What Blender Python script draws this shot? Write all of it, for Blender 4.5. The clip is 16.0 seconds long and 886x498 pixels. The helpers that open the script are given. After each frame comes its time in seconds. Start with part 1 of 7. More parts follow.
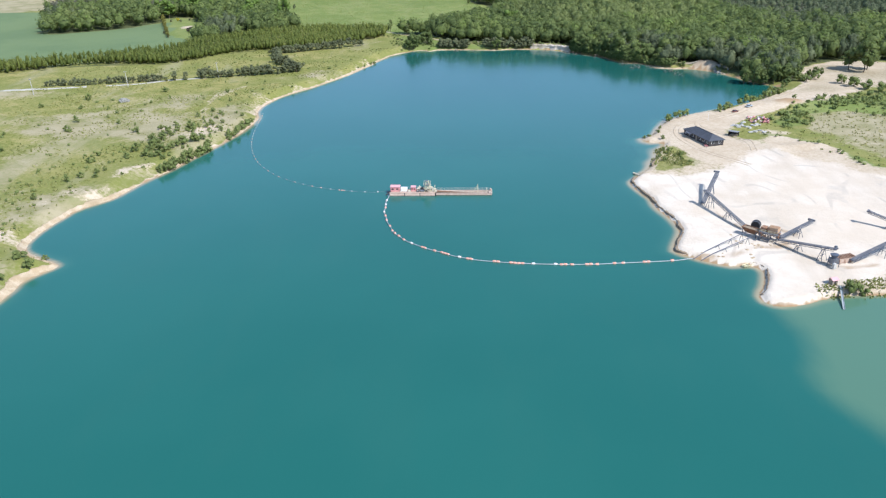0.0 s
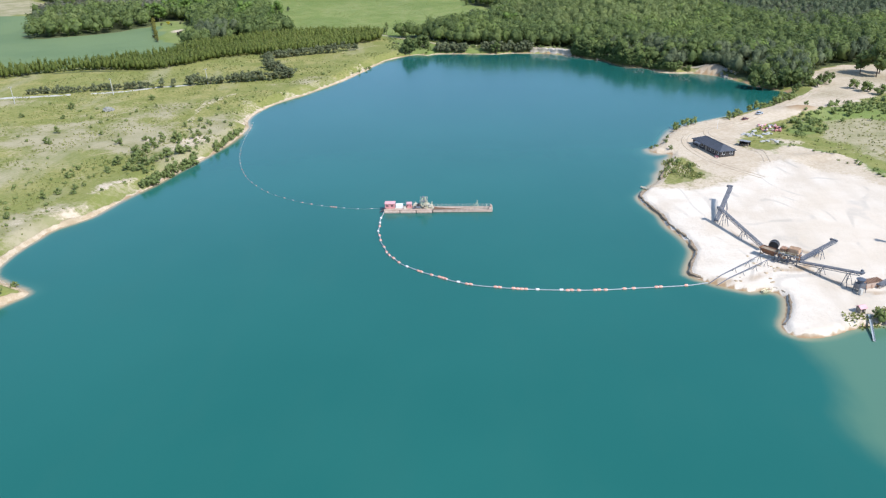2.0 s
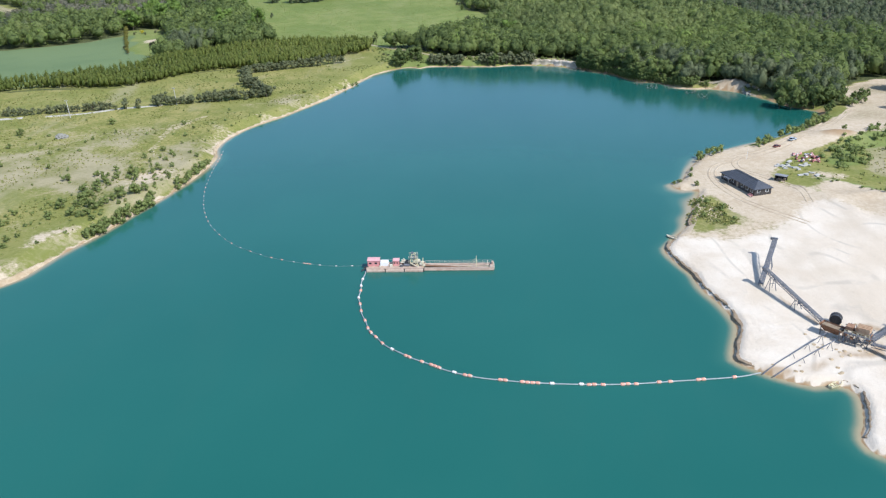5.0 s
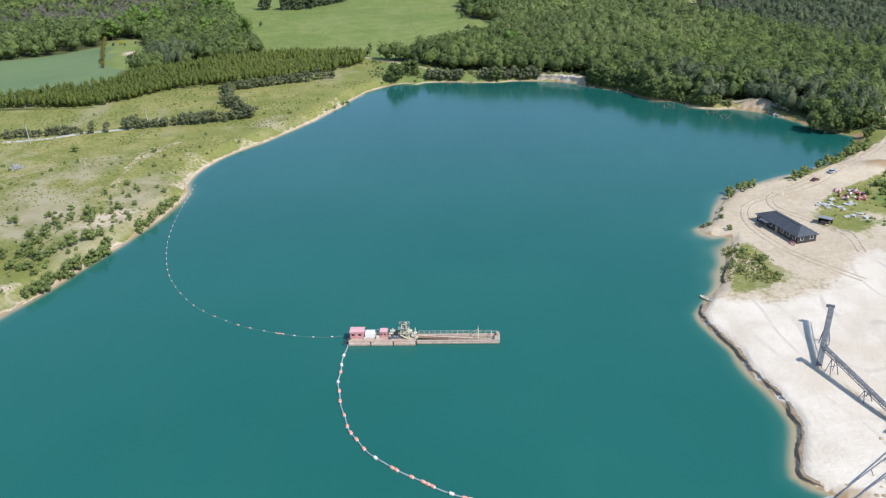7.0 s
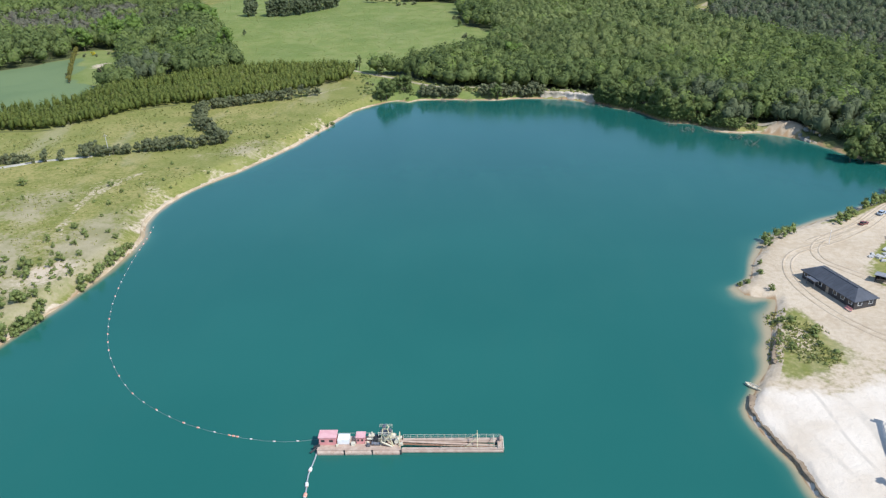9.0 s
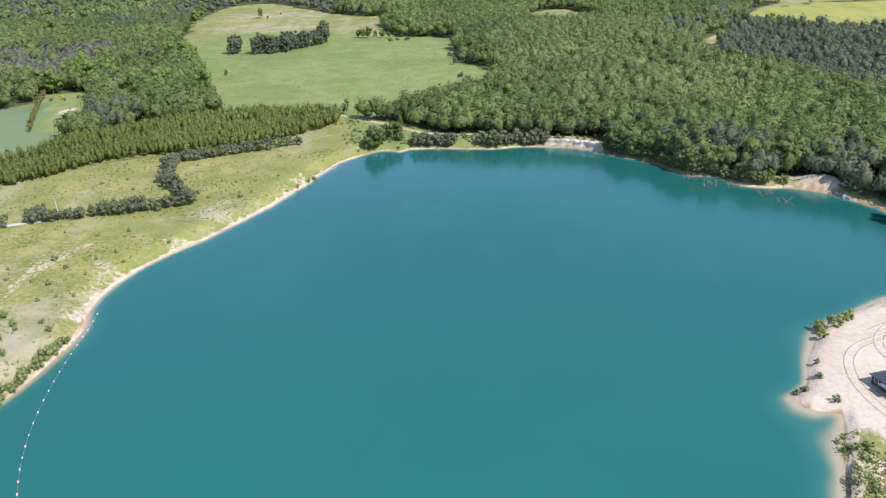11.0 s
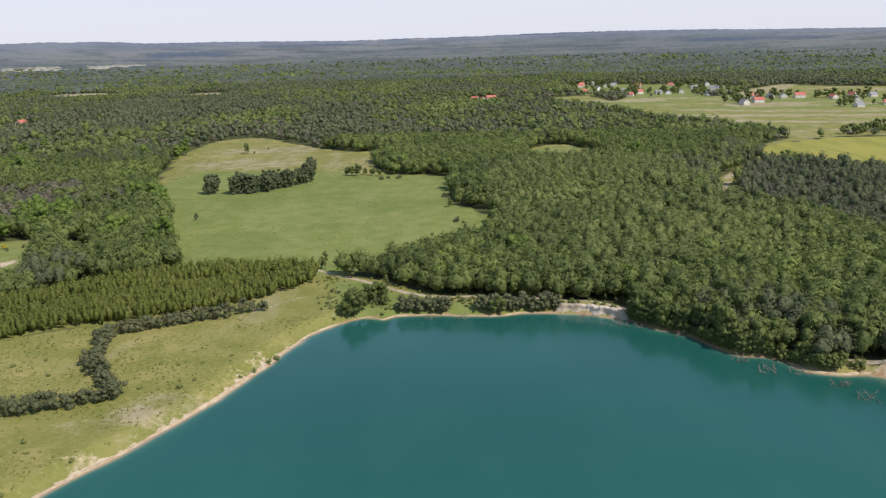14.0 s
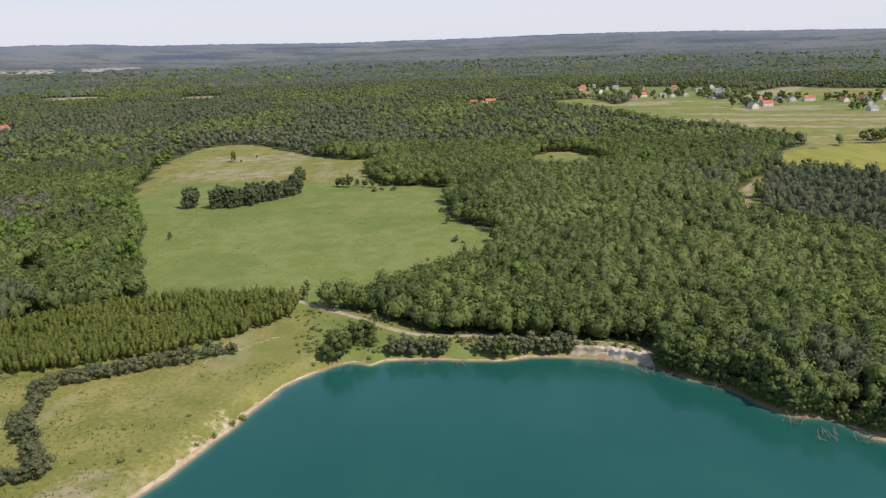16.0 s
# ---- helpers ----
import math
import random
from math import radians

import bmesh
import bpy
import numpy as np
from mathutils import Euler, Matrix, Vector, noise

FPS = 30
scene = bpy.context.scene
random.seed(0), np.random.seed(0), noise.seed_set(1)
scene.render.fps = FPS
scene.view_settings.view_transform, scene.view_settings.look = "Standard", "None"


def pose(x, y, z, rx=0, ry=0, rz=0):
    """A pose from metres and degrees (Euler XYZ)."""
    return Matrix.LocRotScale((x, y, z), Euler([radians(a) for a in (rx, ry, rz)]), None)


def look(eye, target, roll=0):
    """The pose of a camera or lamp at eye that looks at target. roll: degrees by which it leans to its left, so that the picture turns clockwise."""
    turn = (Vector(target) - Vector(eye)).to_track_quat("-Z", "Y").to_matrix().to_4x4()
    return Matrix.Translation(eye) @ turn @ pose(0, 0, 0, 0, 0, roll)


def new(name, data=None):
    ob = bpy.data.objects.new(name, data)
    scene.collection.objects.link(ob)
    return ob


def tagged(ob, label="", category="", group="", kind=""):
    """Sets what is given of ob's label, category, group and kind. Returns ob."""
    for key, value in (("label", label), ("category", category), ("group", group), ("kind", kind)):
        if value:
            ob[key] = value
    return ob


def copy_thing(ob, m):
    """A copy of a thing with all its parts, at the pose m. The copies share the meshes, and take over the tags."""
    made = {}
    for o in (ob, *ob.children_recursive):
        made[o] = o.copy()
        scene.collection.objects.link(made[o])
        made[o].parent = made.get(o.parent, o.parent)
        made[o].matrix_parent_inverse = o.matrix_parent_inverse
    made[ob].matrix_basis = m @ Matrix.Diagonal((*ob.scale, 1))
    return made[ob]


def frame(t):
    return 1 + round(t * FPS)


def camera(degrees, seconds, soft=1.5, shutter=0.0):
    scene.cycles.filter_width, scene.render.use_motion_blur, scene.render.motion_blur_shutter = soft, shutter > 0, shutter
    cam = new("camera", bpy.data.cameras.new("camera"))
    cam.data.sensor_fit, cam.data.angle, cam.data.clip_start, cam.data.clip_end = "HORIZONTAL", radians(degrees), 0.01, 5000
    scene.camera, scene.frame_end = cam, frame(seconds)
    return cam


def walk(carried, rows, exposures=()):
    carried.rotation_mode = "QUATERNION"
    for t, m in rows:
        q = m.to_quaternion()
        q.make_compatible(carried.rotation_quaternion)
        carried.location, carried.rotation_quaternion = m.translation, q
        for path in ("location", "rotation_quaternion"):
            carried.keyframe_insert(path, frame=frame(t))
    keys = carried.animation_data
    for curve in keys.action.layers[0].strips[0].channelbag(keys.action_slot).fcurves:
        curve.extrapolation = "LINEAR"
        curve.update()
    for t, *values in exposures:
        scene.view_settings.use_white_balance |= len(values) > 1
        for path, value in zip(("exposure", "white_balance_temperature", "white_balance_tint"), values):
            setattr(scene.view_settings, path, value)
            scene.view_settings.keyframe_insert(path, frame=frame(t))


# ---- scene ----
EXPO = [(0, 0.24, 5820, 11), (4, 0.16, 5860, 10), (8, 0.02, 5950, 9), (10.3, 0.28, 5830, 14), (11.2, 0.40, 5830, 19), (12.3, 0.38, 6100, 20), (13.3, -0.14, 6540, 15), (16, -0.25, 6760, 15)]
cam = camera(56.2, 16.0, 1.25)
PATH = [
    (0, (1.037, 14.525, 100.254), (0.947, 16.353, 99.449), -0.9),
    (0.5, (0.815, 18.861, 100.235), (0.726, 20.69, 99.429), -1.0),
    (1, (0.681, 23.142, 100.201), (0.593, 24.97, 99.395), -1.0),
    (1.5, (0.612, 27.418, 100.183), (0.525, 29.246, 99.377), -1.0),
    (2, (0.639, 31.956, 100.151), (0.552, 33.784, 99.344), -1.1),
    (2.5, (0.572, 37.395, 100.163), (0.486, 39.223, 99.356), -1.1),
    (3, (0.409, 43.977, 100.236), (0.323, 45.805, 99.428), -1.1),
    (3.5, (0.196, 51.503, 100.305), (0.113, 53.33, 99.496), -1.2),
    (4, (-0.02, 59.749, 100.38), (-0.103, 61.576, 99.57), -1.2),
    (4.2, (-0.058, 63.304, 100.409), (-0.139, 65.131, 99.598), -1.2),
    (6.5, (-0.246, 107.581, 101.292), (-0.326, 109.405, 100.477), -1.4),
    (7, (-0.28, 117.651, 101.311), (-0.361, 119.476, 100.496), -1.4),
    (7.5, (-0.302, 127.844, 101.304), (-0.381, 129.668, 100.488), -1.4),
    (8, (-0.234, 138.219, 101.24), (-0.313, 140.044, 100.425), -1.5),
    (8.2, (-0.226, 142.406, 101.232), (-0.304, 144.23, 100.415), -1.4),
    (10.5, (-0.495, 190.346, 101.222), (-0.565, 192.173, 100.413), -1.5),
    (11, (-0.353, 200.985, 101.069), (-0.423, 202.834, 100.31), -1.7),
    (11.5, (0.158, 211.692, 100.88), (0.088, 213.566, 100.185), -1.8),
    (12, (0.566, 222.507, 100.717), (0.497, 224.404, 100.087), -1.7),
    (12.5, (0.25, 233.295, 100.559), (0.185, 235.213, 99.997), -1.7),
    (13, (-0.18, 244.156, 100.39), (-0.24, 246.093, 99.896), -1.7),
    (13.5, (-0.402, 255.071, 100.294), (-0.46, 257.012, 99.813), -1.7),
    (14, (-0.437, 265.938, 100.27), (-0.494, 267.879, 99.792), -1.6),
    (14.5, (-0.313, 276.757, 100.242), (-0.37, 278.698, 99.765), -1.7),
    (15, (-0.215, 287.631, 100.28), (-0.271, 289.572, 99.804), -1.7),
    (15.5, (-0.381, 298.595, 100.362), (-0.436, 300.537, 99.888), -1.7),
    (16, (-0.578, 309.601, 100.423), (-0.632, 311.544, 99.949), -1.7),
]
walk(cam, [(t, look(e, g, r)) for t, e, g, r in PATH],
     exposures=EXPO)
# ---- body ----

# ---- light ----
SUN = Vector((0.76, -0.65, 1.09)).normalized()
world = bpy.data.worlds.new("World")
scene.world = world
world.use_nodes = True
wn = world.node_tree.nodes
wl = world.node_tree.links
sky = wn.new("ShaderNodeTexSky")
sky.sky_type = "NISHITA"
sky.sun_disc = False
sky.sun_elevation = math.asin(SUN.z)
sky.sun_rotation = math.atan2(SUN.x, SUN.y)
sky.air_density, sky.dust_density, sky.ozone_density = 1.0, 0.6, 1.0
veil = wn.new("ShaderNodeMix")
veil.data_type = "RGBA"
# a pale summer haze that thins out towards the zenith
sky_way = wn.new("ShaderNodeTexCoord")
sky_up = wn.new("ShaderNodeSeparateXYZ")
wl.new(sky_way.outputs["Generated"], sky_up.inputs[0])
thin = wn.new("ShaderNodeMapRange")
thin.inputs[1].default_value, thin.inputs[2].default_value = 0.06, 0.40
thin.inputs[3].default_value, thin.inputs[4].default_value = 0.9, 0.12
wl.new(sky_up.outputs["Z"], thin.inputs[0])
tone = wn.new("ShaderNodeMix")
tone.data_type = "RGBA"
tone.inputs[6].default_value, tone.inputs[7].default_value = (5.6, 6.1, 7.0, 1.0), (3.2, 5.2, 8.2, 1.0)
climb = wn.new("ShaderNodeMapRange")
climb.inputs[1].default_value, climb.inputs[2].default_value = 0.05, 0.16
wl.new(sky_up.outputs["Z"], climb.inputs[0])
wl.new(climb.outputs[0], tone.inputs[0])
wl.new(tone.outputs[2], veil.inputs[7])
wl.new(thin.outputs[0], veil.inputs[0])
wl.new(sky.outputs[0], veil.inputs[6])
wl.new(veil.outputs[2], wn["Background"].inputs[0])
wn["Background"].inputs[1].default_value = 0.15
lamp = bpy.data.lights.new("sun", "SUN")
lamp.energy, lamp.angle, lamp.color = 5.0, radians(0.5), (1.0, 0.95, 0.87)
sun = new("sun", lamp)
sun.matrix_world = look(SUN * 500, (0, 0, 0))


# ---- materials ----
def nodes_of(name):
    m = bpy.data.materials.new(name)
    m.use_nodes = True
    return m, m.node_tree.nodes, m.node_tree.links, m.node_tree.nodes["Principled BSDF"]


def val(nodes, links, op, a, b=None, clamp=False):
    n = nodes.new("ShaderNodeMath")
    n.operation, n.use_clamp = op, clamp
    for i, v in enumerate((a, b)):
        if v is None:
            continue
        if isinstance(v, (int, float)):
            n.inputs[i].default_value = v
        else:
            links.new(v, n.inputs[i])
    return n.outputs[0]


def mixc(nodes, links, fac, a, b, mode="MIX"):
    n = nodes.new("ShaderNodeMix")
    n.data_type, n.blend_type = "RGBA", mode
    for sock, v in ((n.inputs[0], fac), (n.inputs[6], a), (n.inputs[7], b)):
        if isinstance(v, (int, float)):
            sock.default_value = v
        elif isinstance(v, tuple):
            sock.default_value = (*v, 1.0)
        else:
            links.new(v, sock)
    return n.outputs[2]


def noise_of(nodes, links, scale, detail=4.0, rough=0.55, stretch=None, world_space=True):
    src = nodes.new("ShaderNodeNewGeometry").outputs["Position"] if world_space else nodes.new("ShaderNodeTexCoord").outputs["Object"]
    if stretch:
        mp = nodes.new("ShaderNodeMapping")
        mp.inputs["Scale"].default_value = stretch[:3]
        if len(stretch) > 3:
            mp.inputs["Rotation"].default_value = (0, 0, radians(stretch[3]))
        links.new(src, mp.inputs[0])
        src = mp.outputs[0]
    n = nodes.new("ShaderNodeTexNoise")
    n.inputs["Scale"].default_value, n.inputs["Detail"].default_value, n.inputs["Roughness"].default_value = scale, detail, rough
    links.new(src, n.inputs["Vector"])
    return n.outputs[0]


def ramp(nodes, links, fac, lo, hi):
    n = nodes.new("ShaderNodeMapRange")
    n.interpolation_type = "SMOOTHSTEP"
    n.inputs[1].default_value, n.inputs[2].default_value = lo, hi
    links.new(fac, n.inputs[0])
    return n.outputs[0]


def attr(nodes, name):
    n = nodes.new("ShaderNodeAttribute")
    n.attribute_name = name
    return n.outputs["Fac"]


def bump_to(nodes, links, bsdf, height, strength, distance=0.1):
    b = nodes.new("ShaderNodeBump")
    b.inputs["Strength"].default_value, b.inputs["Distance"].default_value = strength, distance
    links.new(height, b.inputs["Height"])
    links.new(b.outputs[0], bsdf.inputs["Normal"])


def plain(name, c1, c2, scale=2.0, rough=0.7, metal=0.0, bump=0.2, wear=None):
    """A surface of two tones at two scales, with relief and, where given, patches of a third colour."""
    m, n, l, b = nodes_of(name)
    f1 = noise_of(n, l, scale, 5, 0.6, world_space=False)
    f2 = noise_of(n, l, scale * 6, 3, 0.6, world_space=False)
    col = mixc(n, l, ramp(n, l, f1, 0.35, 0.65), c1, c2)
    col = mixc(n, l, val(n, l, "MULTIPLY", f2, 0.5), col, tuple(v * 0.7 for v in c1))
    if wear:
        f3 = noise_of(n, l, scale * 1.7, 6, 0.7, world_space=False)
        col = mixc(n, l, ramp(n, l, f3, 0.56, 0.66), col, wear)
    l.new(col, b.inputs["Base Color"])
    b.inputs["Roughness"].default_value, b.inputs["Metallic"].default_value = rough, metal
    bump_to(n, l, b, f2, bump, 0.05)
    return m


def foliage(name, dark, light, dry, rough=0.75):
    """Leaves: each tree or shrub its own tint, with fine change of tone within."""
    m, n, l, b = nodes_of(name)
    t = attr(n, "tint")
    col = mixc(n, l, ramp(n, l, t, 0.0, 0.75), dark, light)
    col = mixc(n, l, ramp(n, l, t, 0.86, 1.0), col, dry)
    f = noise_of(n, l, 0.9, 3, 0.6)
    f2 = noise_of(n, l, 0.012, 3, 0.5)
    col = mixc(n, l, ramp(n, l, f, 0.3, 0.75), col, mixc(n, l, 0.5, col, tuple(v * 1.5 for v in light)))
    col = mixc(n, l, val(n, l, "MULTIPLY", ramp(n, l, f2, 0.4, 0.65), 0.35), col, dark)
    l.new(col, b.inputs["Base Color"])
    b.inputs["Roughness"].default_value = rough
    b.inputs["Specular IOR Level"].default_value = 0.3
    tr = n.new("ShaderNodeBsdfTranslucent")
    l.new(col, tr.inputs[0])
    mx = n.new("ShaderNodeMixShader")
    mx.inputs[0].default_value = 0.36
    l.new(b.outputs[0], mx.inputs[1])
    l.new(tr.outputs[0], mx.inputs[2])
    l.new(mx.outputs[0], n["Material Output"].inputs[0])
    return m


M_LEAF = foliage("broadleaf_foliage", (0.072, 0.104, 0.031), (0.168, 0.207, 0.058), (0.20, 0.28, 0.052), 0.7)
M_MAPLE = foliage("maple_foliage", (0.105, 0.165, 0.032), (0.175, 0.250, 0.050), (0.23, 0.31, 0.07), 0.65)
M_BIRCH = foliage("birch_foliage", (0.102, 0.134, 0.043), (0.196, 0.230, 0.073), (0.25, 0.27, 0.09), 0.7)
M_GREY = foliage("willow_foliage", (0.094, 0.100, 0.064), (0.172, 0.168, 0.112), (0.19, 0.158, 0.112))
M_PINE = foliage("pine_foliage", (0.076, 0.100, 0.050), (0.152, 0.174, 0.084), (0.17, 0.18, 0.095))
M_YOUNG = foliage("young_tree_foliage", (0.084, 0.114, 0.022), (0.156, 0.180, 0.036), (0.21, 0.205, 0.08))
M_THUJA = foliage("golden_thuja_foliage", (0.155, 0.150, 0.032), (0.235, 0.215, 0.050), (0.28, 0.25, 0.08))
M_GOLD = foliage("yellow_blossom_foliage", (0.40, 0.34, 0.02), (0.52, 0.45, 0.03), (0.56, 0.50, 0.08))
M_PURPLE = foliage("purple_plum_foliage", (0.035, 0.016, 0.030), (0.060, 0.028, 0.048), (0.08, 0.04, 0.06))
M_SHRUB = foliage("shrub_foliage", (0.130, 0.168, 0.050), (0.232, 0.268, 0.084), (0.24, 0.25, 0.09))
M_HEDGE = foliage("hedge_foliage", (0.098, 0.112, 0.056), (0.168, 0.180, 0.086), (0.18, 0.175, 0.11))
M_TUFT = foliage("grass_blades", (0.185, 0.205, 0.052), (0.295, 0.290, 0.105), (0.38, 0.34, 0.16))
M_DEADWOOD = plain("bleached_dead_wood", (0.20, 0.16, 0.12), (0.29, 0.24, 0.19), 3.0, 0.9, 0, 0.4)
M_BARK = plain("bark", (0.10, 0.075, 0.05), (0.16, 0.13, 0.10), 3.0, 0.9, 0, 0.5)


def sand_material(name, c1, c2, c3):
    """Loose sand in world-sized mottling, with damp streaks and fine relief."""
    m, n, l, b = nodes_of(name)
    f1, f2, f3 = noise_of(n, l, 0.35, 5, 0.6), noise_of(n, l, 2.5, 4, 0.65), noise_of(n, l, 0.08, 3, 0.5)
    col = mixc(n, l, ramp(n, l, f1, 0.35, 0.65), c1, c2)
    col = mixc(n, l, val(n, l, "MULTIPLY", ramp(n, l, f3, 0.5, 0.65), 0.6), col, c3)
    col = mixc(n, l, val(n, l, "MULTIPLY", ramp(n, l, f2, 0.45, 0.75), 0.5), col, c3)
    l.new(col, b.inputs["Base Color"])
    b.inputs["Roughness"].default_value = 0.95
    b.inputs["Specular IOR Level"].default_value = 0.15
    bump_to(n, l, b, f2, 0.7, 0.15)
    return m


M_BEACH = sand_material("beach_sand", (0.40, 0.300, 0.185), (0.52, 0.420, 0.295), (0.29, 0.22, 0.125))
M_TRACK = sand_material("track_sand", (0.36, 0.295, 0.20), (0.47, 0.40, 0.29), (0.27, 0.235, 0.13))
M_GRAVELWAY = sand_material("pale_gravel", (0.40, 0.37, 0.31), (0.52, 0.49, 0.43), (0.24, 0.24, 0.13))
M_CLIFF = sand_material("pale_bluff_sand", (0.46, 0.39, 0.31), (0.60, 0.53, 0.45), (0.25, 0.21, 0.13))


def ground_material():
    m, n, l, b = nodes_of("land")
    big = noise_of(n, l, 0.012, 4, 0.6)
    mid = noise_of(n, l, 0.09, 5, 0.62)
    fine = noise_of(n, l, 0.7, 4, 0.65)
    tiny = noise_of(n, l, 3.5, 3, 0.7)
    streak = noise_of(n, l, 0.05, 5, 0.6, (1.0, 0.22, 1.0, 22))
    wob = val(n, l, "ADD", val(n, l, "MULTIPLY", mid, 0.5), val(n, l, "MULTIPLY", fine, 0.5))

    def cover(name, spread=0.5):
        a = attr(n, name)
        s = val(n, l, "ADD", a, val(n, l, "MULTIPLY", val(n, l, "SUBTRACT", wob, 0.5), spread * 2.0))
        return ramp(n, l, s, 0.42, 0.62)

    grass = mixc(n, l, ramp(n, l, wob, 0.40, 0.60), (0.168, 0.180, 0.042), (0.308, 0.270, 0.098))
    grass = mixc(n, l, val(n, l, "MULTIPLY", ramp(n, l, big, 0.42, 0.6), 0.6), grass, (0.186, 0.198, 0.054))
    grass = mixc(n, l, val(n, l, "MULTIPLY", ramp(n, l, streak, 0.52, 0.66), 0.45), grass, (0.36, 0.315, 0.20))
    lush = mixc(n, l, ramp(n, l, mid, 0.36, 0.64), (0.158, 0.202, 0.050), (0.208, 0.238, 0.068))
    lush = mixc(n, l, val(n, l, "MULTIPLY", ramp(n, l, streak, 0.5, 0.68), 0.30), lush, (0.240, 0.252, 0.100))
    lush = mixc(n, l, val(n, l, "MULTIPLY", ramp(n, l, wob, 0.5, 0.62), 0.5), lush, (0.250, 0.248, 0.108))
    lush = mixc(n, l, val(n, l, "MULTIPLY", ramp(n, l, big, 0.48, 0.62), 0.5), lush, (0.128, 0.176, 0.042))
    lush = mixc(n, l, val(n, l, "MULTIPLY", ramp(n, l, fine, 0.46, 0.66), 0.45), lush, (0.136, 0.178, 0.046))
    lush = mixc(n, l, val(n, l, "MULTIPLY", ramp(n, l, tiny, 0.52, 0.7), 0.35), lush, (0.26, 0.265, 0.135))
    col = mixc(n, l, cover("lush", 0.3), grass, lush)
    straw = mixc(n, l, ramp(n, l, mid, 0.35, 0.65), (0.255, 0.232, 0.112), (0.365, 0.312, 0.192))
    col = mixc(n, l, cover("straw", 0.45), col, straw)
    crop = mixc(n, l, ramp(n, l, big, 0.4, 0.6), (0.125, 0.175, 0.080), (0.150, 0.200, 0.090))
    col = mixc(n, l, cover("crop", 0.06), col, crop)
    rape = mixc(n, l, ramp(n, l, streak, 0.4, 0.6), (0.245, 0.245, 0.055), (0.300, 0.285, 0.065))
    col = mixc(n, l, cover("rape", 0.06), col, rape)
    floor = mixc(n, l, ramp(n, l, fine, 0.4, 0.6), (0.060, 0.072, 0.030), (0.105, 0.115, 0.045))
    col = mixc(n, l, cover("floor", 0.25), col, floor)
    sand = mixc(n, l, ramp(n, l, wob, 0.35, 0.65), (0.45, 0.352, 0.240), (0.56, 0.462, 0.340))
    sand = mixc(n, l, val(n, l, "MULTIPLY", ramp(n, l, tiny, 0.5, 0.75), 0.4), sand, (0.36, 0.29, 0.20))
    col = mixc(n, l, cover("sand", 0.42), col, sand)
    pale = mixc(n, l, ramp(n, l, mid, 0.3, 0.68), (0.59, 0.495, 0.385), (0.69, 0.605, 0.500))
    pale = mixc(n, l, val(n, l, "MULTIPLY", ramp(n, l, big, 0.45, 0.62), 0.5), pale, (0.60, 0.495, 0.375))
    pale = mixc(n, l, val(n, l, "MULTIPLY", ramp(n, l, streak, 0.5, 0.7), 0.4), pale, (0.47, 0.385, 0.285))
    weave = val(n, l, "ABSOLUTE", val(n, l, "SUBTRACT", val(n, l, "FRACT", val(n, l, "MULTIPLY", noise_of(n, l, 0.022, 2, 0.35, (1.0, 0.5, 1.0, 35)), 15.0)), 0.5))
    rut = val(n, l, "SUBTRACT", 1.0, ramp(n, l, weave, 0.03, 0.13))
    pale = mixc(n, l, val(n, l, "MULTIPLY", val(n, l, "MULTIPLY", rut, ramp(n, l, mid, 0.44, 0.60)), 0.45), pale, (0.38, 0.33, 0.27))
    pale = mixc(n, l, val(n, l, "MULTIPLY", ramp(n, l, tiny, 0.48, 0.8), 0.45), pale, (0.42, 0.365, 0.30))
    col = mixc(n, l, cover("pale", 0.30), col, pale)
    col = mixc(n, l, cover("path", 0.10), col, mixc(n, l, ramp(n, l, fine, 0.35, 0.65), (0.31, 0.245, 0.15), (0.42, 0.35, 0.235)))
    wet = attr(n, "wet")
    col = mixc(n, l, ramp(n, l, wet, 0.2, 0.8), col, (0.33, 0.22, 0.12))
    l.new(col, b.inputs["Base Color"])
    b.inputs["Roughness"].default_value = 0.95
    b.inputs["Specular IOR Level"].default_value = 0.15
    h = val(n, l, "ADD", val(n, l, "MULTIPLY", fine, 1.0), val(n, l, "MULTIPLY", tiny, 0.3))
    bump_to(n, l, b, h, 0.7, 0.35)
    return m


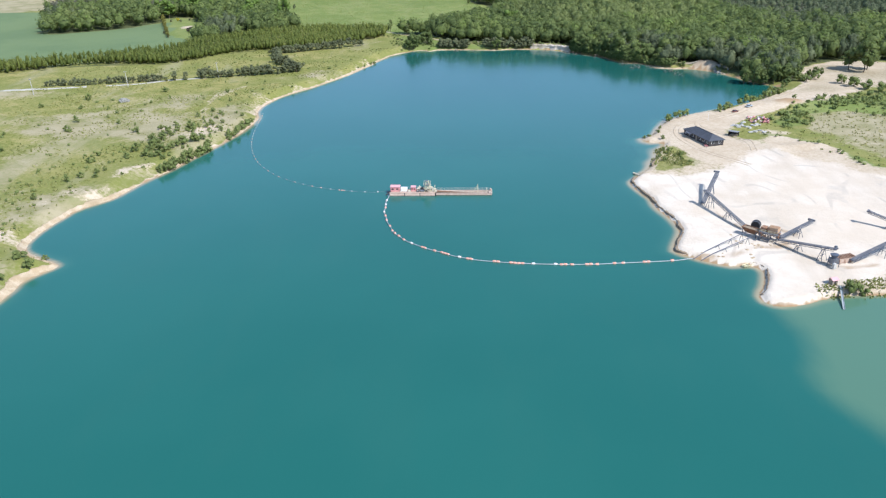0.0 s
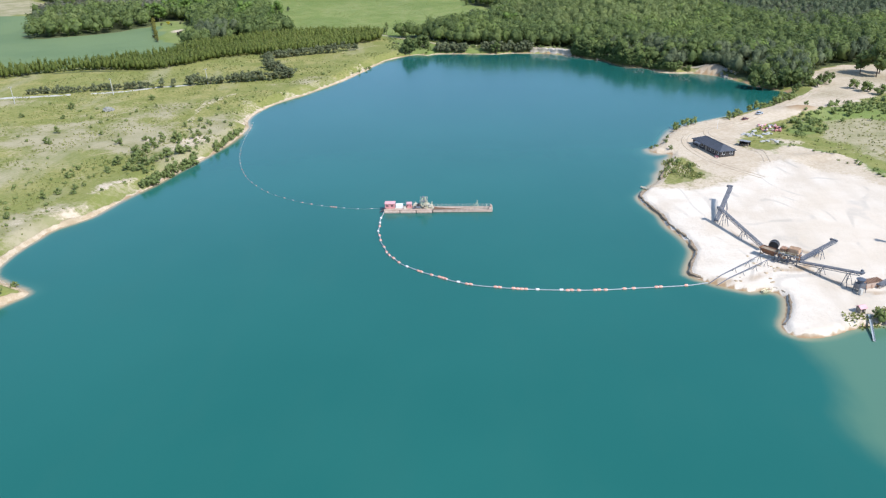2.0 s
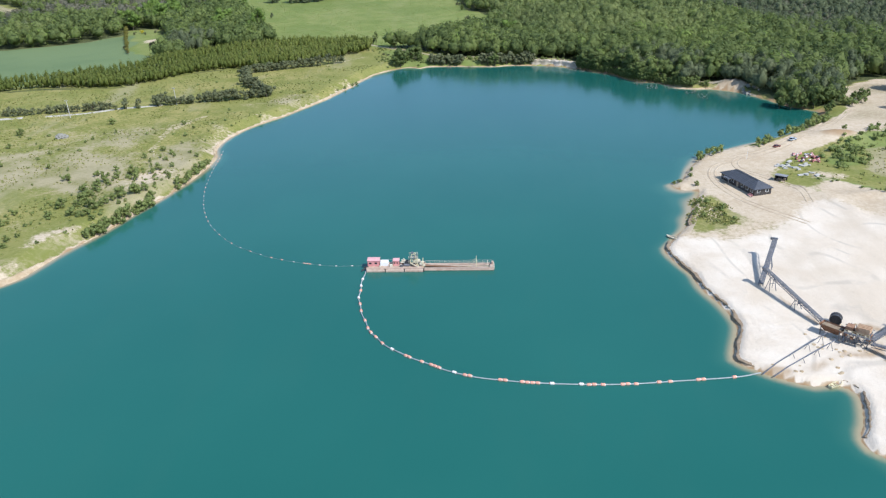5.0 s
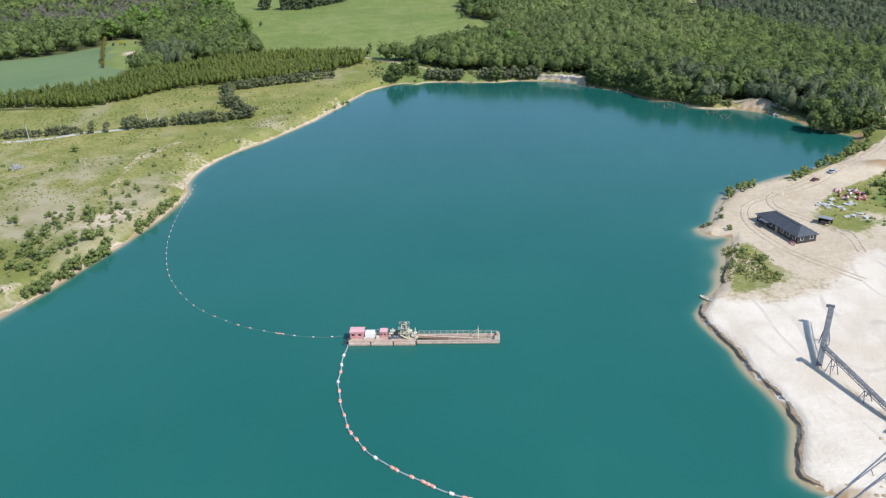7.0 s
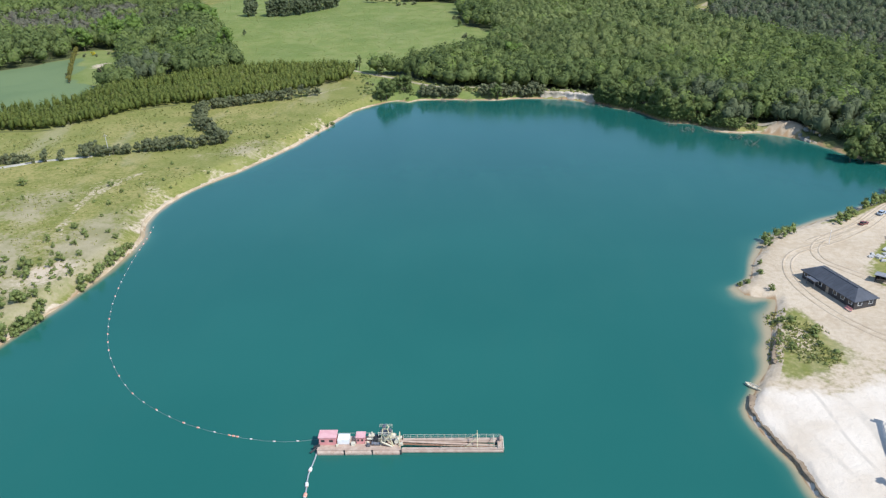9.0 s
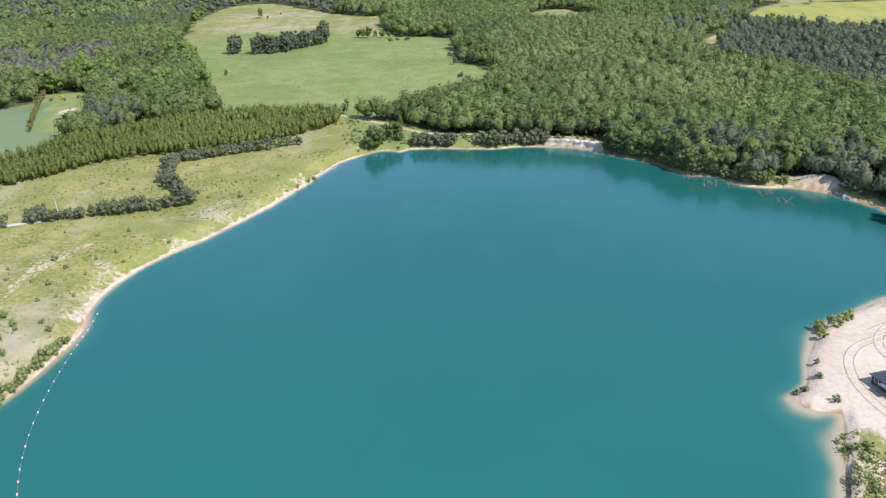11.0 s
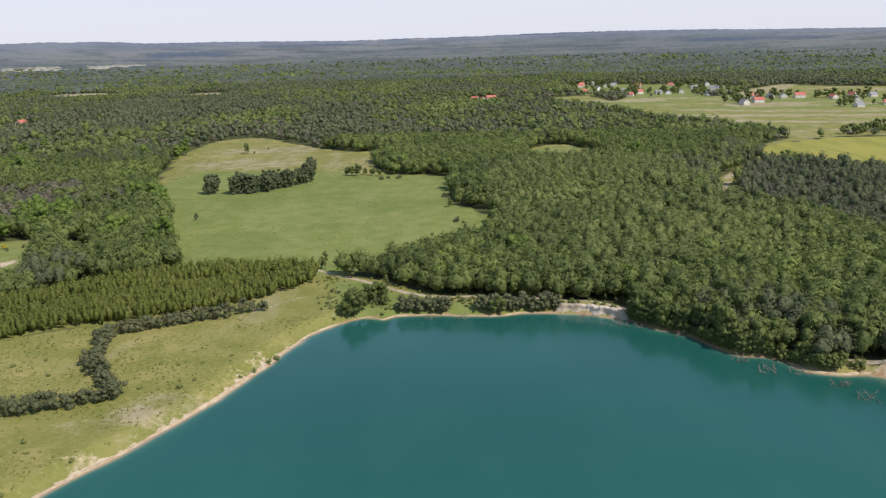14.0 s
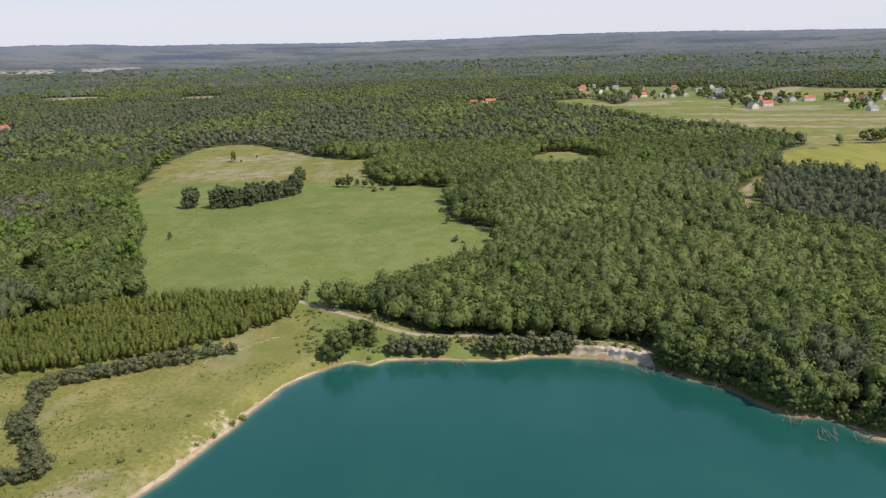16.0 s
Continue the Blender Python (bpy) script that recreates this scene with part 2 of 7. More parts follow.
def water_material():
    m, n, l, b = nodes_of("lake_water")
    f = noise_of(n, l, 0.012, 3, 0.5)
    f2 = noise_of(n, l, 0.05, 4, 0.6, (1.0, 0.35, 1.0, 35))
    deep = mixc(n, l, ramp(n, l, f, 0.35, 0.68), (0.010, 0.080, 0.066), (0.012, 0.088, 0.072))
    deep = mixc(n, l, attr(n, "silt"), deep, mixc(n, l, ramp(n, l, f, 0.35, 0.68), (0.015, 0.106, 0.086), (0.018, 0.115, 0.093)))
    deep = mixc(n, l, val(n, l, "MULTIPLY", ramp(n, l, f2, 0.45, 0.7), 0.2), deep, (0.026, 0.114, 0.090))
    sh = attr(n, "shoal")
    col = mixc(n, l, ramp(n, l, val(n, l, "ADD", sh, val(n, l, "MULTIPLY", val(n, l, "SUBTRACT", f2, 0.5), 0.25)), 0.08, 0.7), deep, (0.036, 0.135, 0.104))
    col = mixc(n, l, ramp(n, l, sh, 0.45, 0.97), col, (0.34, 0.28, 0.17))
    pl = attr(n, "plume")
    col = mixc(n, l, val(n, l, "MULTIPLY", ramp(n, l, val(n, l, "ADD", pl, val(n, l, "MULTIPLY", val(n, l, "SUBTRACT", f2, 0.5), 0.5)), 0.25, 0.75), 0.65), col, (0.120, 0.205, 0.122))
    l.new(col, b.inputs["Base Color"])
    b.inputs["Roughness"].default_value = 0.15
    b.inputs["IOR"].default_value = 1.33
    b.inputs["Specular IOR Level"].default_value = 0.5
    r1 = noise_of(n, l, 1.1, 3, 0.6)
    bump_to(n, l, b, r1, 0.10, 0.12)
    return m


M_LAND = ground_material()
M_WATER = water_material()


# ---- mesh helpers ----
def mesh_np(name, verts, faces, material, attrs=None, smooth=False):
    """A mesh object from arrays: verts (n, 3), faces (m, 3 or 4); attrs: a float for each vertex."""
    me = bpy.data.meshes.new(name)
    faces = np.asarray(faces, dtype=np.int32)
    k = faces.shape[1]
    me.vertices.add(len(verts))
    me.vertices.foreach_set("co", np.asarray(verts, dtype=np.float32).ravel())
    me.loops.add(faces.size)
    me.loops.foreach_set("vertex_index", faces.ravel())
    me.polygons.add(len(faces))
    me.polygons.foreach_set("loop_start", np.arange(len(faces), dtype=np.int32) * k)
    me.polygons.foreach_set("loop_total", np.full(len(faces), k, dtype=np.int32))
    if smooth:
        me.polygons.foreach_set("use_smooth", np.ones(len(faces), dtype=bool))
    me.materials.append(material)
    for key, a in (attrs or {}).items():
        at = me.attributes.new(key, "FLOAT", "POINT")
        at.data.foreach_set("value", np.asarray(a, dtype=np.float32))
    me.update(calc_edges=True)
    return new(name, me)


def spline(points, step=2.0, closed=False):
    """A smooth line through points, as an array of rows."""
    p = np.array(points, dtype=float)
    n = len(p)
    out = []
    for i in range(n if closed else n - 1):
        if closed:
            a, b, c, d = p[i - 1], p[i], p[(i + 1) % n], p[(i + 2) % n]
        else:
            a, b, c, d = p[max(i - 1, 0)], p[i], p[i + 1], p[min(i + 2, n - 1)]
        k = max(2, int(np.linalg.norm(c - b) / step))
        t = np.linspace(0, 1, k, endpoint=False)[:, None]
        out.append(0.5 * (2 * b + (c - a) * t + (2 * a - 5 * b + 4 * c - d) * t ** 2 + (3 * b - a - 3 * c + d) * t ** 3))
    if not closed:
        out.append(p[-1:])
    return np.vstack(out)


def line_distance(q, line, closed=False):
    """The distance from each of q to a line of points."""
    a = line if closed else line[:-1]
    b = np.roll(line, -1, axis=0) if closed else line[1:]
    best = np.full(len(q), 1e9)
    for i in range(len(a)):
        d = b[i] - a[i]
        w = q - a[i]
        t = np.clip((w @ d) / max(d @ d, 1e-9), 0, 1)
        e = w - t[:, None] * d
        np.minimum(best, e[:, 0] ** 2 + e[:, 1] ** 2, out=best)
    return np.sqrt(best)


def inside(q, poly):
    x, y = q[:, 0], q[:, 1]
    res = np.zeros(len(q), dtype=bool)
    px, py = poly[:, 0], poly[:, 1]
    j = len(poly) - 1
    for i in range(len(poly)):
        if py[i] != py[j]:
            hit = ((py[i] > y) != (py[j] > y)) & (x < (px[j] - px[i]) * (y - py[i]) / (py[j] - py[i]) + px[i])
            res ^= hit
        j = i
    return res


def signed(q, poly):
    """Distance to a closed outline, positive outside."""
    d = line_distance(q, poly, True)
    return np.where(inside(q, poly), -d, d)


def area(points, step=12.0):
    return spline(points, step, True)


def soft(q, poly, edge):
    """1 inside the outline, 0 outside, with an edge so many metres wide."""
    lo, hi = poly.min(0) - edge, poly.max(0) + edge
    near = ((q > lo) & (q < hi)).all(1)
    out = np.zeros(len(q))
    if near.any():
        out[near] = np.clip(0.5 - signed(q[near], poly) / edge, 0, 1)
    return out


def wave(q, scale, seed=0, octaves=3):
    """Smooth value noise in -1..1, of the given wavelength in metres."""
    out = np.zeros(len(q))
    amp, total = 1.0, 0.0
    for o in range(octaves):
        r = np.random.RandomState(seed * 31 + o)
        table = r.uniform(-1, 1, (256, 256))
        g = q / scale * 2 ** o + 37.3 * (o + 1)
        i = np.floor(g).astype(int)
        f = g - i
        f = f * f * (3 - 2 * f)
        x0, y0, x1, y1 = i[:, 0] % 256, i[:, 1] % 256, (i[:, 0] + 1) % 256, (i[:, 1] + 1) % 256
        v = (table[x0, y0] * (1 - f[:, 0]) + table[x1, y0] * f[:, 0]) * (1 - f[:, 1]) + (table[x0, y1] * (1 - f[:, 0]) + table[x1, y1] * f[:, 0]) * f[:, 1]
        out += amp * v
        total += amp
        amp *= 0.5
    return out / total


def step01(x, lo, hi):
    t = np.clip((x - lo) / (hi - lo), 0, 1)
    return t * t * (3 - 2 * t)


# ---- plan of the place ----
SHORE_WEST = [(-150, -150), (-150, 60), (-135, 150), (-127, 206), (-127, 218), (-122, 229), (-128, 233), (-137, 240), (-139, 251), (-138, 265), (-135, 276), (-128, 286),
              (-124, 303), (-118, 321), (-113, 338), (-108, 357), (-105, 373), (-104, 393), (-107, 406), (-107, 420), (-101, 440), (-89, 461),
              (-77.5, 486), (-67.5, 514), (-58.5, 544), (-47, 561)]
SHORE_NORTH = [(-38, 566), (-33, 563), (-28, 567), (-14, 568), (-6, 567), (10, 565), (21, 568), (34, 567), (46, 565), (55, 559), (61, 555),
               (67, 547), (73, 543), (79, 534), (83, 526), (88, 520), (95, 519), (100, 514), (103, 506), (112, 503), (121, 503), (133, 494),
               (141, 480), (147, 467), (157, 455)]
SHORE_EAST = [(150, 443), (137, 425), (120, 412), (104, 402), (89, 391), (80, 377), (74, 363), (69, 358), (72, 353), (77, 352), (71, 337), (65, 320), (59, 309),
              (55.2, 303), (56.3, 294), (58.4, 286), (60, 276), (62.6, 266), (62.8, 256), (60.2, 249), (57.8, 241), (62, 236.5), (67, 233), (72, 230.5), (77, 231.5), (80, 228),
              (78, 220), (74, 212), (76, 207), (84, 207), (92, 211), (106, 213), (130, 212), (175, 200), (200, 150), (200, 0), (190, -150)]
LAKE = spline(SHORE_WEST + SHORE_NORTH + SHORE_EAST, 2.5, True)
LAKE[:, 0] += 0.7 * wave(LAKE, 9.0, 5)
LAKE[:, 1] += 0.7 * wave(LAKE, 9.0, 6)

# the land cover
MEADOW = area([(-140, 648), (-168, 720), (-178, 752), (-206, 807), (-238, 900), (-250, 960), (-275, 1048), (-272, 1168), (-235, 1200), (-189, 1150),
               (-144, 1092), (-106, 1055), (-78, 1045), (-77, 959), (-60, 905), (-18, 892), (-9, 865), (-12, 832), (-6, 770), (12, 747), (14, 705), (4, 668),
               (-15, 640), (-43, 625), (-66, 618), (-76, 623), (-105, 627), (-128, 628)])
MEADOW_DRY = area([(-235, 880), (-215, 930), (-120, 935), (-75, 905), (-60, 960), (-85, 1055), (-235, 1200), (-275, 1150), (-270, 1010)])
WESTLAND = area([(-47, 556), (-60, 600), (-72, 597), (-90, 577), (-123, 557), (-158, 543), (-185, 508), (-236, 500), (-280, 474), (-420, 420), (-900, 300),
                 (-900, -200), (-100, -200), (-100, 300), (-80, 480)])
VERGE = area([(-67, 615), (-40, 612), (-10, 585), (56, 570), (62, 556), (30, 562), (-46, 556), (-62, 592)])
PLANTATION = area([(-66, 612), (-72, 597), (-90, 578), (-123, 559), (-158, 545), (-185, 510), (-236, 504), (-276, 479), (-330, 470), (-345, 485), (-282, 500), (-240, 518),
                   (-198, 548), (-185, 580), (-150, 612), (-120, 628), (-74, 626)], 6)
CROP = area([(-345, 488), (-282, 503), (-238, 512), (-196, 552), (-196, 588), (-217, 600), (-240, 664), (-268, 640), (-312, 617), (-335, 650), (-380, 738), (-480, 700), (-560, 560)])
CLEARING = area([(-256, 690), (-234, 692), (-212, 655), (-196, 605), (-206, 590), (-220, 598)])
LAWN = area([(-202, 674), (-183, 657), (-177, 632), (-188, 640)], 6)
FIELD_PALE = area([(-380, 745), (-480, 705), (-600, 820), (-520, 900), (-395, 815)])
SANDPLAIN = area([(95, 388), (119, 404), (149, 431), (165, 450), (180, 490), (215, 512), (300, 500), (420, 520), (420, 150), (130, 205), (60, 200), (50, 250), (50, 330), (70, 350)])
PALE = area([(58, 310), (75, 308), (100, 325), (112, 340), (135, 322), (152, 304), (220, 300), (300, 280), (300, 220), (150, 226), (100, 216), (84, 200), (66, 205), (50, 235), (50, 300)], 6)
SAND_ROAD = area([(68, 352), (86, 392), (119, 404), (149, 431), (170, 455), (182, 492), (215, 512), (240, 480), (195, 445), (182, 428), (137, 399), (120, 385), (106, 366),
                  (108, 350), (125, 340), (110, 320), (85, 325), (80, 345)], 6)
SAND_GREEN = area([(66, 317), (69, 338), (75, 345), (82, 337), (84, 325), (75, 315)], 5)
SEDGE = area([(112, 362), (120, 388), (137, 400), (182, 429), (250, 455), (420, 470), (420, 330), (260, 322), (200, 318), (158, 312), (135, 330), (118, 352)], 8)
SEDGE_BARE = area([(112, 352), (124, 362), (135, 352), (144, 338), (149, 320), (185, 298), (170, 288), (140, 303), (118, 335)], 6)
REED = area([(138, 356), (147, 383), (167, 400), (190, 392), (240, 388), (240, 325), (160, 318), (149, 338)], 8)
GREENBAND = area([(128, 378), (150, 412), (175, 425), (240, 430), (240, 395), (181, 390), (166, 398), (141, 374)], 8)
SOUTHBANK = area([(90, 211), (92, 218), (130, 222), (175, 215), (260, 180), (260, 60), (200, 100), (175, 199), (130, 211)], 6)
FIELD_RAPE = area([(236, 905), (241, 947), (264, 1010), (343, 1066), (420, 1072), (560, 1050), (560, 900), (420, 860), (300, 850), (262, 880)])
FIELD_GREEN = area([(120, 1713), (158, 1594), (225, 1370), (250, 1262), (290, 1205), (300, 1122), (320, 1090), (302, 1064), (264, 1020), (343, 1073), (400, 1080), (560, 1060), (760, 1150),
                    (900, 1400), (900, 1750), (720, 1900), (664, 1975), (649, 2001), (551, 1890), (457, 1720), (391, 1720), (324, 1716), (290, 1740), (244, 1650), (222, 1800), (180, 1785)])
FIELD_STRAW = area([(457, 1716), (551, 1881), (649, 2001), (664, 1969), (560, 1790), (480, 1690)])
FIELD_BAND = [area([(270, 1330), (520, 1275), (700, 1255), (700, 1282), (520, 1302), (280, 1372)]), area([(300, 1250), (440, 1195), (560, 1170), (560, 1190), (440, 1225), (310, 1275)]),
              area([(300, 1425), (520, 1340), (700, 1320), (700, 1335), (520, 1362), (310, 1450)])]
VILLAGE = area([(215, 1870), (240, 2190), (390, 2130), (520, 2070), (545, 1905), (420, 1730), (330, 1725), (262, 1775)])
FIELD_FAR = area([(-890, 2090), (-765, 2090), (-876, 2350), (-1014, 2350)])
FIELD_FAR2 = area([(-575, 2020), (-500, 2020), (-557, 2230), (-636, 2230)])
GLADE_RED = area([(5, 1650), (70, 1645), (80, 1780), (12, 1790)])
GLADE_WEST = area([(-650, 1375), (-590, 1360), (-605, 1455), (-655, 1465)])
CLEAR_FAR = area([(54, 945), (64, 1050), (95, 1068), (117, 1015), (120, 962), (84, 935)])
PATH_FAR = spline([(160, 740), (166, 790), (172, 816), (190, 859), (213, 894), (232, 912)], 8)
TRACK = spline([(-70, 629), (-64, 624), (-48, 611), (-28, 592), (-14, 584), (-6, 584), (15, 581), (35, 576), (54, 568), (64, 558), (78, 548), (92, 540), (104, 524), (115, 511), (130, 502)], 4)
TRACK_WEST = spline([(-420, 395), (-229, 443), (-213, 448), (-195, 452), (-185, 456), (-178, 461), (-163, 466), (-152, 471), (-135, 476), (-117, 483)], 6)
BERM = spline([(112, 351), (116, 346), (119, 339), (122, 330)], 3)
BERM_EAST = spline([(122, 360), (133, 350), (141, 335), (146, 322), (153, 309), (175, 294), (215, 280)], 5)
DAMP_A = spline([(90, 243), (94, 237), (98, 231), (104, 228), (112, 230)], 2)
DAMP_B = spline([(64, 236), (70, 235), (76, 238), (82, 242), (88, 242), (93, 246), (96, 252), (92, 256)], 2)
DAMP_C = spline([(77, 272), (80, 262), (84, 254), (88, 250)], 2)


def land_height(q):
    """Height of the ground at points (n, 2): lake bed, banks, plain, and the far hills."""
    d = np.full(len(q), 900.0)
    near = (np.abs(q[:, 0]) < 460) & (q[:, 1] > -400) & (q[:, 1] < 900)
    if near.any():
        d[near] = signed(q[near], LAKE)
    x, y = q[:, 0], q[:, 1]
    east = step01(x, 30, 60) * step01(-y, -420, -395)
    rise = 6.5 + 2.0 * wave(q, 26, 3)
    west = 0.25 * np.clip(d, 0, 1.2) + 2.7 * step01(d, 0.8, rise) + 0.35 * wave(q, 18, 4) * step01(d, 2, 12)
    plat = 0.1 * np.clip(d, 0, 0.8) + 1.05 * step01(d, 0.9, 1.7) + 0.22 * wave(q, 14, 7, 4) * step01(d, 3, 9)
    north = 0.2 * np.clip(d, 0, 1.2) + 2.2 * step01(d, 1.0, 4.5) + 0.5 * wave(q, 30, 8) * step01(d, 3, 14)
    isnorth = step01(x + (y - 560) * 0.4, -50, -38) * (1 - east)
    h = west * (1 - isnorth) * (1 - east) + north * isnorth + plat * east
    bluff = np.exp(-((x - 46) / 8) ** 2) * step01(y, 555, 562) * step01(d, 0.8, 2.2) * step01(-d, -12, -4)
    h = h + 1.2 * bluff
    heap = np.hypot((x - 129) / 11, (y - 501) / 5.5)
    h = h + 3.4 * np.exp(-heap ** 2 * 1.2) * step01(d, 0.5, 3)
    h = h + 2.3 * np.exp(-np.hypot((x - 147) / 9, (y - 410) / 5) ** 2) + 1.3 * np.exp(-np.hypot((x - 131) / 9, (y - 344) / 2.5) ** 2)
    h = h + 0.9 * np.exp(-(line_distance(q, BERM) / 2.2) ** 2) + 0.7 * np.exp(-(line_distance(q, BERM_EAST) / 2.6) ** 2)
    h = np.where(d < 0, np.maximum(-4.0, d * 0.22), h)
    h = h + step01(d, 40, 200) * (1.2 + 1.2 * wave(q, 160, 9))
    r = np.hypot(x, y - 310)
    far = step01(r, 2300, 3000)
    az = np.degrees(np.arctan2(y - 288, x))
    ridge = np.interp(az, [64, 72, 79.5, 85, 92.5, 98, 105.5, 110.7, 112.3, 117, 119], [0.0043, 0.0075, 0.0097, 0.0089, 0.0080, 0.0070, 0.0095, 0.0100, 0.0125, 0.0135, 0.0128])
    lift = np.interp(r, [2300, 3000, 3600, 4200, 4600], [-0.0435, -0.0335, -0.0230, -0.0105, -0.0030])
    lift = lift + (ridge - 0.0015 + 0.0006 * wave(q, 500, 11) - lift) * step01(r, 4350, 4850)
    return h * (1 - far) + np.minimum(100 + r * lift, 190) * far


def axis(lo, hi, step, outer, grow, fine=None, calm=(0, 0)):
    """Grid lines: even between lo and hi, at most calm[1] apart out to calm[0], and ever wider out to +-outer."""
    mid = list(np.arange(lo, hi, step))
    if fine:
        mid = [v for v in mid if not fine[0] <= v < fine[1]] + list(np.arange(fine[0], fine[1], fine[2]))
    up, s, v = [], step, hi
    while v < outer:
        up.append(v)
        s = min(s * grow, calm[1] if v < calm[0] else 130)
        v += s
    dn, s, v = [], step, lo
    while v > -outer:
        s = min(s * grow, calm[1] if -v < calm[0] else 130)
        v -= s
        dn.append(v)
    return np.array(sorted(dn + mid + up))


def build_ground():
    gx = axis(-150, 126, 2.2, 5600, 1.12, (52, 100, 1.0), (650, 13.0))
    gy = axis(200, 576, 2.2, 5600, 1.10, (204, 312, 1.3), (2150, 14.0))
    gy = gy[gy > -900]
    X, Y = np.meshgrid(gx, gy)
    q = np.column_stack((X.ravel(), Y.ravel()))
    z = land_height(q)
    d = np.full(len(q), 900.0)
    near = (np.abs(q[:, 0]) < 460) & (q[:, 1] > -400) & (q[:, 1] < 900)
    d[near] = signed(q[near], LAKE)
    x, y = q[:, 0], q[:, 1]
    east = step01(x, 30, 60) * step01(-y, -470, -440)
    westside = (1 - east) * step01(-(x + (y - 560) * 0.4), 38, 52)
    lush = np.maximum(soft(q, MEADOW, 14) * (1 - soft(q, MEADOW_DRY, 30)), 0.7 * soft(q, VERGE, 30))
    lush = np.maximum(lush, np.maximum(0.52 * soft(q, FIELD_GREEN, 12) * (0.9 + 0.6 * wave(np.column_stack((x * 0.2, y)), 50, 56)), 0.6 * soft(q, VILLAGE, 12)))
    lush = np.maximum(lush, 0.55 * soft(q, CLEAR_FAR, 14) * (0.9 + 0.6 * wave(q, 18, 57)))
    lush = np.maximum(lush, 0.75 * soft(q, SOUTHBANK, 8))
    lush = np.maximum(lush, 0.9 * np.maximum(soft(q, CLEARING, 10), soft(q, LAWN, 8)))
    lush = np.maximum(lush, 0.34 * soft(q, SEDGE, 16) * (0.5 + 0.9 * wave(q, 22, 29)))
    lush = np.maximum(lush, 0.95 * soft(q, GREENBAND, 12) * (0.75 + 0.6 * wave(q, 18, 30)))
    lush = np.maximum(lush, 0.8 * np.exp(-(line_distance(q, BERM) / 2.6) ** 2))
    lush = np.maximum(lush, 0.8 * np.exp(-(line_distance(q, BERM_EAST) / 4.0) ** 2) * (0.9 + 0.5 * wave(q, 9, 34)))
    lush = np.maximum(lush, soft(q, SAND_GREEN, 12) * (0.34 + 0.8 * wave(q, 5, 49)))
    straw = np.maximum(0.55 * soft(q, MEADOW_DRY, 40) * (0.8 + 0.5 * wave(q, 50, 15)), 0.42 * soft(q, CLEAR_FAR, 14))
    straw = np.maximum(straw, 0.7 * soft(q, FIELD_PALE, 12))
    for band, much in zip(FIELD_BAND + [FIELD_STRAW], (0.95, 0.8, 0.85, 1.0)):
        straw = np.maximum(straw, much * soft(q, band, 8))
    straw = np.maximum(straw, 0.62 * soft(q, FIELD_GREEN, 12) * step01(wave(np.column_stack((x * 0.25, y)), 40, 14), 0.0, 0.4))
    straw = np.maximum(straw, 0.9 * soft(q, REED, 14) * (0.85 + 0.6 * wave(q, 26, 35)))
    straw = np.maximum(straw, 0.5 * soft(q, SAND_GREEN, 12))
    straw = np.maximum(straw, westside * 0.52 * step01(-d, -48, -12) * step01(-y, -540, -480) * (0.8 + 0.8 * wave(q, 22, 51)))
    straw = np.maximum(straw, westside * step01(-y, -475, -425) * (0.5 + 0.42 * wave(q, 34, 54)))
    straw = np.maximum(straw, np.maximum(soft(q, FIELD_FAR, 8), soft(q, FIELD_FAR2, 8)))
    sand = westside * (step01(-d, -1.2, -0.2) * 0.6 + (0.42 + 0.16 * step01(y, 280, 300) * step01(-y, -390, -360)) * step01(-d, -36, -8) * (0.72 + 1.0 * wave(q, 13, 16)))
    dune = np.exp(-((d - 17 - 6 * wave(q, 60, 18)) / 7) ** 2) * westside * step01(-y, -440, -360) * step01(y, 280, 330)
    sand = np.maximum(sand, 0.42 * dune * (0.9 + 0.7 * wave(q, 18, 17)))
    sand = np.maximum(sand, (1 - east) * (1 - westside) * step01(-d, -1.0, -0.2) * (0.6 - 0.35 * step01(x, 50, 60)))
    sand = np.maximum(sand, 0.9 * soft(q, SAND_ROAD, 5))
    sand = np.maximum(sand, soft(q, SAND_GREEN, 14) * (0.5 + 0.55 * wave(q, 4, 52)))
    sand = np.maximum(sand, 0.62 * soft(q, SANDPLAIN, 6) * (1 - soft(q, SEDGE, 14)) * (1 - soft(q, SAND_GREEN, 9) * np.clip(0.5 + 0.9 * wave(q, 6, 49), 0, 1)))
    sand = np.maximum(sand, soft(q, SEDGE, 8) * (0.22 + 0.5 * wave(q, 16, 50)))
    sand = np.maximum(sand, east * step01(-d, -4, -2) * step01(-y, -440, -420))
    sand = np.maximum(sand, 0.85 * soft(q, SEDGE_BARE, 10) * (0.85 + 0.8 * wave(np.column_stack((x * 0.5 + y * 0.87, (x * 0.87 - y * 0.5) * 0.25)), 9, 19)))
    sand = np.maximum(sand, 0.75 * np.exp(-np.hypot((x + 220) / 6, (y - 642) / 14) ** 2))
    sand = np.maximum(sand, 1.0 * np.exp(-np.hypot((x - 129) / 11, (y - 500) / 6) ** 2))
    sand = np.maximum(sand, 1.1 * np.exp(-np.hypot((x - 147) / 9, (y - 410) / 5) ** 2))
    path = np.zeros(len(q))
    scar = wave(np.column_stack((d * 5.0, y)), 34, 47) * westside * step01(-d, -48, -30) * step01(d, 3, 6)
    sand = np.maximum(sand, 0.52 * step01(scar, 0.14, 0.6))
    path = np.maximum(path, np.clip(0.9 * (1 - line_distance(q, PATH_FAR) / 7), 0, 1))
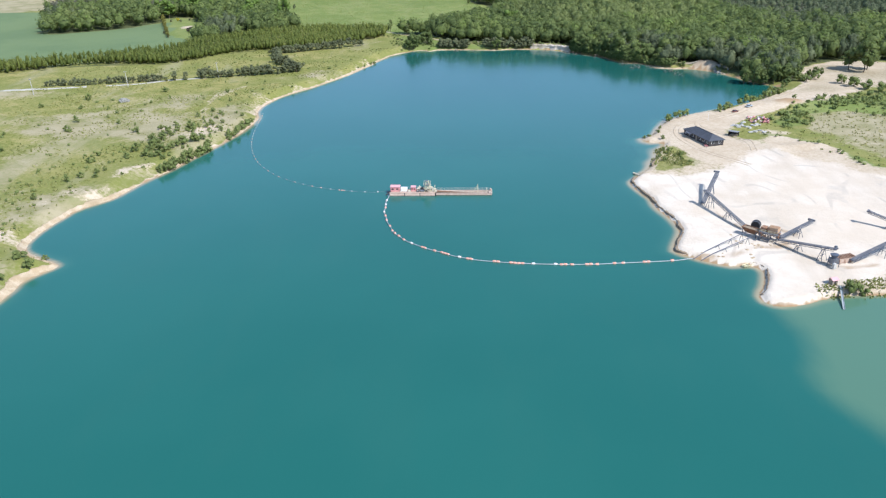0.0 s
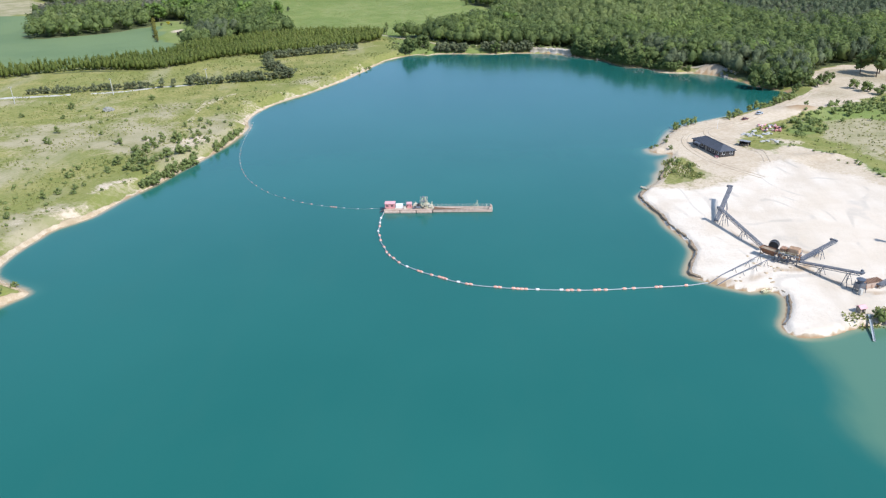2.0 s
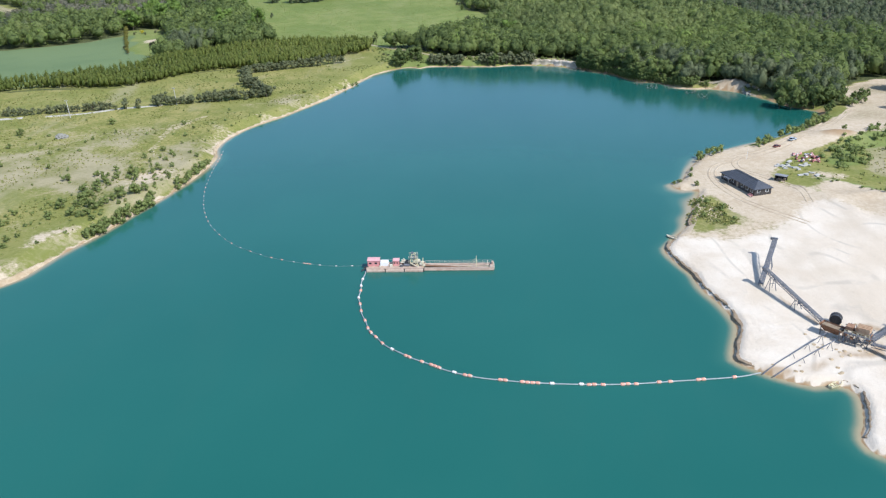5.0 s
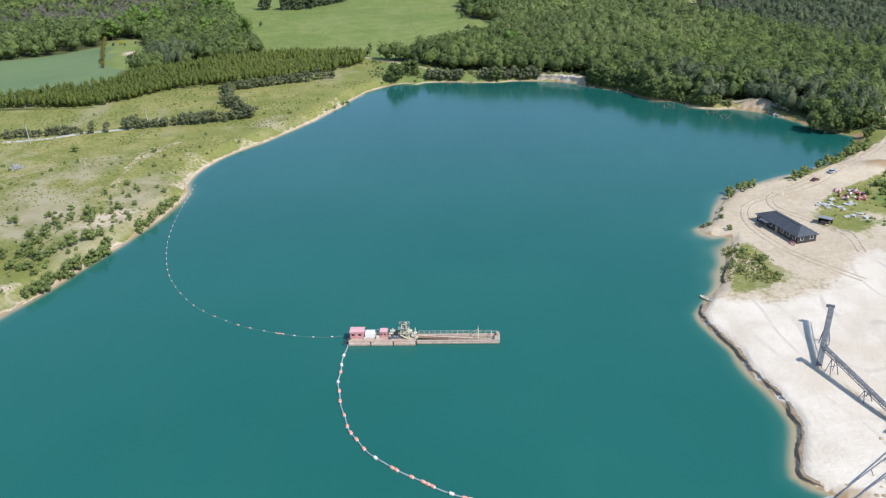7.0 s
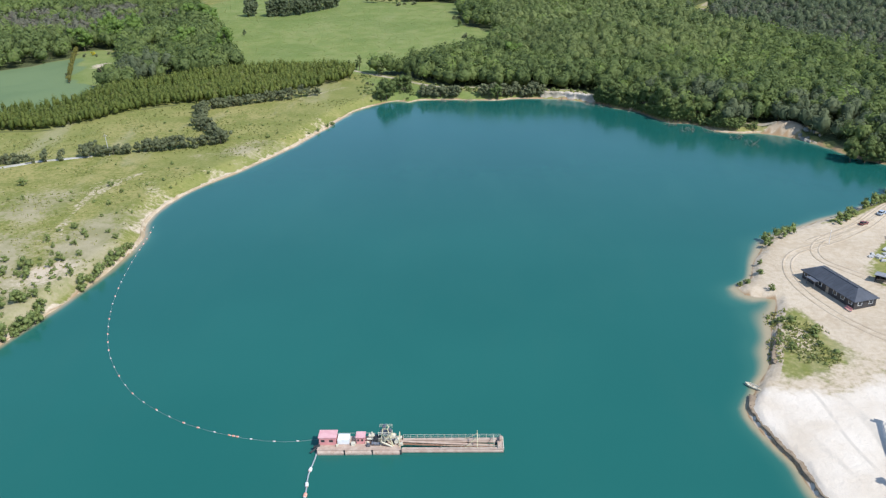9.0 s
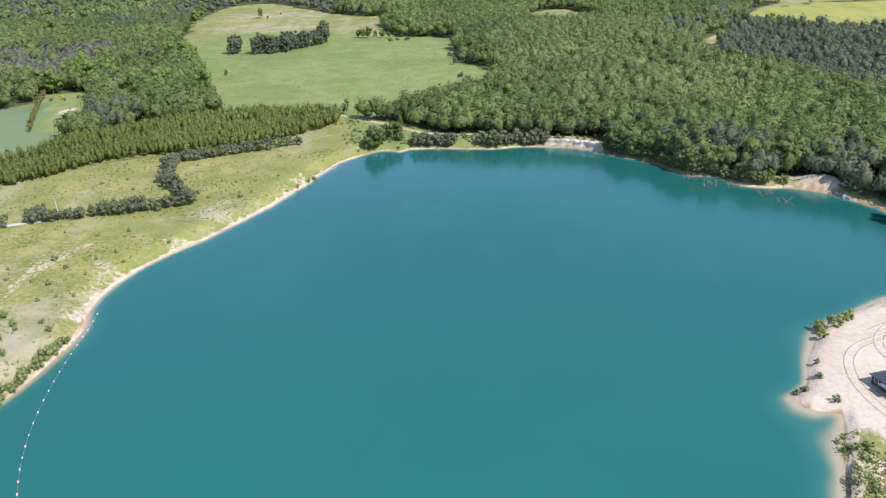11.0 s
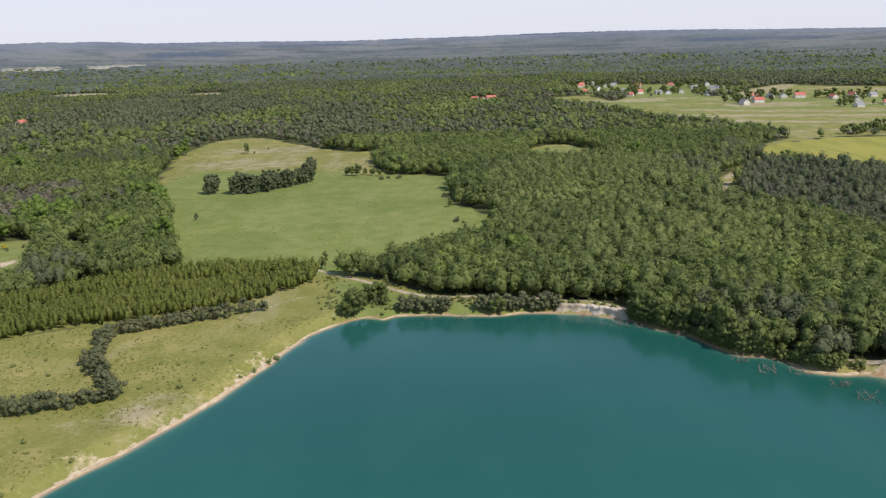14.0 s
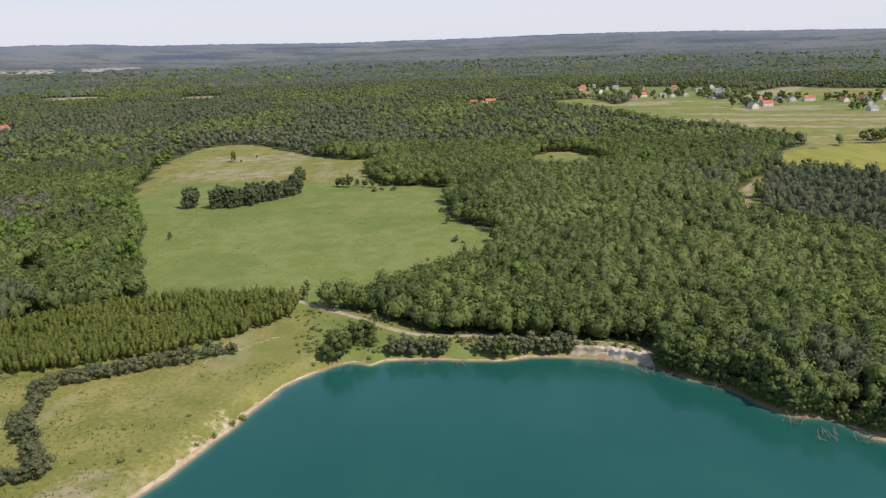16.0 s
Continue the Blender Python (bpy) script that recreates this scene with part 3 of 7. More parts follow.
    path = np.maximum(path, 0.62 * soft(q, SANDPLAIN, 8) * step01(y, 402, 440) * (1 - soft(q, GREENBAND, 8)) * (0.85 + 0.4 * wave(q, 20, 55)))
    pale = soft(q, PALE, 26) * (1 - soft(q, SAND_GREEN, 8) * (0.75 + 0.5 * wave(q, 5, 48))) * step01(d, 0.2, 0.9)
    crop = np.maximum(soft(q, CROP, 4), 0)
    rape = soft(q, FIELD_RAPE, 4)
    wet = step01(-d, -0.8, -0.1)
    wet = np.maximum(wet, 0.72 * np.exp(-np.hypot((x - 147) / 9, (y - 410) / 5) ** 4) + 0.42 * np.exp(-np.hypot((x - 129) / 9, (y - 501) / 5) ** 4))
    for soil, wide in ((DAMP_A, 1.6), (DAMP_B, 2.2), (DAMP_C, 1.2)):
        wet = np.maximum(wet, np.clip(0.62 * np.exp(-(line_distance(q, soil) / wide) ** 2) * (0.75 + 0.8 * wave(q, 4, 53)), 0, 0.6))
    floor = np.clip(forest_cover(q), 0, 1)
    n, k = len(gy), len(gx)
    i = np.arange(n * k).reshape(n, k)
    faces = np.column_stack((i[:-1, :-1].ravel(), i[:-1, 1:].ravel(), i[1:, 1:].ravel(), i[1:, :-1].ravel()))
    g = mesh_np("ground", np.column_stack((q, z)), faces, M_LAND,
                dict(lush=lush, straw=straw, sand=sand, pale=pale, crop=crop, rape=rape, wet=wet, floor=floor, path=path), True)
    tagged(g, "sandy quarry land with grassland, meadows, fields and forest floor", "ground", kind="structure")


def forest_cover(q):
    """1 where woods grow, 0 in the open."""
    x, y = q[:, 0], q[:, 1]
    c = np.ones(len(q))
    for poly, edge in ((MEADOW, 4), (WESTLAND, 4), (VERGE, 4), (CROP, 4), (CLEARING, 4), (LAWN, 4), (FIELD_PALE, 6), (SANDPLAIN, 4), (SEDGE, 4), (SOUTHBANK, 4), (FIELD_RAPE, 6),
                       (FIELD_GREEN, 6), (VILLAGE, 6), (CLEAR_FAR, 6), (FIELD_FAR, 6), (FIELD_FAR2, 6), (PLANTATION, 14), (GLADE_RED, 6), (GLADE_WEST, 6)):
        c = np.minimum(c, 1 - soft(q, poly, edge))
    near = (np.abs(x) < 460) & (y > -400) & (y < 900)
    d = np.full(len(q), 900.0)
    d[near] = signed(q[near], LAKE)
    c = np.minimum(c, step01(d, 2, 4))
    c = np.minimum(c, step01(line_distance(q, PATH_FAR), 6, 8))
    c = np.minimum(c, 1 - step01(-y, -462, -452) * step01(x, 40, 50))
    c = np.minimum(c, step01(y, 195, 215) + (np.abs(x) > 460))
    return c


def build_water():
    gx = np.concatenate((np.arange(-220, -60, 1.5), np.arange(-60, 50, 4.0), np.arange(50, 110, 1.2), np.arange(110, 230, 3.0)))
    gy = np.concatenate((np.arange(-200, 190, 8.0), np.arange(190, 470, 1.6), np.arange(470, 590, 1.6)))
    X, Y = np.meshgrid(gx, gy)
    q = np.column_stack((X.ravel(), Y.ravel()))
    d = -signed(q, LAKE)
    w = 7 + 3.5 * wave(q, 40, 21)
    spit = np.exp(-(np.hypot(q[:, 0] - 66, q[:, 1] - 352) / 9) ** 2) + 0.8 * np.exp(-(np.hypot(q[:, 0] - 80, q[:, 1] - 388) / 12) ** 2) + 0.35 * np.exp(-(np.hypot(q[:, 0] - 112, q[:, 1] - 405) / 10) ** 2) + 0.9 * np.exp(-(np.hypot(q[:, 0] - 69, q[:, 1] - 341) / 8) ** 2) + 0.7 * np.exp(-(np.hypot(q[:, 0] - 64, q[:, 1] - 326) / 7) ** 2)
    shoal = np.clip(np.exp(-np.clip(d, 0, 99) / (w * 0.38)) + 0.36 * spit * step01(-d, -16, -3), 0, 1)
    bay = area([(77, 208), (79, 193), (76, 180), (74, 170), (80, 156), (100, 135), (190, 120), (190, 200), (106, 216), (84, 212)], 6)
    plume = soft(q, bay, 20)
    silt = 1 - step01(q[:, 1] + 14 * wave(q, 90, 22), 300, 530)
    n, k = len(gy), len(gx)
    i = np.arange(n * k).reshape(n, k)
    faces = np.column_stack((i[:-1, :-1].ravel(), i[:-1, 1:].ravel(), i[1:, 1:].ravel(), i[1:, :-1].ravel()))
    keep = (d[faces] > -6).any(1)
    used, inv = np.unique(faces[keep], return_inverse=True)
    w_ob = mesh_np("water", np.column_stack((q, np.zeros(len(q))))[used], inv.reshape(-1, 4), M_WATER, dict(shoal=shoal[used], plume=plume[used], silt=silt[used]), True)
    tagged(w_ob, "calm turquoise quarry lake water, paler in the shallows", "water", kind="structure")


def ribbon(name, line, width, material, label, lift=0.07, seed=1):
    """A track of uneven width laid on the ground along a line."""
    line = spline(line[::3], 1.5)
    t = np.gradient(line, axis=0)
    t /= np.linalg.norm(t, axis=1, keepdims=True)
    side = np.column_stack((-t[:, 1], t[:, 0]))
    rs = np.random.RandomState(seed)
    k = len(line)
    wob = [np.convolve(rs.uniform(0.55, 1.45, k + 6), np.ones(4) / 4, "same")[3:-3] for _ in range(2)]
    rows = []
    for o, dz in ((-0.62, -0.12), (-0.5, 0.0), (0.0, 0.02), (0.5, 0.0), (0.62, -0.12)):
        p = line + side * (o * width * wob[0 if o < 0 else 1])[:, None]
        rows.append(np.column_stack((p, land_height(p) + lift + dz)))
    i = np.arange(5 * k).reshape(5, k)
    f = np.column_stack((i[:-1, :-1].ravel(), i[:-1, 1:].ravel(), i[1:, 1:].ravel(), i[1:, :-1].ravel()))
    tagged(mesh_np(name, np.vstack(rows), f, material, None, True), label, "track", kind="structure")


def beach(first, last, width, seed, low=0.35):
    """A sandy strip with a small worn bluff along part of the lake's shore."""
    a = int(np.argmin(np.hypot(LAKE[:, 0] - first[0], LAKE[:, 1] - first[1])))
    b = int(np.argmin(np.hypot(LAKE[:, 0] - last[0], LAKE[:, 1] - last[1])))
    line = spline(LAKE[a:b + 1], 0.9)
    k = len(line)
    t = np.gradient(line, axis=0)
    t /= np.linalg.norm(t, axis=1, keepdims=True)
    side = np.column_stack((-t[:, 1], t[:, 0]))
    if signed(line + side, LAKE).mean() < 0:
        side = -side
    side = np.column_stack([np.convolve(np.pad(side[:, c], 4, "edge"), np.ones(9) / 9, "valid") for c in (0, 1)])
    rs = np.random.RandomState(seed)
    w = width * np.clip(1 + 0.55 * wave(line, 24, seed) + 0.75 * wave(line, 80, seed + 1), low, 2.2) * (1 + 0.12 * rs.uniform(-1, 1, k))
    w *= np.minimum(1, np.minimum(np.arange(k), np.arange(k)[::-1]) / 8.0) * 0.85 + 0.15
    rows = []
    for o, dz in ((-0.35, -0.12), (0.08, 0.04), (0.35, 0.16), (0.62, 0.42), (0.82, 0.62), (1.0, 0.42), (1.25, -0.35)):
        p = line + side * (o * w + 0.12 * rs.uniform(-1, 1, k))[:, None]
        z = land_height(p)
        z = np.maximum(z, -0.3) + dz * np.minimum(w / 2.0, 1.3) + 0.05 * rs.uniform(-1, 1, k)
        rows.append(np.column_stack((p, z)))
    n = len(rows)
    i = np.arange(n * k).reshape(n, k)
    f = np.column_stack((i[:-1, :-1].ravel(), i[:-1, 1:].ravel(), i[1:, 1:].ravel(), i[1:, :-1].ravel()))
    tagged(mesh_np("beach", np.vstack(rows), f, M_BEACH, None, False), "narrow sandy beach below a low worn bank", "beach", kind="structure")


build_ground()
build_water()
beach((-135, 150), (-124, 300), 1.7, 61)
beach((-123, 306), (-109, 352), 0.5, 62, 0.2)
beach((-108, 356), (-48, 560), 0.95, 64, 0.3)
beach((-44, 563), (33, 567), 0.8, 63)
beach((99, 515), (140, 482), 1.4, 67)
ribbon("path", TRACK, 2.2, M_TRACK, "pale sandy path winding along the wood's edge", 0.09, 2)
for n, (a, b, w) in enumerate(((0, 26, 2.6), (24, 36, 3.0), (36, 46, 2.4), (46, 62, 3.2))):
    if len(TRACK_WEST[a:b]) > 6:
        ribbon("gravel_track", TRACK_WEST[a:b], w, M_GRAVELWAY, "pale gravel track, half overgrown, across rough grassland", 0.05, 3 + n)


M_RUT = sand_material("driven_sand", (0.42, 0.330, 0.228), (0.50, 0.410, 0.302), (0.37, 0.29, 0.20))
DRIVEN = [[(150, 430), (128, 405), (108, 388), (91, 378), (85, 365), (86, 350), (92, 335), (103, 320)],
          [(144, 422), (120, 400), (101, 386), (97, 374), (104, 363), (111, 350), (110, 338)],
          [(168, 450), (150, 426), (132, 412), (114, 396), (98, 386)]]
for n, way in enumerate(DRIVEN):
    middle = spline(way, 1.5)
    along_way = np.gradient(middle, axis=0)
    along_way /= np.linalg.norm(along_way, axis=1, keepdims=True)
    aside = np.column_stack((-along_way[:, 1], along_way[:, 0]))
    for s in (-1.0, 1.0):
        ribbon("wheel_rut", middle + aside * s * 1.05, 0.6, M_RUT, "shallow wheel rut in trampled pale sand", 0.05, 70 + n)


# ---- woods ----
def ball(level):
    bm = bmesh.new()
    bmesh.ops.create_icosphere(bm, subdivisions=level, radius=1.0)
    v = np.array([p.co[:] for p in bm.verts])
    f = np.array([[p.index for p in face.verts] for face in bm.faces])
    bm.free()
    return v, f


BALLS = {1: ball(1), 2: ball(2)}


def crowns(pos, height, width, seed, level=1, leaves=40, leaf=0.2, taper=0.25, base=0.25, lump=0.3, tint=None, trunk=True):
    """Arrays for many trees at once: a lumpy inner crown, leaf sprays over it, and a trunk. base: bare share of the height."""
    r = np.random.RandomState(seed)
    n = len(pos)
    bv, bf = BALLS[level]
    tint = r.uniform(0, 1, n) if tint is None else tint
    rz = height * (1 - base) / 2
    cz = height * base + rz
    V, F, T = [], [], []
    # billows: each crown bulges in a few places of its own
    waves = r.normal(0, 1, (n, 3, 3))
    waves *= (r.uniform(4.2, 8.5, (n, 3)) / np.linalg.norm(waves, axis=2))[:, :, None]
    phase = r.uniform(0, 6.283, (n, 3))

    def billow(d):
        return np.cos(np.einsum("nkc,nwc->nkw", d, waves) + phase[:, None, :]).sum(2) / 3

    bb = np.broadcast_to(bv[None], (n, len(bv), 3))
    rad = 0.74 + lump * (0.72 * billow(bb) + 0.75 * r.uniform(-1, 0.75, (n, len(bv))))
    p = bv[None] * rad[:, :, None]
    tap = 1 - taper * p[:, :, 2:3]
    turn = r.uniform(0, 6.283, n)
    c, s = np.cos(turn)[:, None], np.sin(turn)[:, None]
    px, py = p[:, :, 0] * c - p[:, :, 1] * s, p[:, :, 0] * s + p[:, :, 1] * c
    lean = r.normal(0, 0.04, (n, 2))
    hull = np.stack((px * tap[:, :, 0] * width[:, None] / 2, py * tap[:, :, 0] * width[:, None] / 2, p[:, :, 2] * rz[:, None] + cz[:, None]), 2)
    hull[:, :, 0] += lean[:, :1] * hull[:, :, 2]
    hull[:, :, 1] += lean[:, 1:] * hull[:, :, 2]
    hull += pos[:, None, :]
    V.append(hull.reshape(-1, 3))
    F.append((bf[None] + (np.arange(n) * len(bv))[:, None, None]).reshape(-1, 3))
    # inner crown tinted darker than the sprays: shade among leaves put into colour
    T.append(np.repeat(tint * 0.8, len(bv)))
    count = n * len(bv)
    if leaves:
        k = leaves
        d = r.normal(0, 1, (n, k, 3))
        d[:, :, 2] = np.abs(d[:, :, 2] + 0.15) * np.where(r.uniform(0, 1, (n, k)) < 0.25, -1, 1)
        d /= np.linalg.norm(d, axis=2, keepdims=True)
        rr = 0.80 + lump * 0.72 * billow(d)[:, :, None] + r.uniform(-0.06, 0.32, (n, k, 1))
        out = d
        d = d * rr
        tap = 1 - taper * d[:, :, 2:3]
        ctr = np.stack((d[:, :, 0] * tap[:, :, 0] * width[:, None] / 2, d[:, :, 1] * tap[:, :, 0] * width[:, None] / 2, d[:, :, 2] * rz[:, None] + cz[:, None]), 2)
        ctr[:, :, 0] += lean[:, :1] * ctr[:, :, 2]
        ctr[:, :, 1] += lean[:, 1:] * ctr[:, :, 2]
        ctr += pos[:, None, :]
        size = (width * leaf)[:, None, None, None] * r.uniform(0.6, 1.3, (n, k, 1, 1))
        tri = r.normal(0, 1, (n, k, 3, 3))
        tri -= tri.mean(2, keepdims=True)
        tri /= np.linalg.norm(tri, axis=3, keepdims=True)
        tri -= 0.75 * (tri * out[:, :, None, :]).sum(3, keepdims=True) * out[:, :, None, :]
        V.append((ctr[:, :, None, :] + tri * size).reshape(-1, 3))
        F.append((np.arange(n * k * 3).reshape(-1, 3) + count))
        T.append(np.clip(np.repeat(tint, k * 3) + np.repeat(r.uniform(-0.15, 0.22, n * k), 3), 0, 1))
        count += n * k * 3
    if trunk:
        a = np.arange(3) * 2.0944
        ring = np.stack((np.cos(a), np.sin(a), np.zeros(3)), 1)
        rad = (height * 0.014)[:, None, None]
        lo = pos[:, None, :] + ring[None] * rad - np.array((0, 0, 0.3))
        hi = pos[:, None, :] + ring[None] * rad * 0.5 + np.stack((lean[:, 0] * cz, lean[:, 1] * cz, cz), 1)[:, None, :]
        V.append(np.concatenate((lo, hi), 1).reshape(-1, 3))
        tf = np.array([[0, 1, 4], [0, 4, 3], [1, 2, 5], [1, 5, 4], [2, 0, 3], [2, 3, 5]])
        F.append((tf[None] + (np.arange(n) * 6)[:, None, None]).reshape(-1, 3) + count)
        T.append(np.zeros(n * 6))
    return np.vstack(V), np.vstack(F), np.concatenate(T)


def scatter(lo, hi, step, seed, jitter=0.42):
    r = np.random.RandomState(seed)
    gx, gy = np.arange(lo[0], hi[0], step), np.arange(lo[1], hi[1], step)
    X, Y = np.meshgrid(gx, gy)
    X[::2] += step / 2
    q = np.column_stack((X.ravel(), Y.ravel()))
    return q + r.uniform(-jitter, jitter, q.shape) * step


def in_sight(q):
    x, y = np.abs(q[:, 0]), q[:, 1]
    return x < np.where(y < 900, 0.60 * y + 30, np.maximum(0.58 * (y - 300) + 120, 400))


def on_ground(q, sink=0.0):
    return np.column_stack((q, land_height(q) - sink))


DARKWOOD = area([(155, 745), (165, 790), (178, 812), (200, 856), (222, 888), (260, 880), (420, 840), (420, 640), (300, 610), (215, 640), (185, 690)])
GREYWOOD = area([(-420, 800), (-355, 826), (-320, 842), (-279, 850), (-251, 806), (-238, 752), (-244, 720), (-265, 708), (-291, 724), (-420, 700)])
BIRCHWOOD = area([(20, 640), (10, 760), (40, 900), (120, 935), (150, 830), (158, 750), (175, 680), (140, 620), (70, 600)])


def wood_kind(q, far=False):
    """0 broadleaf, 1 birch, 2 grey willow and scrub, 3 pine."""
    r = np.random.RandomState(77)
    k = np.zeros(len(q), dtype=int)
    patch = wave(q, 130, 23)
    patch2 = wave(q, 90, 24)
    u = r.uniform(0, 1, len(q))
    k[(patch > 0.42) & (u < 0.5)] = 2
    k[(patch < -0.25) & (u < 0.7)] = 3
    k[(patch2 > 0.3) & (u < 0.6)] = 1
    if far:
        # greyer kinds lead here, so that leaf colour carries some distance haze
        stand_or_shade = wave(q * np.array((1.0, 0.4)), 120, 25)
        k = np.where(stand_or_shade > 0.12, np.where(u < 0.7, 3, 2), np.where(stand_or_shade < -0.3, np.where(u < 0.35, 0, np.where(u < 0.7, 1, 2)), np.where(u < 0.45, 2, np.where(u < 0.75, 3, 0))))
    b = inside(q, BIRCHWOOD)
    k[b] = np.where(u[b] < 0.82, 1, 0)
    g = inside(q, GREYWOOD)
    k[g] = np.where(u[g] < 0.9, 2, 0)
    g = inside(q, DARKWOOD)
    k[g] = np.where(u[g] < 0.45, 2, 3)
    e = g & (q[:, 0] > 240)
    k[e] = np.where(u[e] < 0.7, 3, 2)
    return k


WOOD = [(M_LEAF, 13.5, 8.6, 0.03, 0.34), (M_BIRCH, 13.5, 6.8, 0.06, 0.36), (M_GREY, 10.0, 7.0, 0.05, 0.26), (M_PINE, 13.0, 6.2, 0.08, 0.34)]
NAMES = ["broadleaf_wood", "birch_wood", "scrub_wood", "pine_wood"]
LABELS = ["dense mixed broadleaf wood in full summer leaf", "dense light green birch wood of slender trees", "grey-green willow scrub wood, dense and low", "dark green pine wood"]


def build_woods():
    tiers = [(0, 400, 5.0, 2, 170, 0.095, 1.0), (400, 800, 6.0, 1, 70, 0.13, 1.04), (800, 2330, 10.0, 1, 10, 0.27, 1.34), (2330, 3300, 21.0, 1, 4, 0.36, 2.2), (3300, 3820, 27.0, 1, 2, 0.4, 2.9)]
    for ti, (r0, r1, step, level, leaves, leaf, grow) in enumerate(tiers):
        q = scatter((-r1 - 300, 330), (r1 + 300, 330 + r1), step, 40 + ti)
        rr = np.hypot(q[:, 0], q[:, 1] - 310)
        q = q[(rr >= r0) & (rr < r1)]
        q = q[in_sight(q)]
        q = q[forest_cover(q) > 0.75]
        q = q[~inside(q, PLANTATION)]
        kind = wood_kind(q, ti >= 2)
        r = np.random.RandomState(60 + ti)
        for k in range(4):
            p = q[kind == k]
            if not len(p):
                continue
            mat, h, w, taper, base = WOOD[k]
            hh = h * r.uniform(0.76, 1.14, len(p)) * (1 + 0.15 * wave(p, 60, 31))
            ww = w * r.uniform(0.68, 1.3, len(p)) * grow
            shore = line_distance(p, LAKE[::2], True) if ti == 0 else np.full(len(p), 99.0)
            hh *= 0.72 + 0.28 * step01(shore, 3, 16)
            # farther tiers get a lighter tint: distance haze put into the leaf colour
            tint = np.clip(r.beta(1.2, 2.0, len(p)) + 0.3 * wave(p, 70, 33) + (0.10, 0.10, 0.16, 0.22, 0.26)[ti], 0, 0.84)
            glow = r.uniform(0, 1, len(p)) < (0.08 + 0.5 * step01(wave(p, 90, 37), 0.34, 0.6)) * (k == 0) * (1.0 if ti < 2 else 0.35)
            tint[glow] = r.uniform(0.9, 1.0, glow.sum())
            tint[inside(p, DARKWOOD)] *= 0.75
            tint = np.where(inside(p, GREYWOOD) & (k == 2), r.uniform(0.55, 1.0, len(p)), tint)
            open_near = np.zeros(len(p), dtype=bool)
            if ti < 3:
                for dx, dy in ((0, -11), (-9, -5), (9, -5)):
                    open_near |= forest_cover(p + np.array((dx, dy)) * (1.0 if ti < 2 else 1.5)) < 0.5
            hh = hh * np.where(open_near, 0.86, 1.0)
            low = np.where(open_near, 0.10, base)
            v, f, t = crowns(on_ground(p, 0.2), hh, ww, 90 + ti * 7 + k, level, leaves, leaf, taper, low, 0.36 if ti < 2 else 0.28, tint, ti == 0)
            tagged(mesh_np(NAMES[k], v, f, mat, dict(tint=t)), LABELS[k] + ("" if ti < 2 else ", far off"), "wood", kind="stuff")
    # the rows of the young plantation
    q = scatter((-345, 465), (-60, 635), 2.0, 50, 0.48)
    q = q[inside(q, PLANTATION)]
    gap = spline([(-330, 478), (-236, 512), (-190, 545), (-160, 580), (-130, 600), (-100, 612), (-85, 612)], 5)
    q = q[line_distance(q, gap) > 3.2]
    r = np.random.RandomState(51)
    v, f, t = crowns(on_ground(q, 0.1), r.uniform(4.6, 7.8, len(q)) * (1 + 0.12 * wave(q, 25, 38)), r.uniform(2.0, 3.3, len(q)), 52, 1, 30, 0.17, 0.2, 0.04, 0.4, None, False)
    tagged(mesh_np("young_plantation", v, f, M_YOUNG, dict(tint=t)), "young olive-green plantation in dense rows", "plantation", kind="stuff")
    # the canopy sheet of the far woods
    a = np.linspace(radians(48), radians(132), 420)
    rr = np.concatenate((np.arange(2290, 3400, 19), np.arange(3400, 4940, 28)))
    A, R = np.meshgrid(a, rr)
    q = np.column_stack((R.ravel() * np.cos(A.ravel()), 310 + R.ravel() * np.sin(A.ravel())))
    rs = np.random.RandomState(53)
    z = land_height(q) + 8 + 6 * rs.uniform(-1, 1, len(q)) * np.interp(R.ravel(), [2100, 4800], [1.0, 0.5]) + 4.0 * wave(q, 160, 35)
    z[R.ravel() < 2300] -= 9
    far_field = np.zeros(len(q))
    for a0, a1, r0, r1 in ((116.0, 119.0, 3890, 4100), (114.9, 118.4, 3850, 3900), (110.9, 114.2, 3930, 4030), (113.2, 114.4, 3850, 3950), (95.2, 96.6, 4760, 4830), (92.1, 93.2, 4720, 4790)):
        aa = np.degrees(A.ravel()) + 0.4 * wave(q, 200, 44)
        far_field = np.maximum(far_field, ((aa > a0) & (aa < a1) & (R.ravel() > r0) & (R.ravel() < r1)).astype(float))
    # a cloud's shade and dark forest bands, painted into the far canopy
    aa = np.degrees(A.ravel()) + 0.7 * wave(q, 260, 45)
    stand_or_shade = np.zeros(len(q))
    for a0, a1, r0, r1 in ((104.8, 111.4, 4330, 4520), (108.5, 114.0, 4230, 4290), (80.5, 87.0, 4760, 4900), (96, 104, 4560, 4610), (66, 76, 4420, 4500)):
        stand_or_shade = np.maximum(stand_or_shade, step01(aa, a0, a0 + 1.2) * step01(-aa, -a1, -a1 + 1.2) * ((R.ravel() > r0) & (R.ravel() < r1)))
    z -= 7 * far_field
    n, k = A.shape
    i = np.arange(n * k).reshape(n, k)
    faces = np.column_stack((i[:-1, :-1].ravel(), i[:-1, 1:].ravel(), i[1:, 1:].ravel(), i[1:, :-1].ravel()))
    m, nn, l, b = nodes_of("far_canopy")
    f1, f2, f3 = noise_of(nn, l, 0.0028, 5, 0.6), noise_of(nn, l, 0.045, 4, 0.7, (1.0, 0.35, 1.0)), noise_of(nn, l, 0.0034, 4, 0.6, (0.22, 1.0, 1.0))
    col = mixc(nn, l, ramp(nn, l, f1, 0.38, 0.62), (0.052, 0.074, 0.040), (0.084, 0.102, 0.062))
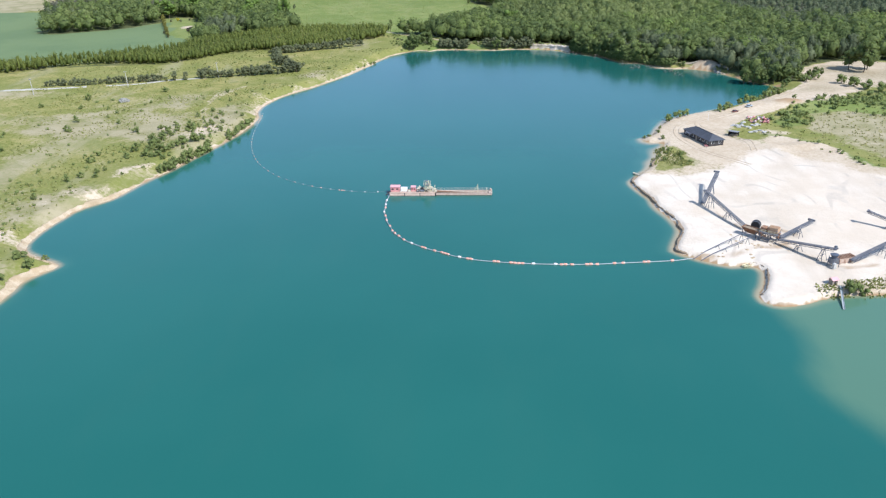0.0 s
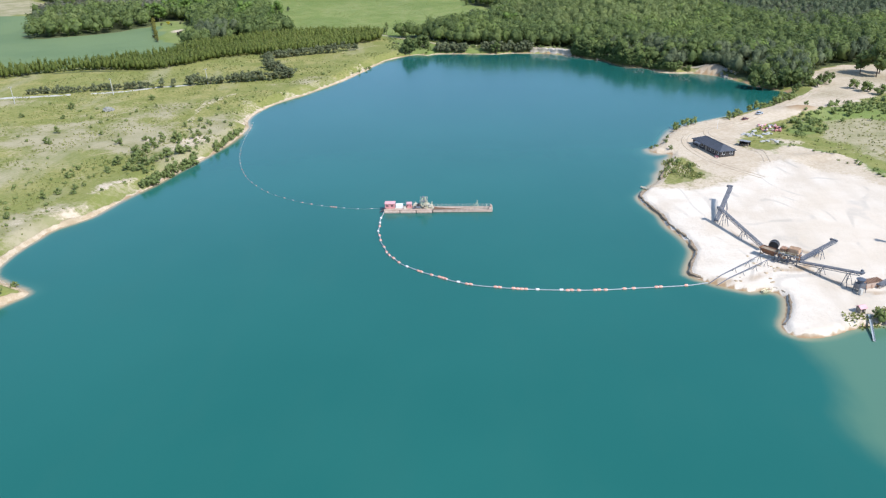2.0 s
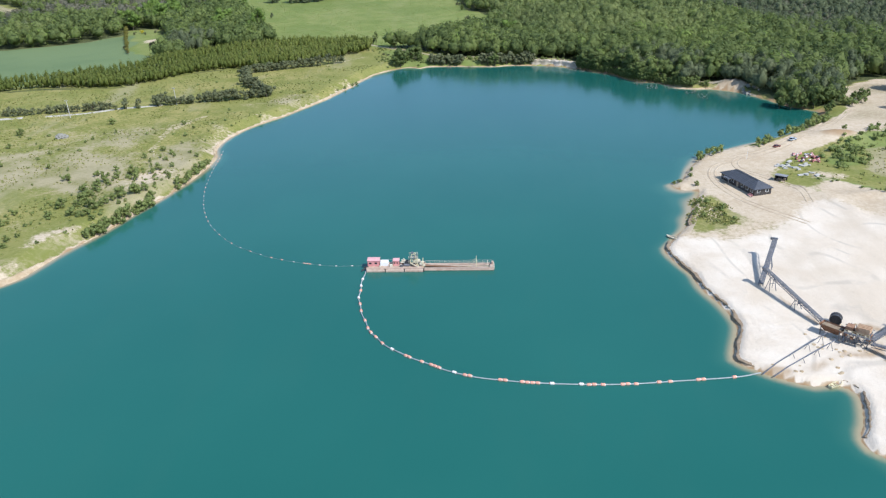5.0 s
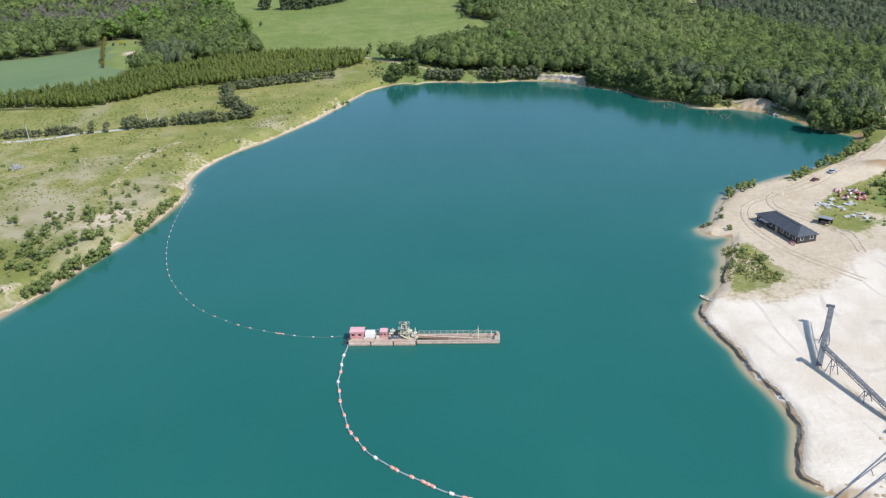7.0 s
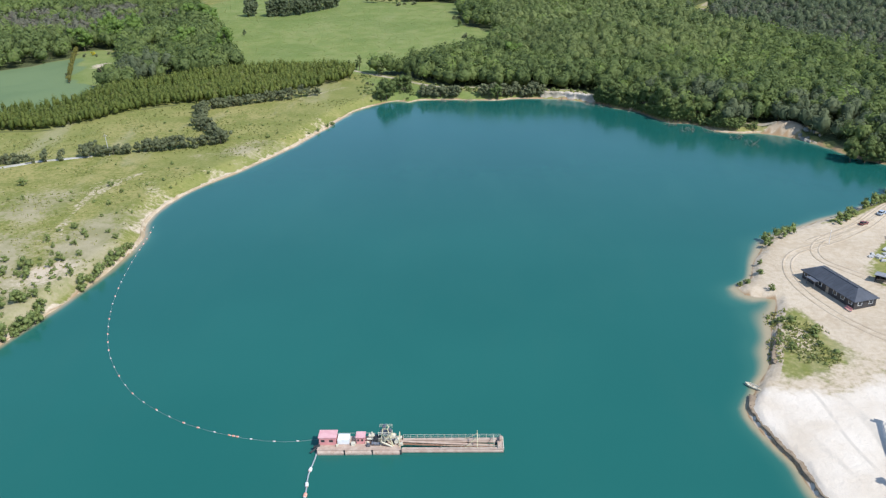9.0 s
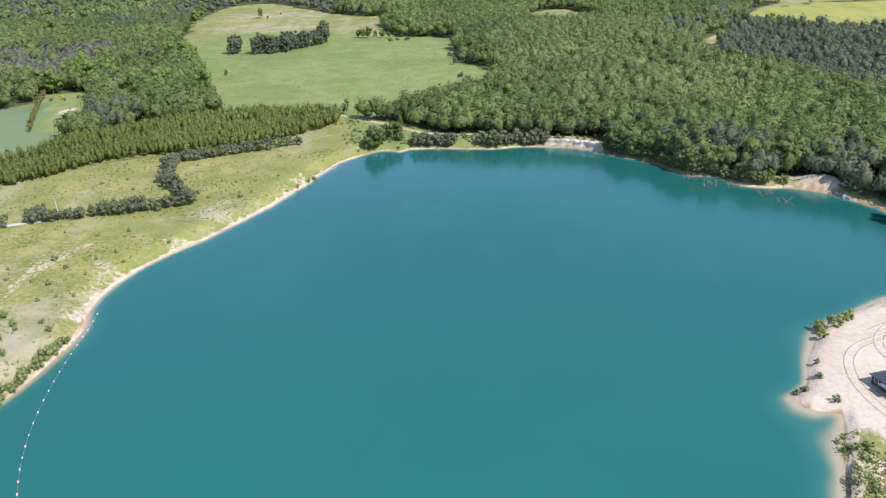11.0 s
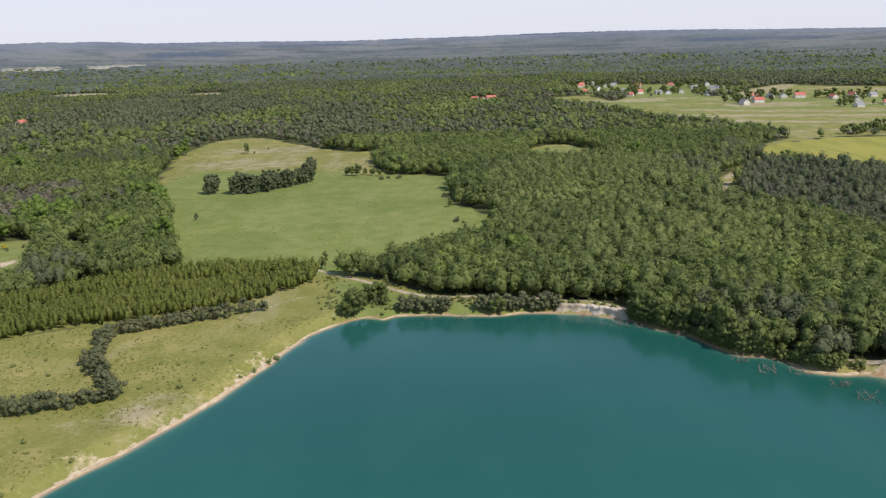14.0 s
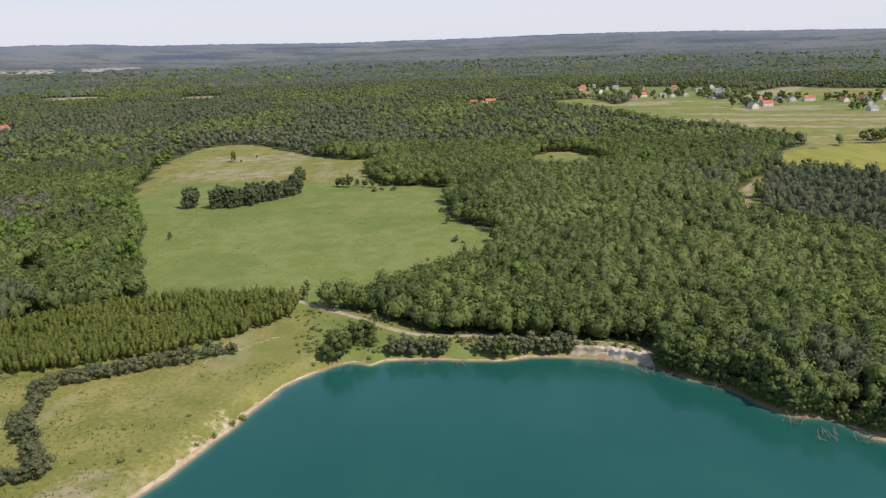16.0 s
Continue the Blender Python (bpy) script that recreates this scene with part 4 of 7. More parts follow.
    col = mixc(nn, l, val(nn, l, "MULTIPLY", ramp(nn, l, f2, 0.42, 0.6), 0.75), col, (0.046, 0.064, 0.046))
    col = mixc(nn, l, val(nn, l, "MULTIPLY", ramp(nn, l, f3, 0.50, 0.62), 0.7), col, (0.100, 0.100, 0.090))
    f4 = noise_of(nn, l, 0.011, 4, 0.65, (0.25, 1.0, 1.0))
    # distance haze is put into the canopy colour, greyer and then bluer outwards
    col = mixc(nn, l, attr(nn, "far_haze"), col, mixc(nn, l, ramp(nn, l, f3, 0.44, 0.60), (0.150, 0.162, 0.162), (0.100, 0.120, 0.126)))
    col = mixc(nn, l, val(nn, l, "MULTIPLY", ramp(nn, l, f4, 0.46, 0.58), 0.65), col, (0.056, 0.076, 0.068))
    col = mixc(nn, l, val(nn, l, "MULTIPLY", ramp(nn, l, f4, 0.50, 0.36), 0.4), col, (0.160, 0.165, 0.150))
    col = mixc(nn, l, attr(nn, "hill_haze"), col, mixc(nn, l, ramp(nn, l, f1, 0.4, 0.6), (0.125, 0.150, 0.196), (0.155, 0.178, 0.216)))
    # the painted cloud shade and dark bands darken the canopy colour
    col = mixc(nn, l, val(nn, l, "MULTIPLY", attr(nn, "stand_or_shade"), 0.75), col, (0.062, 0.086, 0.130))
    col = mixc(nn, l, attr(nn, "field"), col, (0.34, 0.32, 0.26))
    l.new(col, b.inputs["Base Color"])
    b.inputs["Roughness"].default_value = 0.95
    tagged(mesh_np("backdrop", np.column_stack((q, z)), faces, m, dict(field=far_field, stand_or_shade=stand_or_shade, far_haze=step01(R.ravel(), 3000, 4600), hill_haze=0.9 * step01(R.ravel(), 4420, 4800))), "backdrop of endless distant woods with haze painted in, fading into low blue hills", "backdrop", kind="structure")


build_woods()


# ---- single trees, shrubs, hedges ----
def empty(name, m, label, category, group=""):
    ob = new(name)
    ob.empty_display_size = 0.2
    ob.matrix_basis = m
    return tagged(ob, label, category, group)


def part_np(name, v, f, mat, parent, tint=None, label=""):
    ob = mesh_np(name, v, f, mat, None if tint is None else dict(tint=tint))
    ob.parent = parent
    return tagged(ob, label) if label else ob


def limbs(height, radius, seed, count=6, spread=0.28):
    """A tapered trunk with rising limbs, as arrays."""
    r = np.random.RandomState(seed)
    V, F, n = [], [], 0

    def tube(p, q, r0, r1, k=6):
        nonlocal n
        d = (q - p) / np.linalg.norm(q - p)
        u = np.cross(d, (0.3, 0.9, 0.2))
        u /= np.linalg.norm(u)
        w = np.cross(d, u)
        a = np.arange(k) * 2 * np.pi / k
        ring = np.cos(a)[:, None] * u + np.sin(a)[:, None] * w
        V.append(np.vstack((p + ring * r0, q + ring * r1)))
        i = np.arange(k)
        j = (i + 1) % k
        F.append(np.vstack((np.column_stack((i, j, j + k)), np.column_stack((i, j + k, i + k)))) + n)
        n += 2 * k

    a, b = np.array((0, 0, -0.3)), np.array((r.normal(0, 0.02) * height, r.normal(0, 0.02) * height, height * 0.45))
    c = b + np.array((r.normal(0, 0.03) * height, r.normal(0, 0.03) * height, height * 0.4))
    tube(a, b, radius, radius * 0.7)
    tube(b, c, radius * 0.7, radius * 0.15)
    for i in range(count):
        t = r.uniform(0.25, 0.75)
        o = a + (b - a) * t / 0.6 if t < 0.6 else b + (c - b) * (t - 0.6) / 0.4
        ang = i * 2.4 + r.uniform(-0.4, 0.4)
        e = o + np.array((math.cos(ang) * spread * height, math.sin(ang) * spread * height, height * r.uniform(0.12, 0.25)))
        tube(o, e, radius * 0.4, radius * 0.08, 5)
    return np.vstack(V), np.vstack(F)


def clumped_crown(height, width, seed, base, clumps, leaves, leaf, taper=0.1):
    """A crown of many leafy clumps with gaps between them."""
    r = np.random.RandomState(seed)
    d = r.normal(0, 1, (clumps, 3))
    d /= np.linalg.norm(d, axis=1, keepdims=True)
    rr = r.uniform(0.35, 0.82, (clumps, 1))
    rz = height * (1 - base) / 2
    c = d * rr
    k = 1 - taper * c[:, 2]
    pos = np.column_stack((c[:, 0] * width / 2 * k, c[:, 1] * width / 2 * k, height * base + rz + c[:, 2] * rz * 1.05))
    size = r.uniform(0.28, 0.5, clumps) * width
    pos[:, 2] -= size * 0.42
    return crowns(pos, size * r.uniform(0.75, 1.05, clumps), size, seed + 1, 1, leaves, leaf, 0.0, 0.0, 0.35, np.clip(r.normal(0.45, 0.18, clumps), 0, 1), False)


def tree_thing(name, label, category, mat, height, width, seed, base=0.2, clumps=22, leaves=34, leaf=0.16, taper=0.1, bark=None):
    ob = empty(name, pose(0, 0, -200), label, category)
    v, f = limbs(height, height * 0.018, seed, 6, 0.16 * width / height * 2)
    part_np("trunk", v, f, bark or M_BARK, ob)
    v, f, t = clumped_crown(height, width, seed, base, clumps, leaves, leaf, taper)
    part_np("crown", v, f, mat, ob, t)
    return ob


def shrub_thing(name, label, category, mat, height, width, seed, clumps=9, leaves=34, leaf=0.15):
    ob = empty(name, pose(0, 0, -200), label, category)
    v, f = limbs(height * 0.8, height * 0.03, seed, 5, 0.3)
    part_np("stem", v, f, M_BARK, ob)
    v, f, t = clumped_crown(height * 1.0, width, seed, 0.0, clumps, leaves, leaf)
    part_np("foliage", v, f, mat, ob, t)
    return ob


VEG = random.Random(11)


def plant(protos, spots, lo=0.8, hi=1.2, group="", sink=0.15, label=""):
    """Sets copies of the prototypes on the ground at the spots (x, y) or (x, y, size)."""
    q = np.array([s[:2] for s in spots], dtype=float)
    z = land_height(q)
    for (s, h) in zip(spots, z):
        k = (s[2] if len(s) > 2 else 1.0) * VEG.uniform(lo, hi)
        m = pose(s[0], s[1], max(h, -0.2) - sink, 0, 0, VEG.uniform(0, 360)) @ Matrix.Diagonal((k, k * VEG.uniform(0.9, 1.1), k * VEG.uniform(0.88, 1.12), 1))
        ob = copy_thing(VEG.choice(protos), m)
        if group:
            ob["group"] = group
        if label:
            ob["label"] = label


def discard(protos):
    for p in protos:
        for o in (*p.children_recursive, p):
            bpy.data.objects.remove(o)


def along(points, gap, jitter=0.5, width=0.0):
    line = spline(points, 0.5)
    out, run = [], 0.0
    for a, b in zip(line[:-1], line[1:]):
        run += np.linalg.norm(b - a)
        if run > gap:
            run = VEG.uniform(-0.25, 0.25) * gap
            n = np.array((b[1] - a[1], a[0] - b[0])) / max(np.linalg.norm(b - a), 1e-6)
            off = VEG.uniform(-1, 1) * width
            out.append((b[0] + n[0] * off + VEG.uniform(-jitter, jitter), b[1] + n[1] * off + VEG.uniform(-jitter, jitter)))
    return out


def build_planting():
    hedge = [shrub_thing("hedge_bush", "grey-green clipped-looking bush in a grassland hedge row", "bush", M_HEDGE, 3.6, 4.0, 200 + i) for i in range(4)]
    spots = along([(-103, 487), (-116, 482), (-130, 477), (-156, 469)], 1.9, 0.4, 0.8)
    spots += along([(-102, 487), (-108, 494), (-115, 503), (-121, 514), (-126, 529), (-129, 540)], 2.2, 0.5, 1.0)
    spots += along([(-129, 541), (-116, 549), (-102, 556), (-89, 561)], 1.8, 0.4, 0.8)
    spots += [(-86, 565.5), (-82, 567), (-78.5, 568, 0.8), (-162, 466, 0.9), (-167, 463.5), (-172, 461.5, 0.7)]
    plant(hedge, spots, 1.15, 1.7, "hedge row")
    spots = along([(-174, 465), (-184, 460), (-197, 457), (-210, 453), (-222, 451), (-232, 448)], 2.1, 0.6, 0.8)
    plant(hedge, spots, 0.8, 1.25, "hedge row", label="grey-green bush in a gappy row beside a sandy track")
    discard(hedge)

    shrubs = [shrub_thing("shrub", "leafy green wild shrub on sandy grassland", "shrub", M_SHRUB, 2.3, 2.8, 220 + i) for i in range(5)]
    bank = along([(-123, 311), (-119, 322), (-114.5, 338), (-112, 347)], 1.3, 0.7, 1.3) + along([(-109.5, 356), (-107, 372), (-106.5, 386)], 2.2, 0.7, 0.9)
    bank = [(x + 0.2, y) for x, y in bank]
    bank += along([(-129, 322), (-123, 338), (-119, 352)], 2.6, 1.5, 2.5) + along([(-141, 330), (-133, 352), (-126, 368)], 3.0, 2.0, 4.0)
    r = np.random.RandomState(5)
    q = scatter((-235, 222), (-100, 470), 5.2, 70, 0.5)
    d = signed(q, LAKE)
    dens = 0.85 * np.exp(-((d - 22) / 16) ** 2) * step01(q[:, 1], 285, 320) + 0.12 * (d < 110)
    dens *= np.clip(0.55 + 1.5 * wave(q, 34, 71), 0.05, 1.8) * step01(-q[:, 1], -455, -400)
    keep = (d > 2.5) & (r.uniform(0, 1, len(q)) < dens)
    q = q[keep]
    q = q[r.permutation(len(q))[:300]]
    plant(shrubs, [(x, y, r.choice((0.45, 0.6, 0.8, 1.0, 1.25), p=(0.2, 0.24, 0.24, 0.2, 0.12))) for x, y in q], 0.8, 1.2, "bank shrubs")
    plant(shrubs, [(x, y, 1.3) for x, y in bank], 0.7, 1.35, "bank shrubs", label="dense green shrub on the sandy lake bank")
    plant(shrubs, [(-66, 520, 0.9), (-69, 512, 0.8), (-64, 524), (-72, 507, 0.6), (-78, 520, 0.6), (-84, 500, 0.5), (-132, 228, 1.5), (-128, 224, 1.3), (-131, 215, 1.4), (-127, 232, 0.9)],
          0.8, 1.2, "bank shrubs")
    # the spit and the green patch by the sand plain
    plant(shrubs, [(70.5, 359.5, 0.8), (72.5, 361, 1.0), (77, 365, 0.8), (79, 371, 0.7), (87, 388, 1.5), (90.5, 389.5, 1.7), (94.5, 392, 1.6), (85.5, 383.5, 0.9)],
          0.9, 1.15, "spit shrubs", label="green shrub on a sandy spit by the water")
    plant(shrubs, [(77, 330, 0.6), (79, 327, 0.7), (75, 334, 0.45), (73, 326, 0.35), (75, 321, 0.5), (72, 342, 0.5), (77, 355, 0.8), (74, 338, 0.9), (79.5, 332, 0.9), (70, 328, 0.8), (72, 325, 0.7), (99, 214, 1.8), (101, 213, 1.5), (97.5, 215, 0.9),
                   (112, 216, 1.2), (121, 217, 1.0)], 0.9, 1.1, "sandpit shrubs", label="low green shrub at the sand pit's edge")
    east = [(112, 399), (115, 401.5), (118, 404), (124, 409), (127, 411.5), (130, 414), (133, 418), (136, 420), (139, 424), (142, 427), (145, 428), (149, 430.5), (152, 434)]
    plant(shrubs, [(x, y + 0.3, 1.6) for x, y in east], 0.85, 1.3, "shore shrubs", label="bushy green shrub along the lake shore")
    plant(shrubs, [(188, 452, 2.4), (192, 446, 2.8), (196, 440, 2.8), (201, 434, 3.0), (206, 430, 2.8), (213, 426, 2.8), (172, 457, 2.4), (168, 458, 2.2), (178, 462, 2.0), (155, 408, 1.0), (160, 405, 1.0), (150, 412, 0.8)], 0.9, 1.2, "shore shrubs",
          label="dark green bush beside the sand track")
    sedge = scatter((112, 318), (260, 440), 6.5, 75, 0.5)
    sedge = sedge[inside(sedge, GREENBAND) & (wave(sedge, 30, 76) > -0.2)][:46]
    plant(shrubs, [(x, y, 0.9) for x, y in sedge], 0.7, 1.5, "wet ground shrubs", label="low green shrub among tall sedge")
    plant(shrubs, [(x, y, 1.2) for x, y in along([(94, 521.5), (100, 516.5), (105, 509.5), (113, 506.5), (119, 506)], 1.5, 0.6, 1.2)], 0.8, 1.3, "shore shrubs", label="bushy green shrub on the north-eastern bank")
    plant(shrubs, [(x, y, 0.8) for x, y in along([(-30, 585), (-12, 579), (10, 576), (34, 573), (58, 565)], 3.5, 1.0, 2.5)], 0.6, 1.3, "path shrubs", label="low green shrub beside a sandy path")
    discard(shrubs)

    olive = [shrub_thing("shore_bush", "dense olive-brown bush on the lake bank", "bush", M_HEDGE, 5.4, 4.6, 240 + i, 12, 20) for i in range(3)]
    spots = along([(-28, 569), (-18, 569.6), (-8, 569)], 1.7, 0.4, 0.9) + along([(2, 568.4), (14, 568.6), (24, 570), (34, 569.2)], 1.6, 0.4, 0.9)
    plant(olive, spots, 1.15, 1.4, "north bank bushes")
    discard(olive)

    trees = [tree_thing("tree", "broad green leafy tree at the wood's edge", "tree", M_LEAF, 11, 7.5, 260 + i, 0.10, 24, 36, 0.15) for i in range(4)]
    spots = [(-46, 563.5, 0.8), (-43.5, 565.5, 0.95), (-42, 568, 1.0), (-45, 568, 0.8), (-38, 576, 0.75), (-35, 580, 0.8), (-40, 583, 0.7), (-33, 574, 0.55), (-120, 551.5, 0.5), (-117, 552.5, 0.35), (11.5, 565.8, 0.72), (9.5, 566.3, 0.6), (141, 462, 0.75), (146, 461, 0.85), (151, 460, 0.9), (156, 460, 0.95), (161, 461, 0.9), (166, 463, 0.95),
             (170, 466, 0.9), (150, 465, 1.0), (158, 466, 1.0), (165, 470, 1.0), (143, 467, 0.9), (210, 478, 1.5), (215, 486, 1.6), (205, 486, 1.3), (157, 447, 0.45), (160, 450, 0.5), (176, 466, 0.5), (180, 468, 0.55), (184, 470, 0.5)]
    spots += along([(60, 557.5), (67.5, 549.5), (74, 545), (83.5, 537), (85, 528), (89.5, 521.5), (96, 520.5)], 1.9, 0.5, 0.7)
    spots += [(x, y, 0.5) for x, y in along([(103, 516), (107, 509), (114, 506)], 2.0, 0.5, 0.8)]
    plant(trees, spots, 0.85, 1.15, "waterside trees", label="broad green leafy tree by the water")
    plant(trees, [(x, y, 0.45) for x, y in along([(58, 558), (64, 551.8), (70, 546), (76, 540), (81, 532), (85, 525), (89, 521.5), (95, 520.3), (100.5, 515.3), (104, 508), (112, 504.8)], 1.5, 0.4, 0.5)], 0.75, 1.3, "waterside trees", label="young leafy tree leaning over the water")
    row = along([(70, 560), (88, 551), (104, 541), (116, 526), (128, 514), (146, 506), (170, 506)], 4.2, 1.0, 1.5)
    plant(trees, row, 0.9, 1.3, "forest edge trees")
    edge = along([(2, 592), (20, 590), (40, 585), (60, 577)], 4.0, 1.0, 1.5) + along([(-20, 606), (-8, 600), (2, 596)], 4.0, 1.0, 1.5)
    plant(trees, edge, 0.75, 1.05, "forest edge trees")
    copse = [(-178, 828), (-174, 832), (-160, 826), (-155, 829), (-150, 829), (-146, 833), (-142, 838), (-138, 836), (-137, 845), (-131, 852), (-126, 856), (-122, 862), (-118, 868), (-115, 874), (-127, 939, 0.85), (-124, 941, 0.7)]
    full = [tree_thing("copse_tree", "dense upright leafy tree in a meadow copse", "tree", M_PINE, 16, 8.2, 270 + i, 0.0, 34, 46, 0.12, 0.12) for i in range(3)]
    copse += [(-176, 830), (-157, 829), (-152, 832), (-140, 842), (-134, 848), (-128, 852), (-148, 830), (-120, 866)]
    plant(full, [(c[0], c[1], c[2] if len(c) > 2 else 1) for c in copse], 0.85, 1.12, "meadow copse", sink=0.9)
    discard(full)
    plant(trees, [(-211, 1064, 0.9), (-202, 1056, 0.3), (-196, 1090, 0.3), (-92, 905, 0.75), (-88, 902, 0.85), (-83, 900, 0.8), (-78, 905, 0.6), (-72, 900, 0.6), (-66, 897, 0.7), (-10, 765, 0.5)], 0.9, 1.1, "meadow trees", label="lone green tree in an open meadow")
    discard(trees)
    maple = [tree_thing("maple_tree", "bright green round-crowned maple among darker woods", "tree", M_MAPLE, 14, 10, 320 + i, 0.10, 26, 30, 0.14) for i in range(3)]
    plant(maple, [(-254, 723), (-250, 726), (-247, 732), (-238, 725), (-239, 737), (-250, 691), (-260, 702), (-234, 736), (-149, 662), (-179, 665), (-177, 673), (-200, 791), (-191, 774), (-213, 800), (-239, 703), (-232, 705), (-232, 722), (-224, 714), (-210, 780), (-198, 779), (-189, 766), (-178, 664), (-151, 651), (-266, 1027), (-268, 1058), (-284, 995), (-426, 1056), (-437, 1120), (-356, 917), (22, 628), (133, 922)], 1.05, 1.4, "bright maples")
    discard(maple)
    thuja = [shrub_thing("thuja_bush", "golden-green conifer bush in a tall garden hedge", "bush", M_THUJA, 4.6, 2.6, 330 + i, 8, 26) for i in range(2)]
    plant(thuja, along([(-255, 690), (-241, 654), (-217, 595)], 1.9, 0.2, 0.3), 0.85, 1.15, "garden hedge")
    discard(thuja)
    for kind_name, label, mat, spots in (("broom_bush", "yellow-flowering broom bush on a garden lawn", M_GOLD, [(-237, 673, 1.0)]),
                                         ("plum_bush", "dark purple plum bush on a garden lawn", M_PURPLE, [(-211, 622, 1.2)]),
                                         ("garden_bush", "blue-green garden bush on a lawn", M_HEDGE, [(-240, 668, 0.9), (-233, 668, 0.7), (-228, 676, 0.8), (-226, 612, 0.9)])):
        bush = [shrub_thing(kind_name, label, "bush", mat, 3.0, 3.6, 340)]
        plant(bush, spots, 0.95, 1.05, "garden bushes")
        discard(bush)

    birch = [tree_thing("birch_tree", "slender light green birch tree beside a path", "tree", M_BIRCH, 11.5, 4.2, 280 + i, 0.08, 22, 32, 0.2, 0.35) for i in range(3)]
    plant(birch, [(-51, 614), (-52.5, 617, 0.8), (-65, 629, 0.75), (-67, 631, 0.6), (-71, 632, 0.5), (-22, 640, 0.9), (-17, 647), (-14, 650, 0.8), (4, 690, 0.6), (2, 684, 0.4), (-1, 700, 0.5), (-34, 596, 0.6), (-30, 601, 0.7)], 0.9, 1.1, "path birches")
    plant(birch, along([(-18, 622), (-6, 630), (8, 640)], 5.0, 1.5, 2.0), 0.7, 1.0, "path birches")
    discard(birch)
    low = [shrub_thing("meadow_bush", "low olive bush in the green meadow", "bush", M_HEDGE, 1.8, 3.2, 300 + i) for i in range(2)]
    plant(low, [(-14, 800, 1.4), (-11, 803, 1.2), (-6, 722, 1.3), (-2, 720, 0.8), (84, 985, 1.4), (92, 1000, 1.2), (100, 985, 1.3), (76, 1030, 1.2), (106, 1010, 1.4), (-63, 880, 1.4), (-58, 884, 1.2), (-50, 882, 1.4), (-56, 592, 0.8), (-53, 590, 0.7), (-37, 586, 0.7), (-40, 590), (-36, 577, 1.2), (-33, 579, 1.0), (-120, 551, 0.9), (-134, 545, 0.8)], 0.9, 1.2, "meadow bushes")
    discard(low)
    fir = [tree_thing("young_conifer", "small dark conifer standing alone in the meadow", "tree", M_PINE, 4.2, 2.6, 310, 0.0, 14, 16, 0.24, 0.55)]
    plant(fir, [(-158, 738), (-206, 1190, 0.8), (-5, 724, 0.9)], 0.95, 1.05, "meadow conifers")
    discard(fir)
    # fallen branches in the shallows
    r = np.random.RandomState(8)
    for i, (x, y) in enumerate([(61, 550), (56, 553), (85.5, 516.5), (73, 540), (112, 486), (108, 495), (100, 505), (44, 561), (-16, 564), (-3, 563), (92, 507)]):
        V, F, n = [], [], 0
        for k in range(9):
            v, f = limbs(r.uniform(1.2, 2.6), 0.05, 500 + i * 10 + k, 4, 0.3)
            m = np.array(pose(r.uniform(-1.6, 1.6), r.uniform(-0.8, 0.8), -0.15, r.uniform(25, 80), r.uniform(-60, 60), r.uniform(0, 360)))
            v = v @ m[:3, :3].T + m[:3, 3]
            v[:, 2] = np.maximum(v[:, 2], -0.5)
            V.append(v)
            F.append(f + n)
            n += len(v)
        ob = mesh_np("drowned_branch", np.vstack(V) * 1.9, np.vstack(F), M_DEADWOOD)
        ob.location = (x, y, 0.1)
        tagged(ob, "bare dead branches sticking out of shallow water", "branches", "drowned branches")


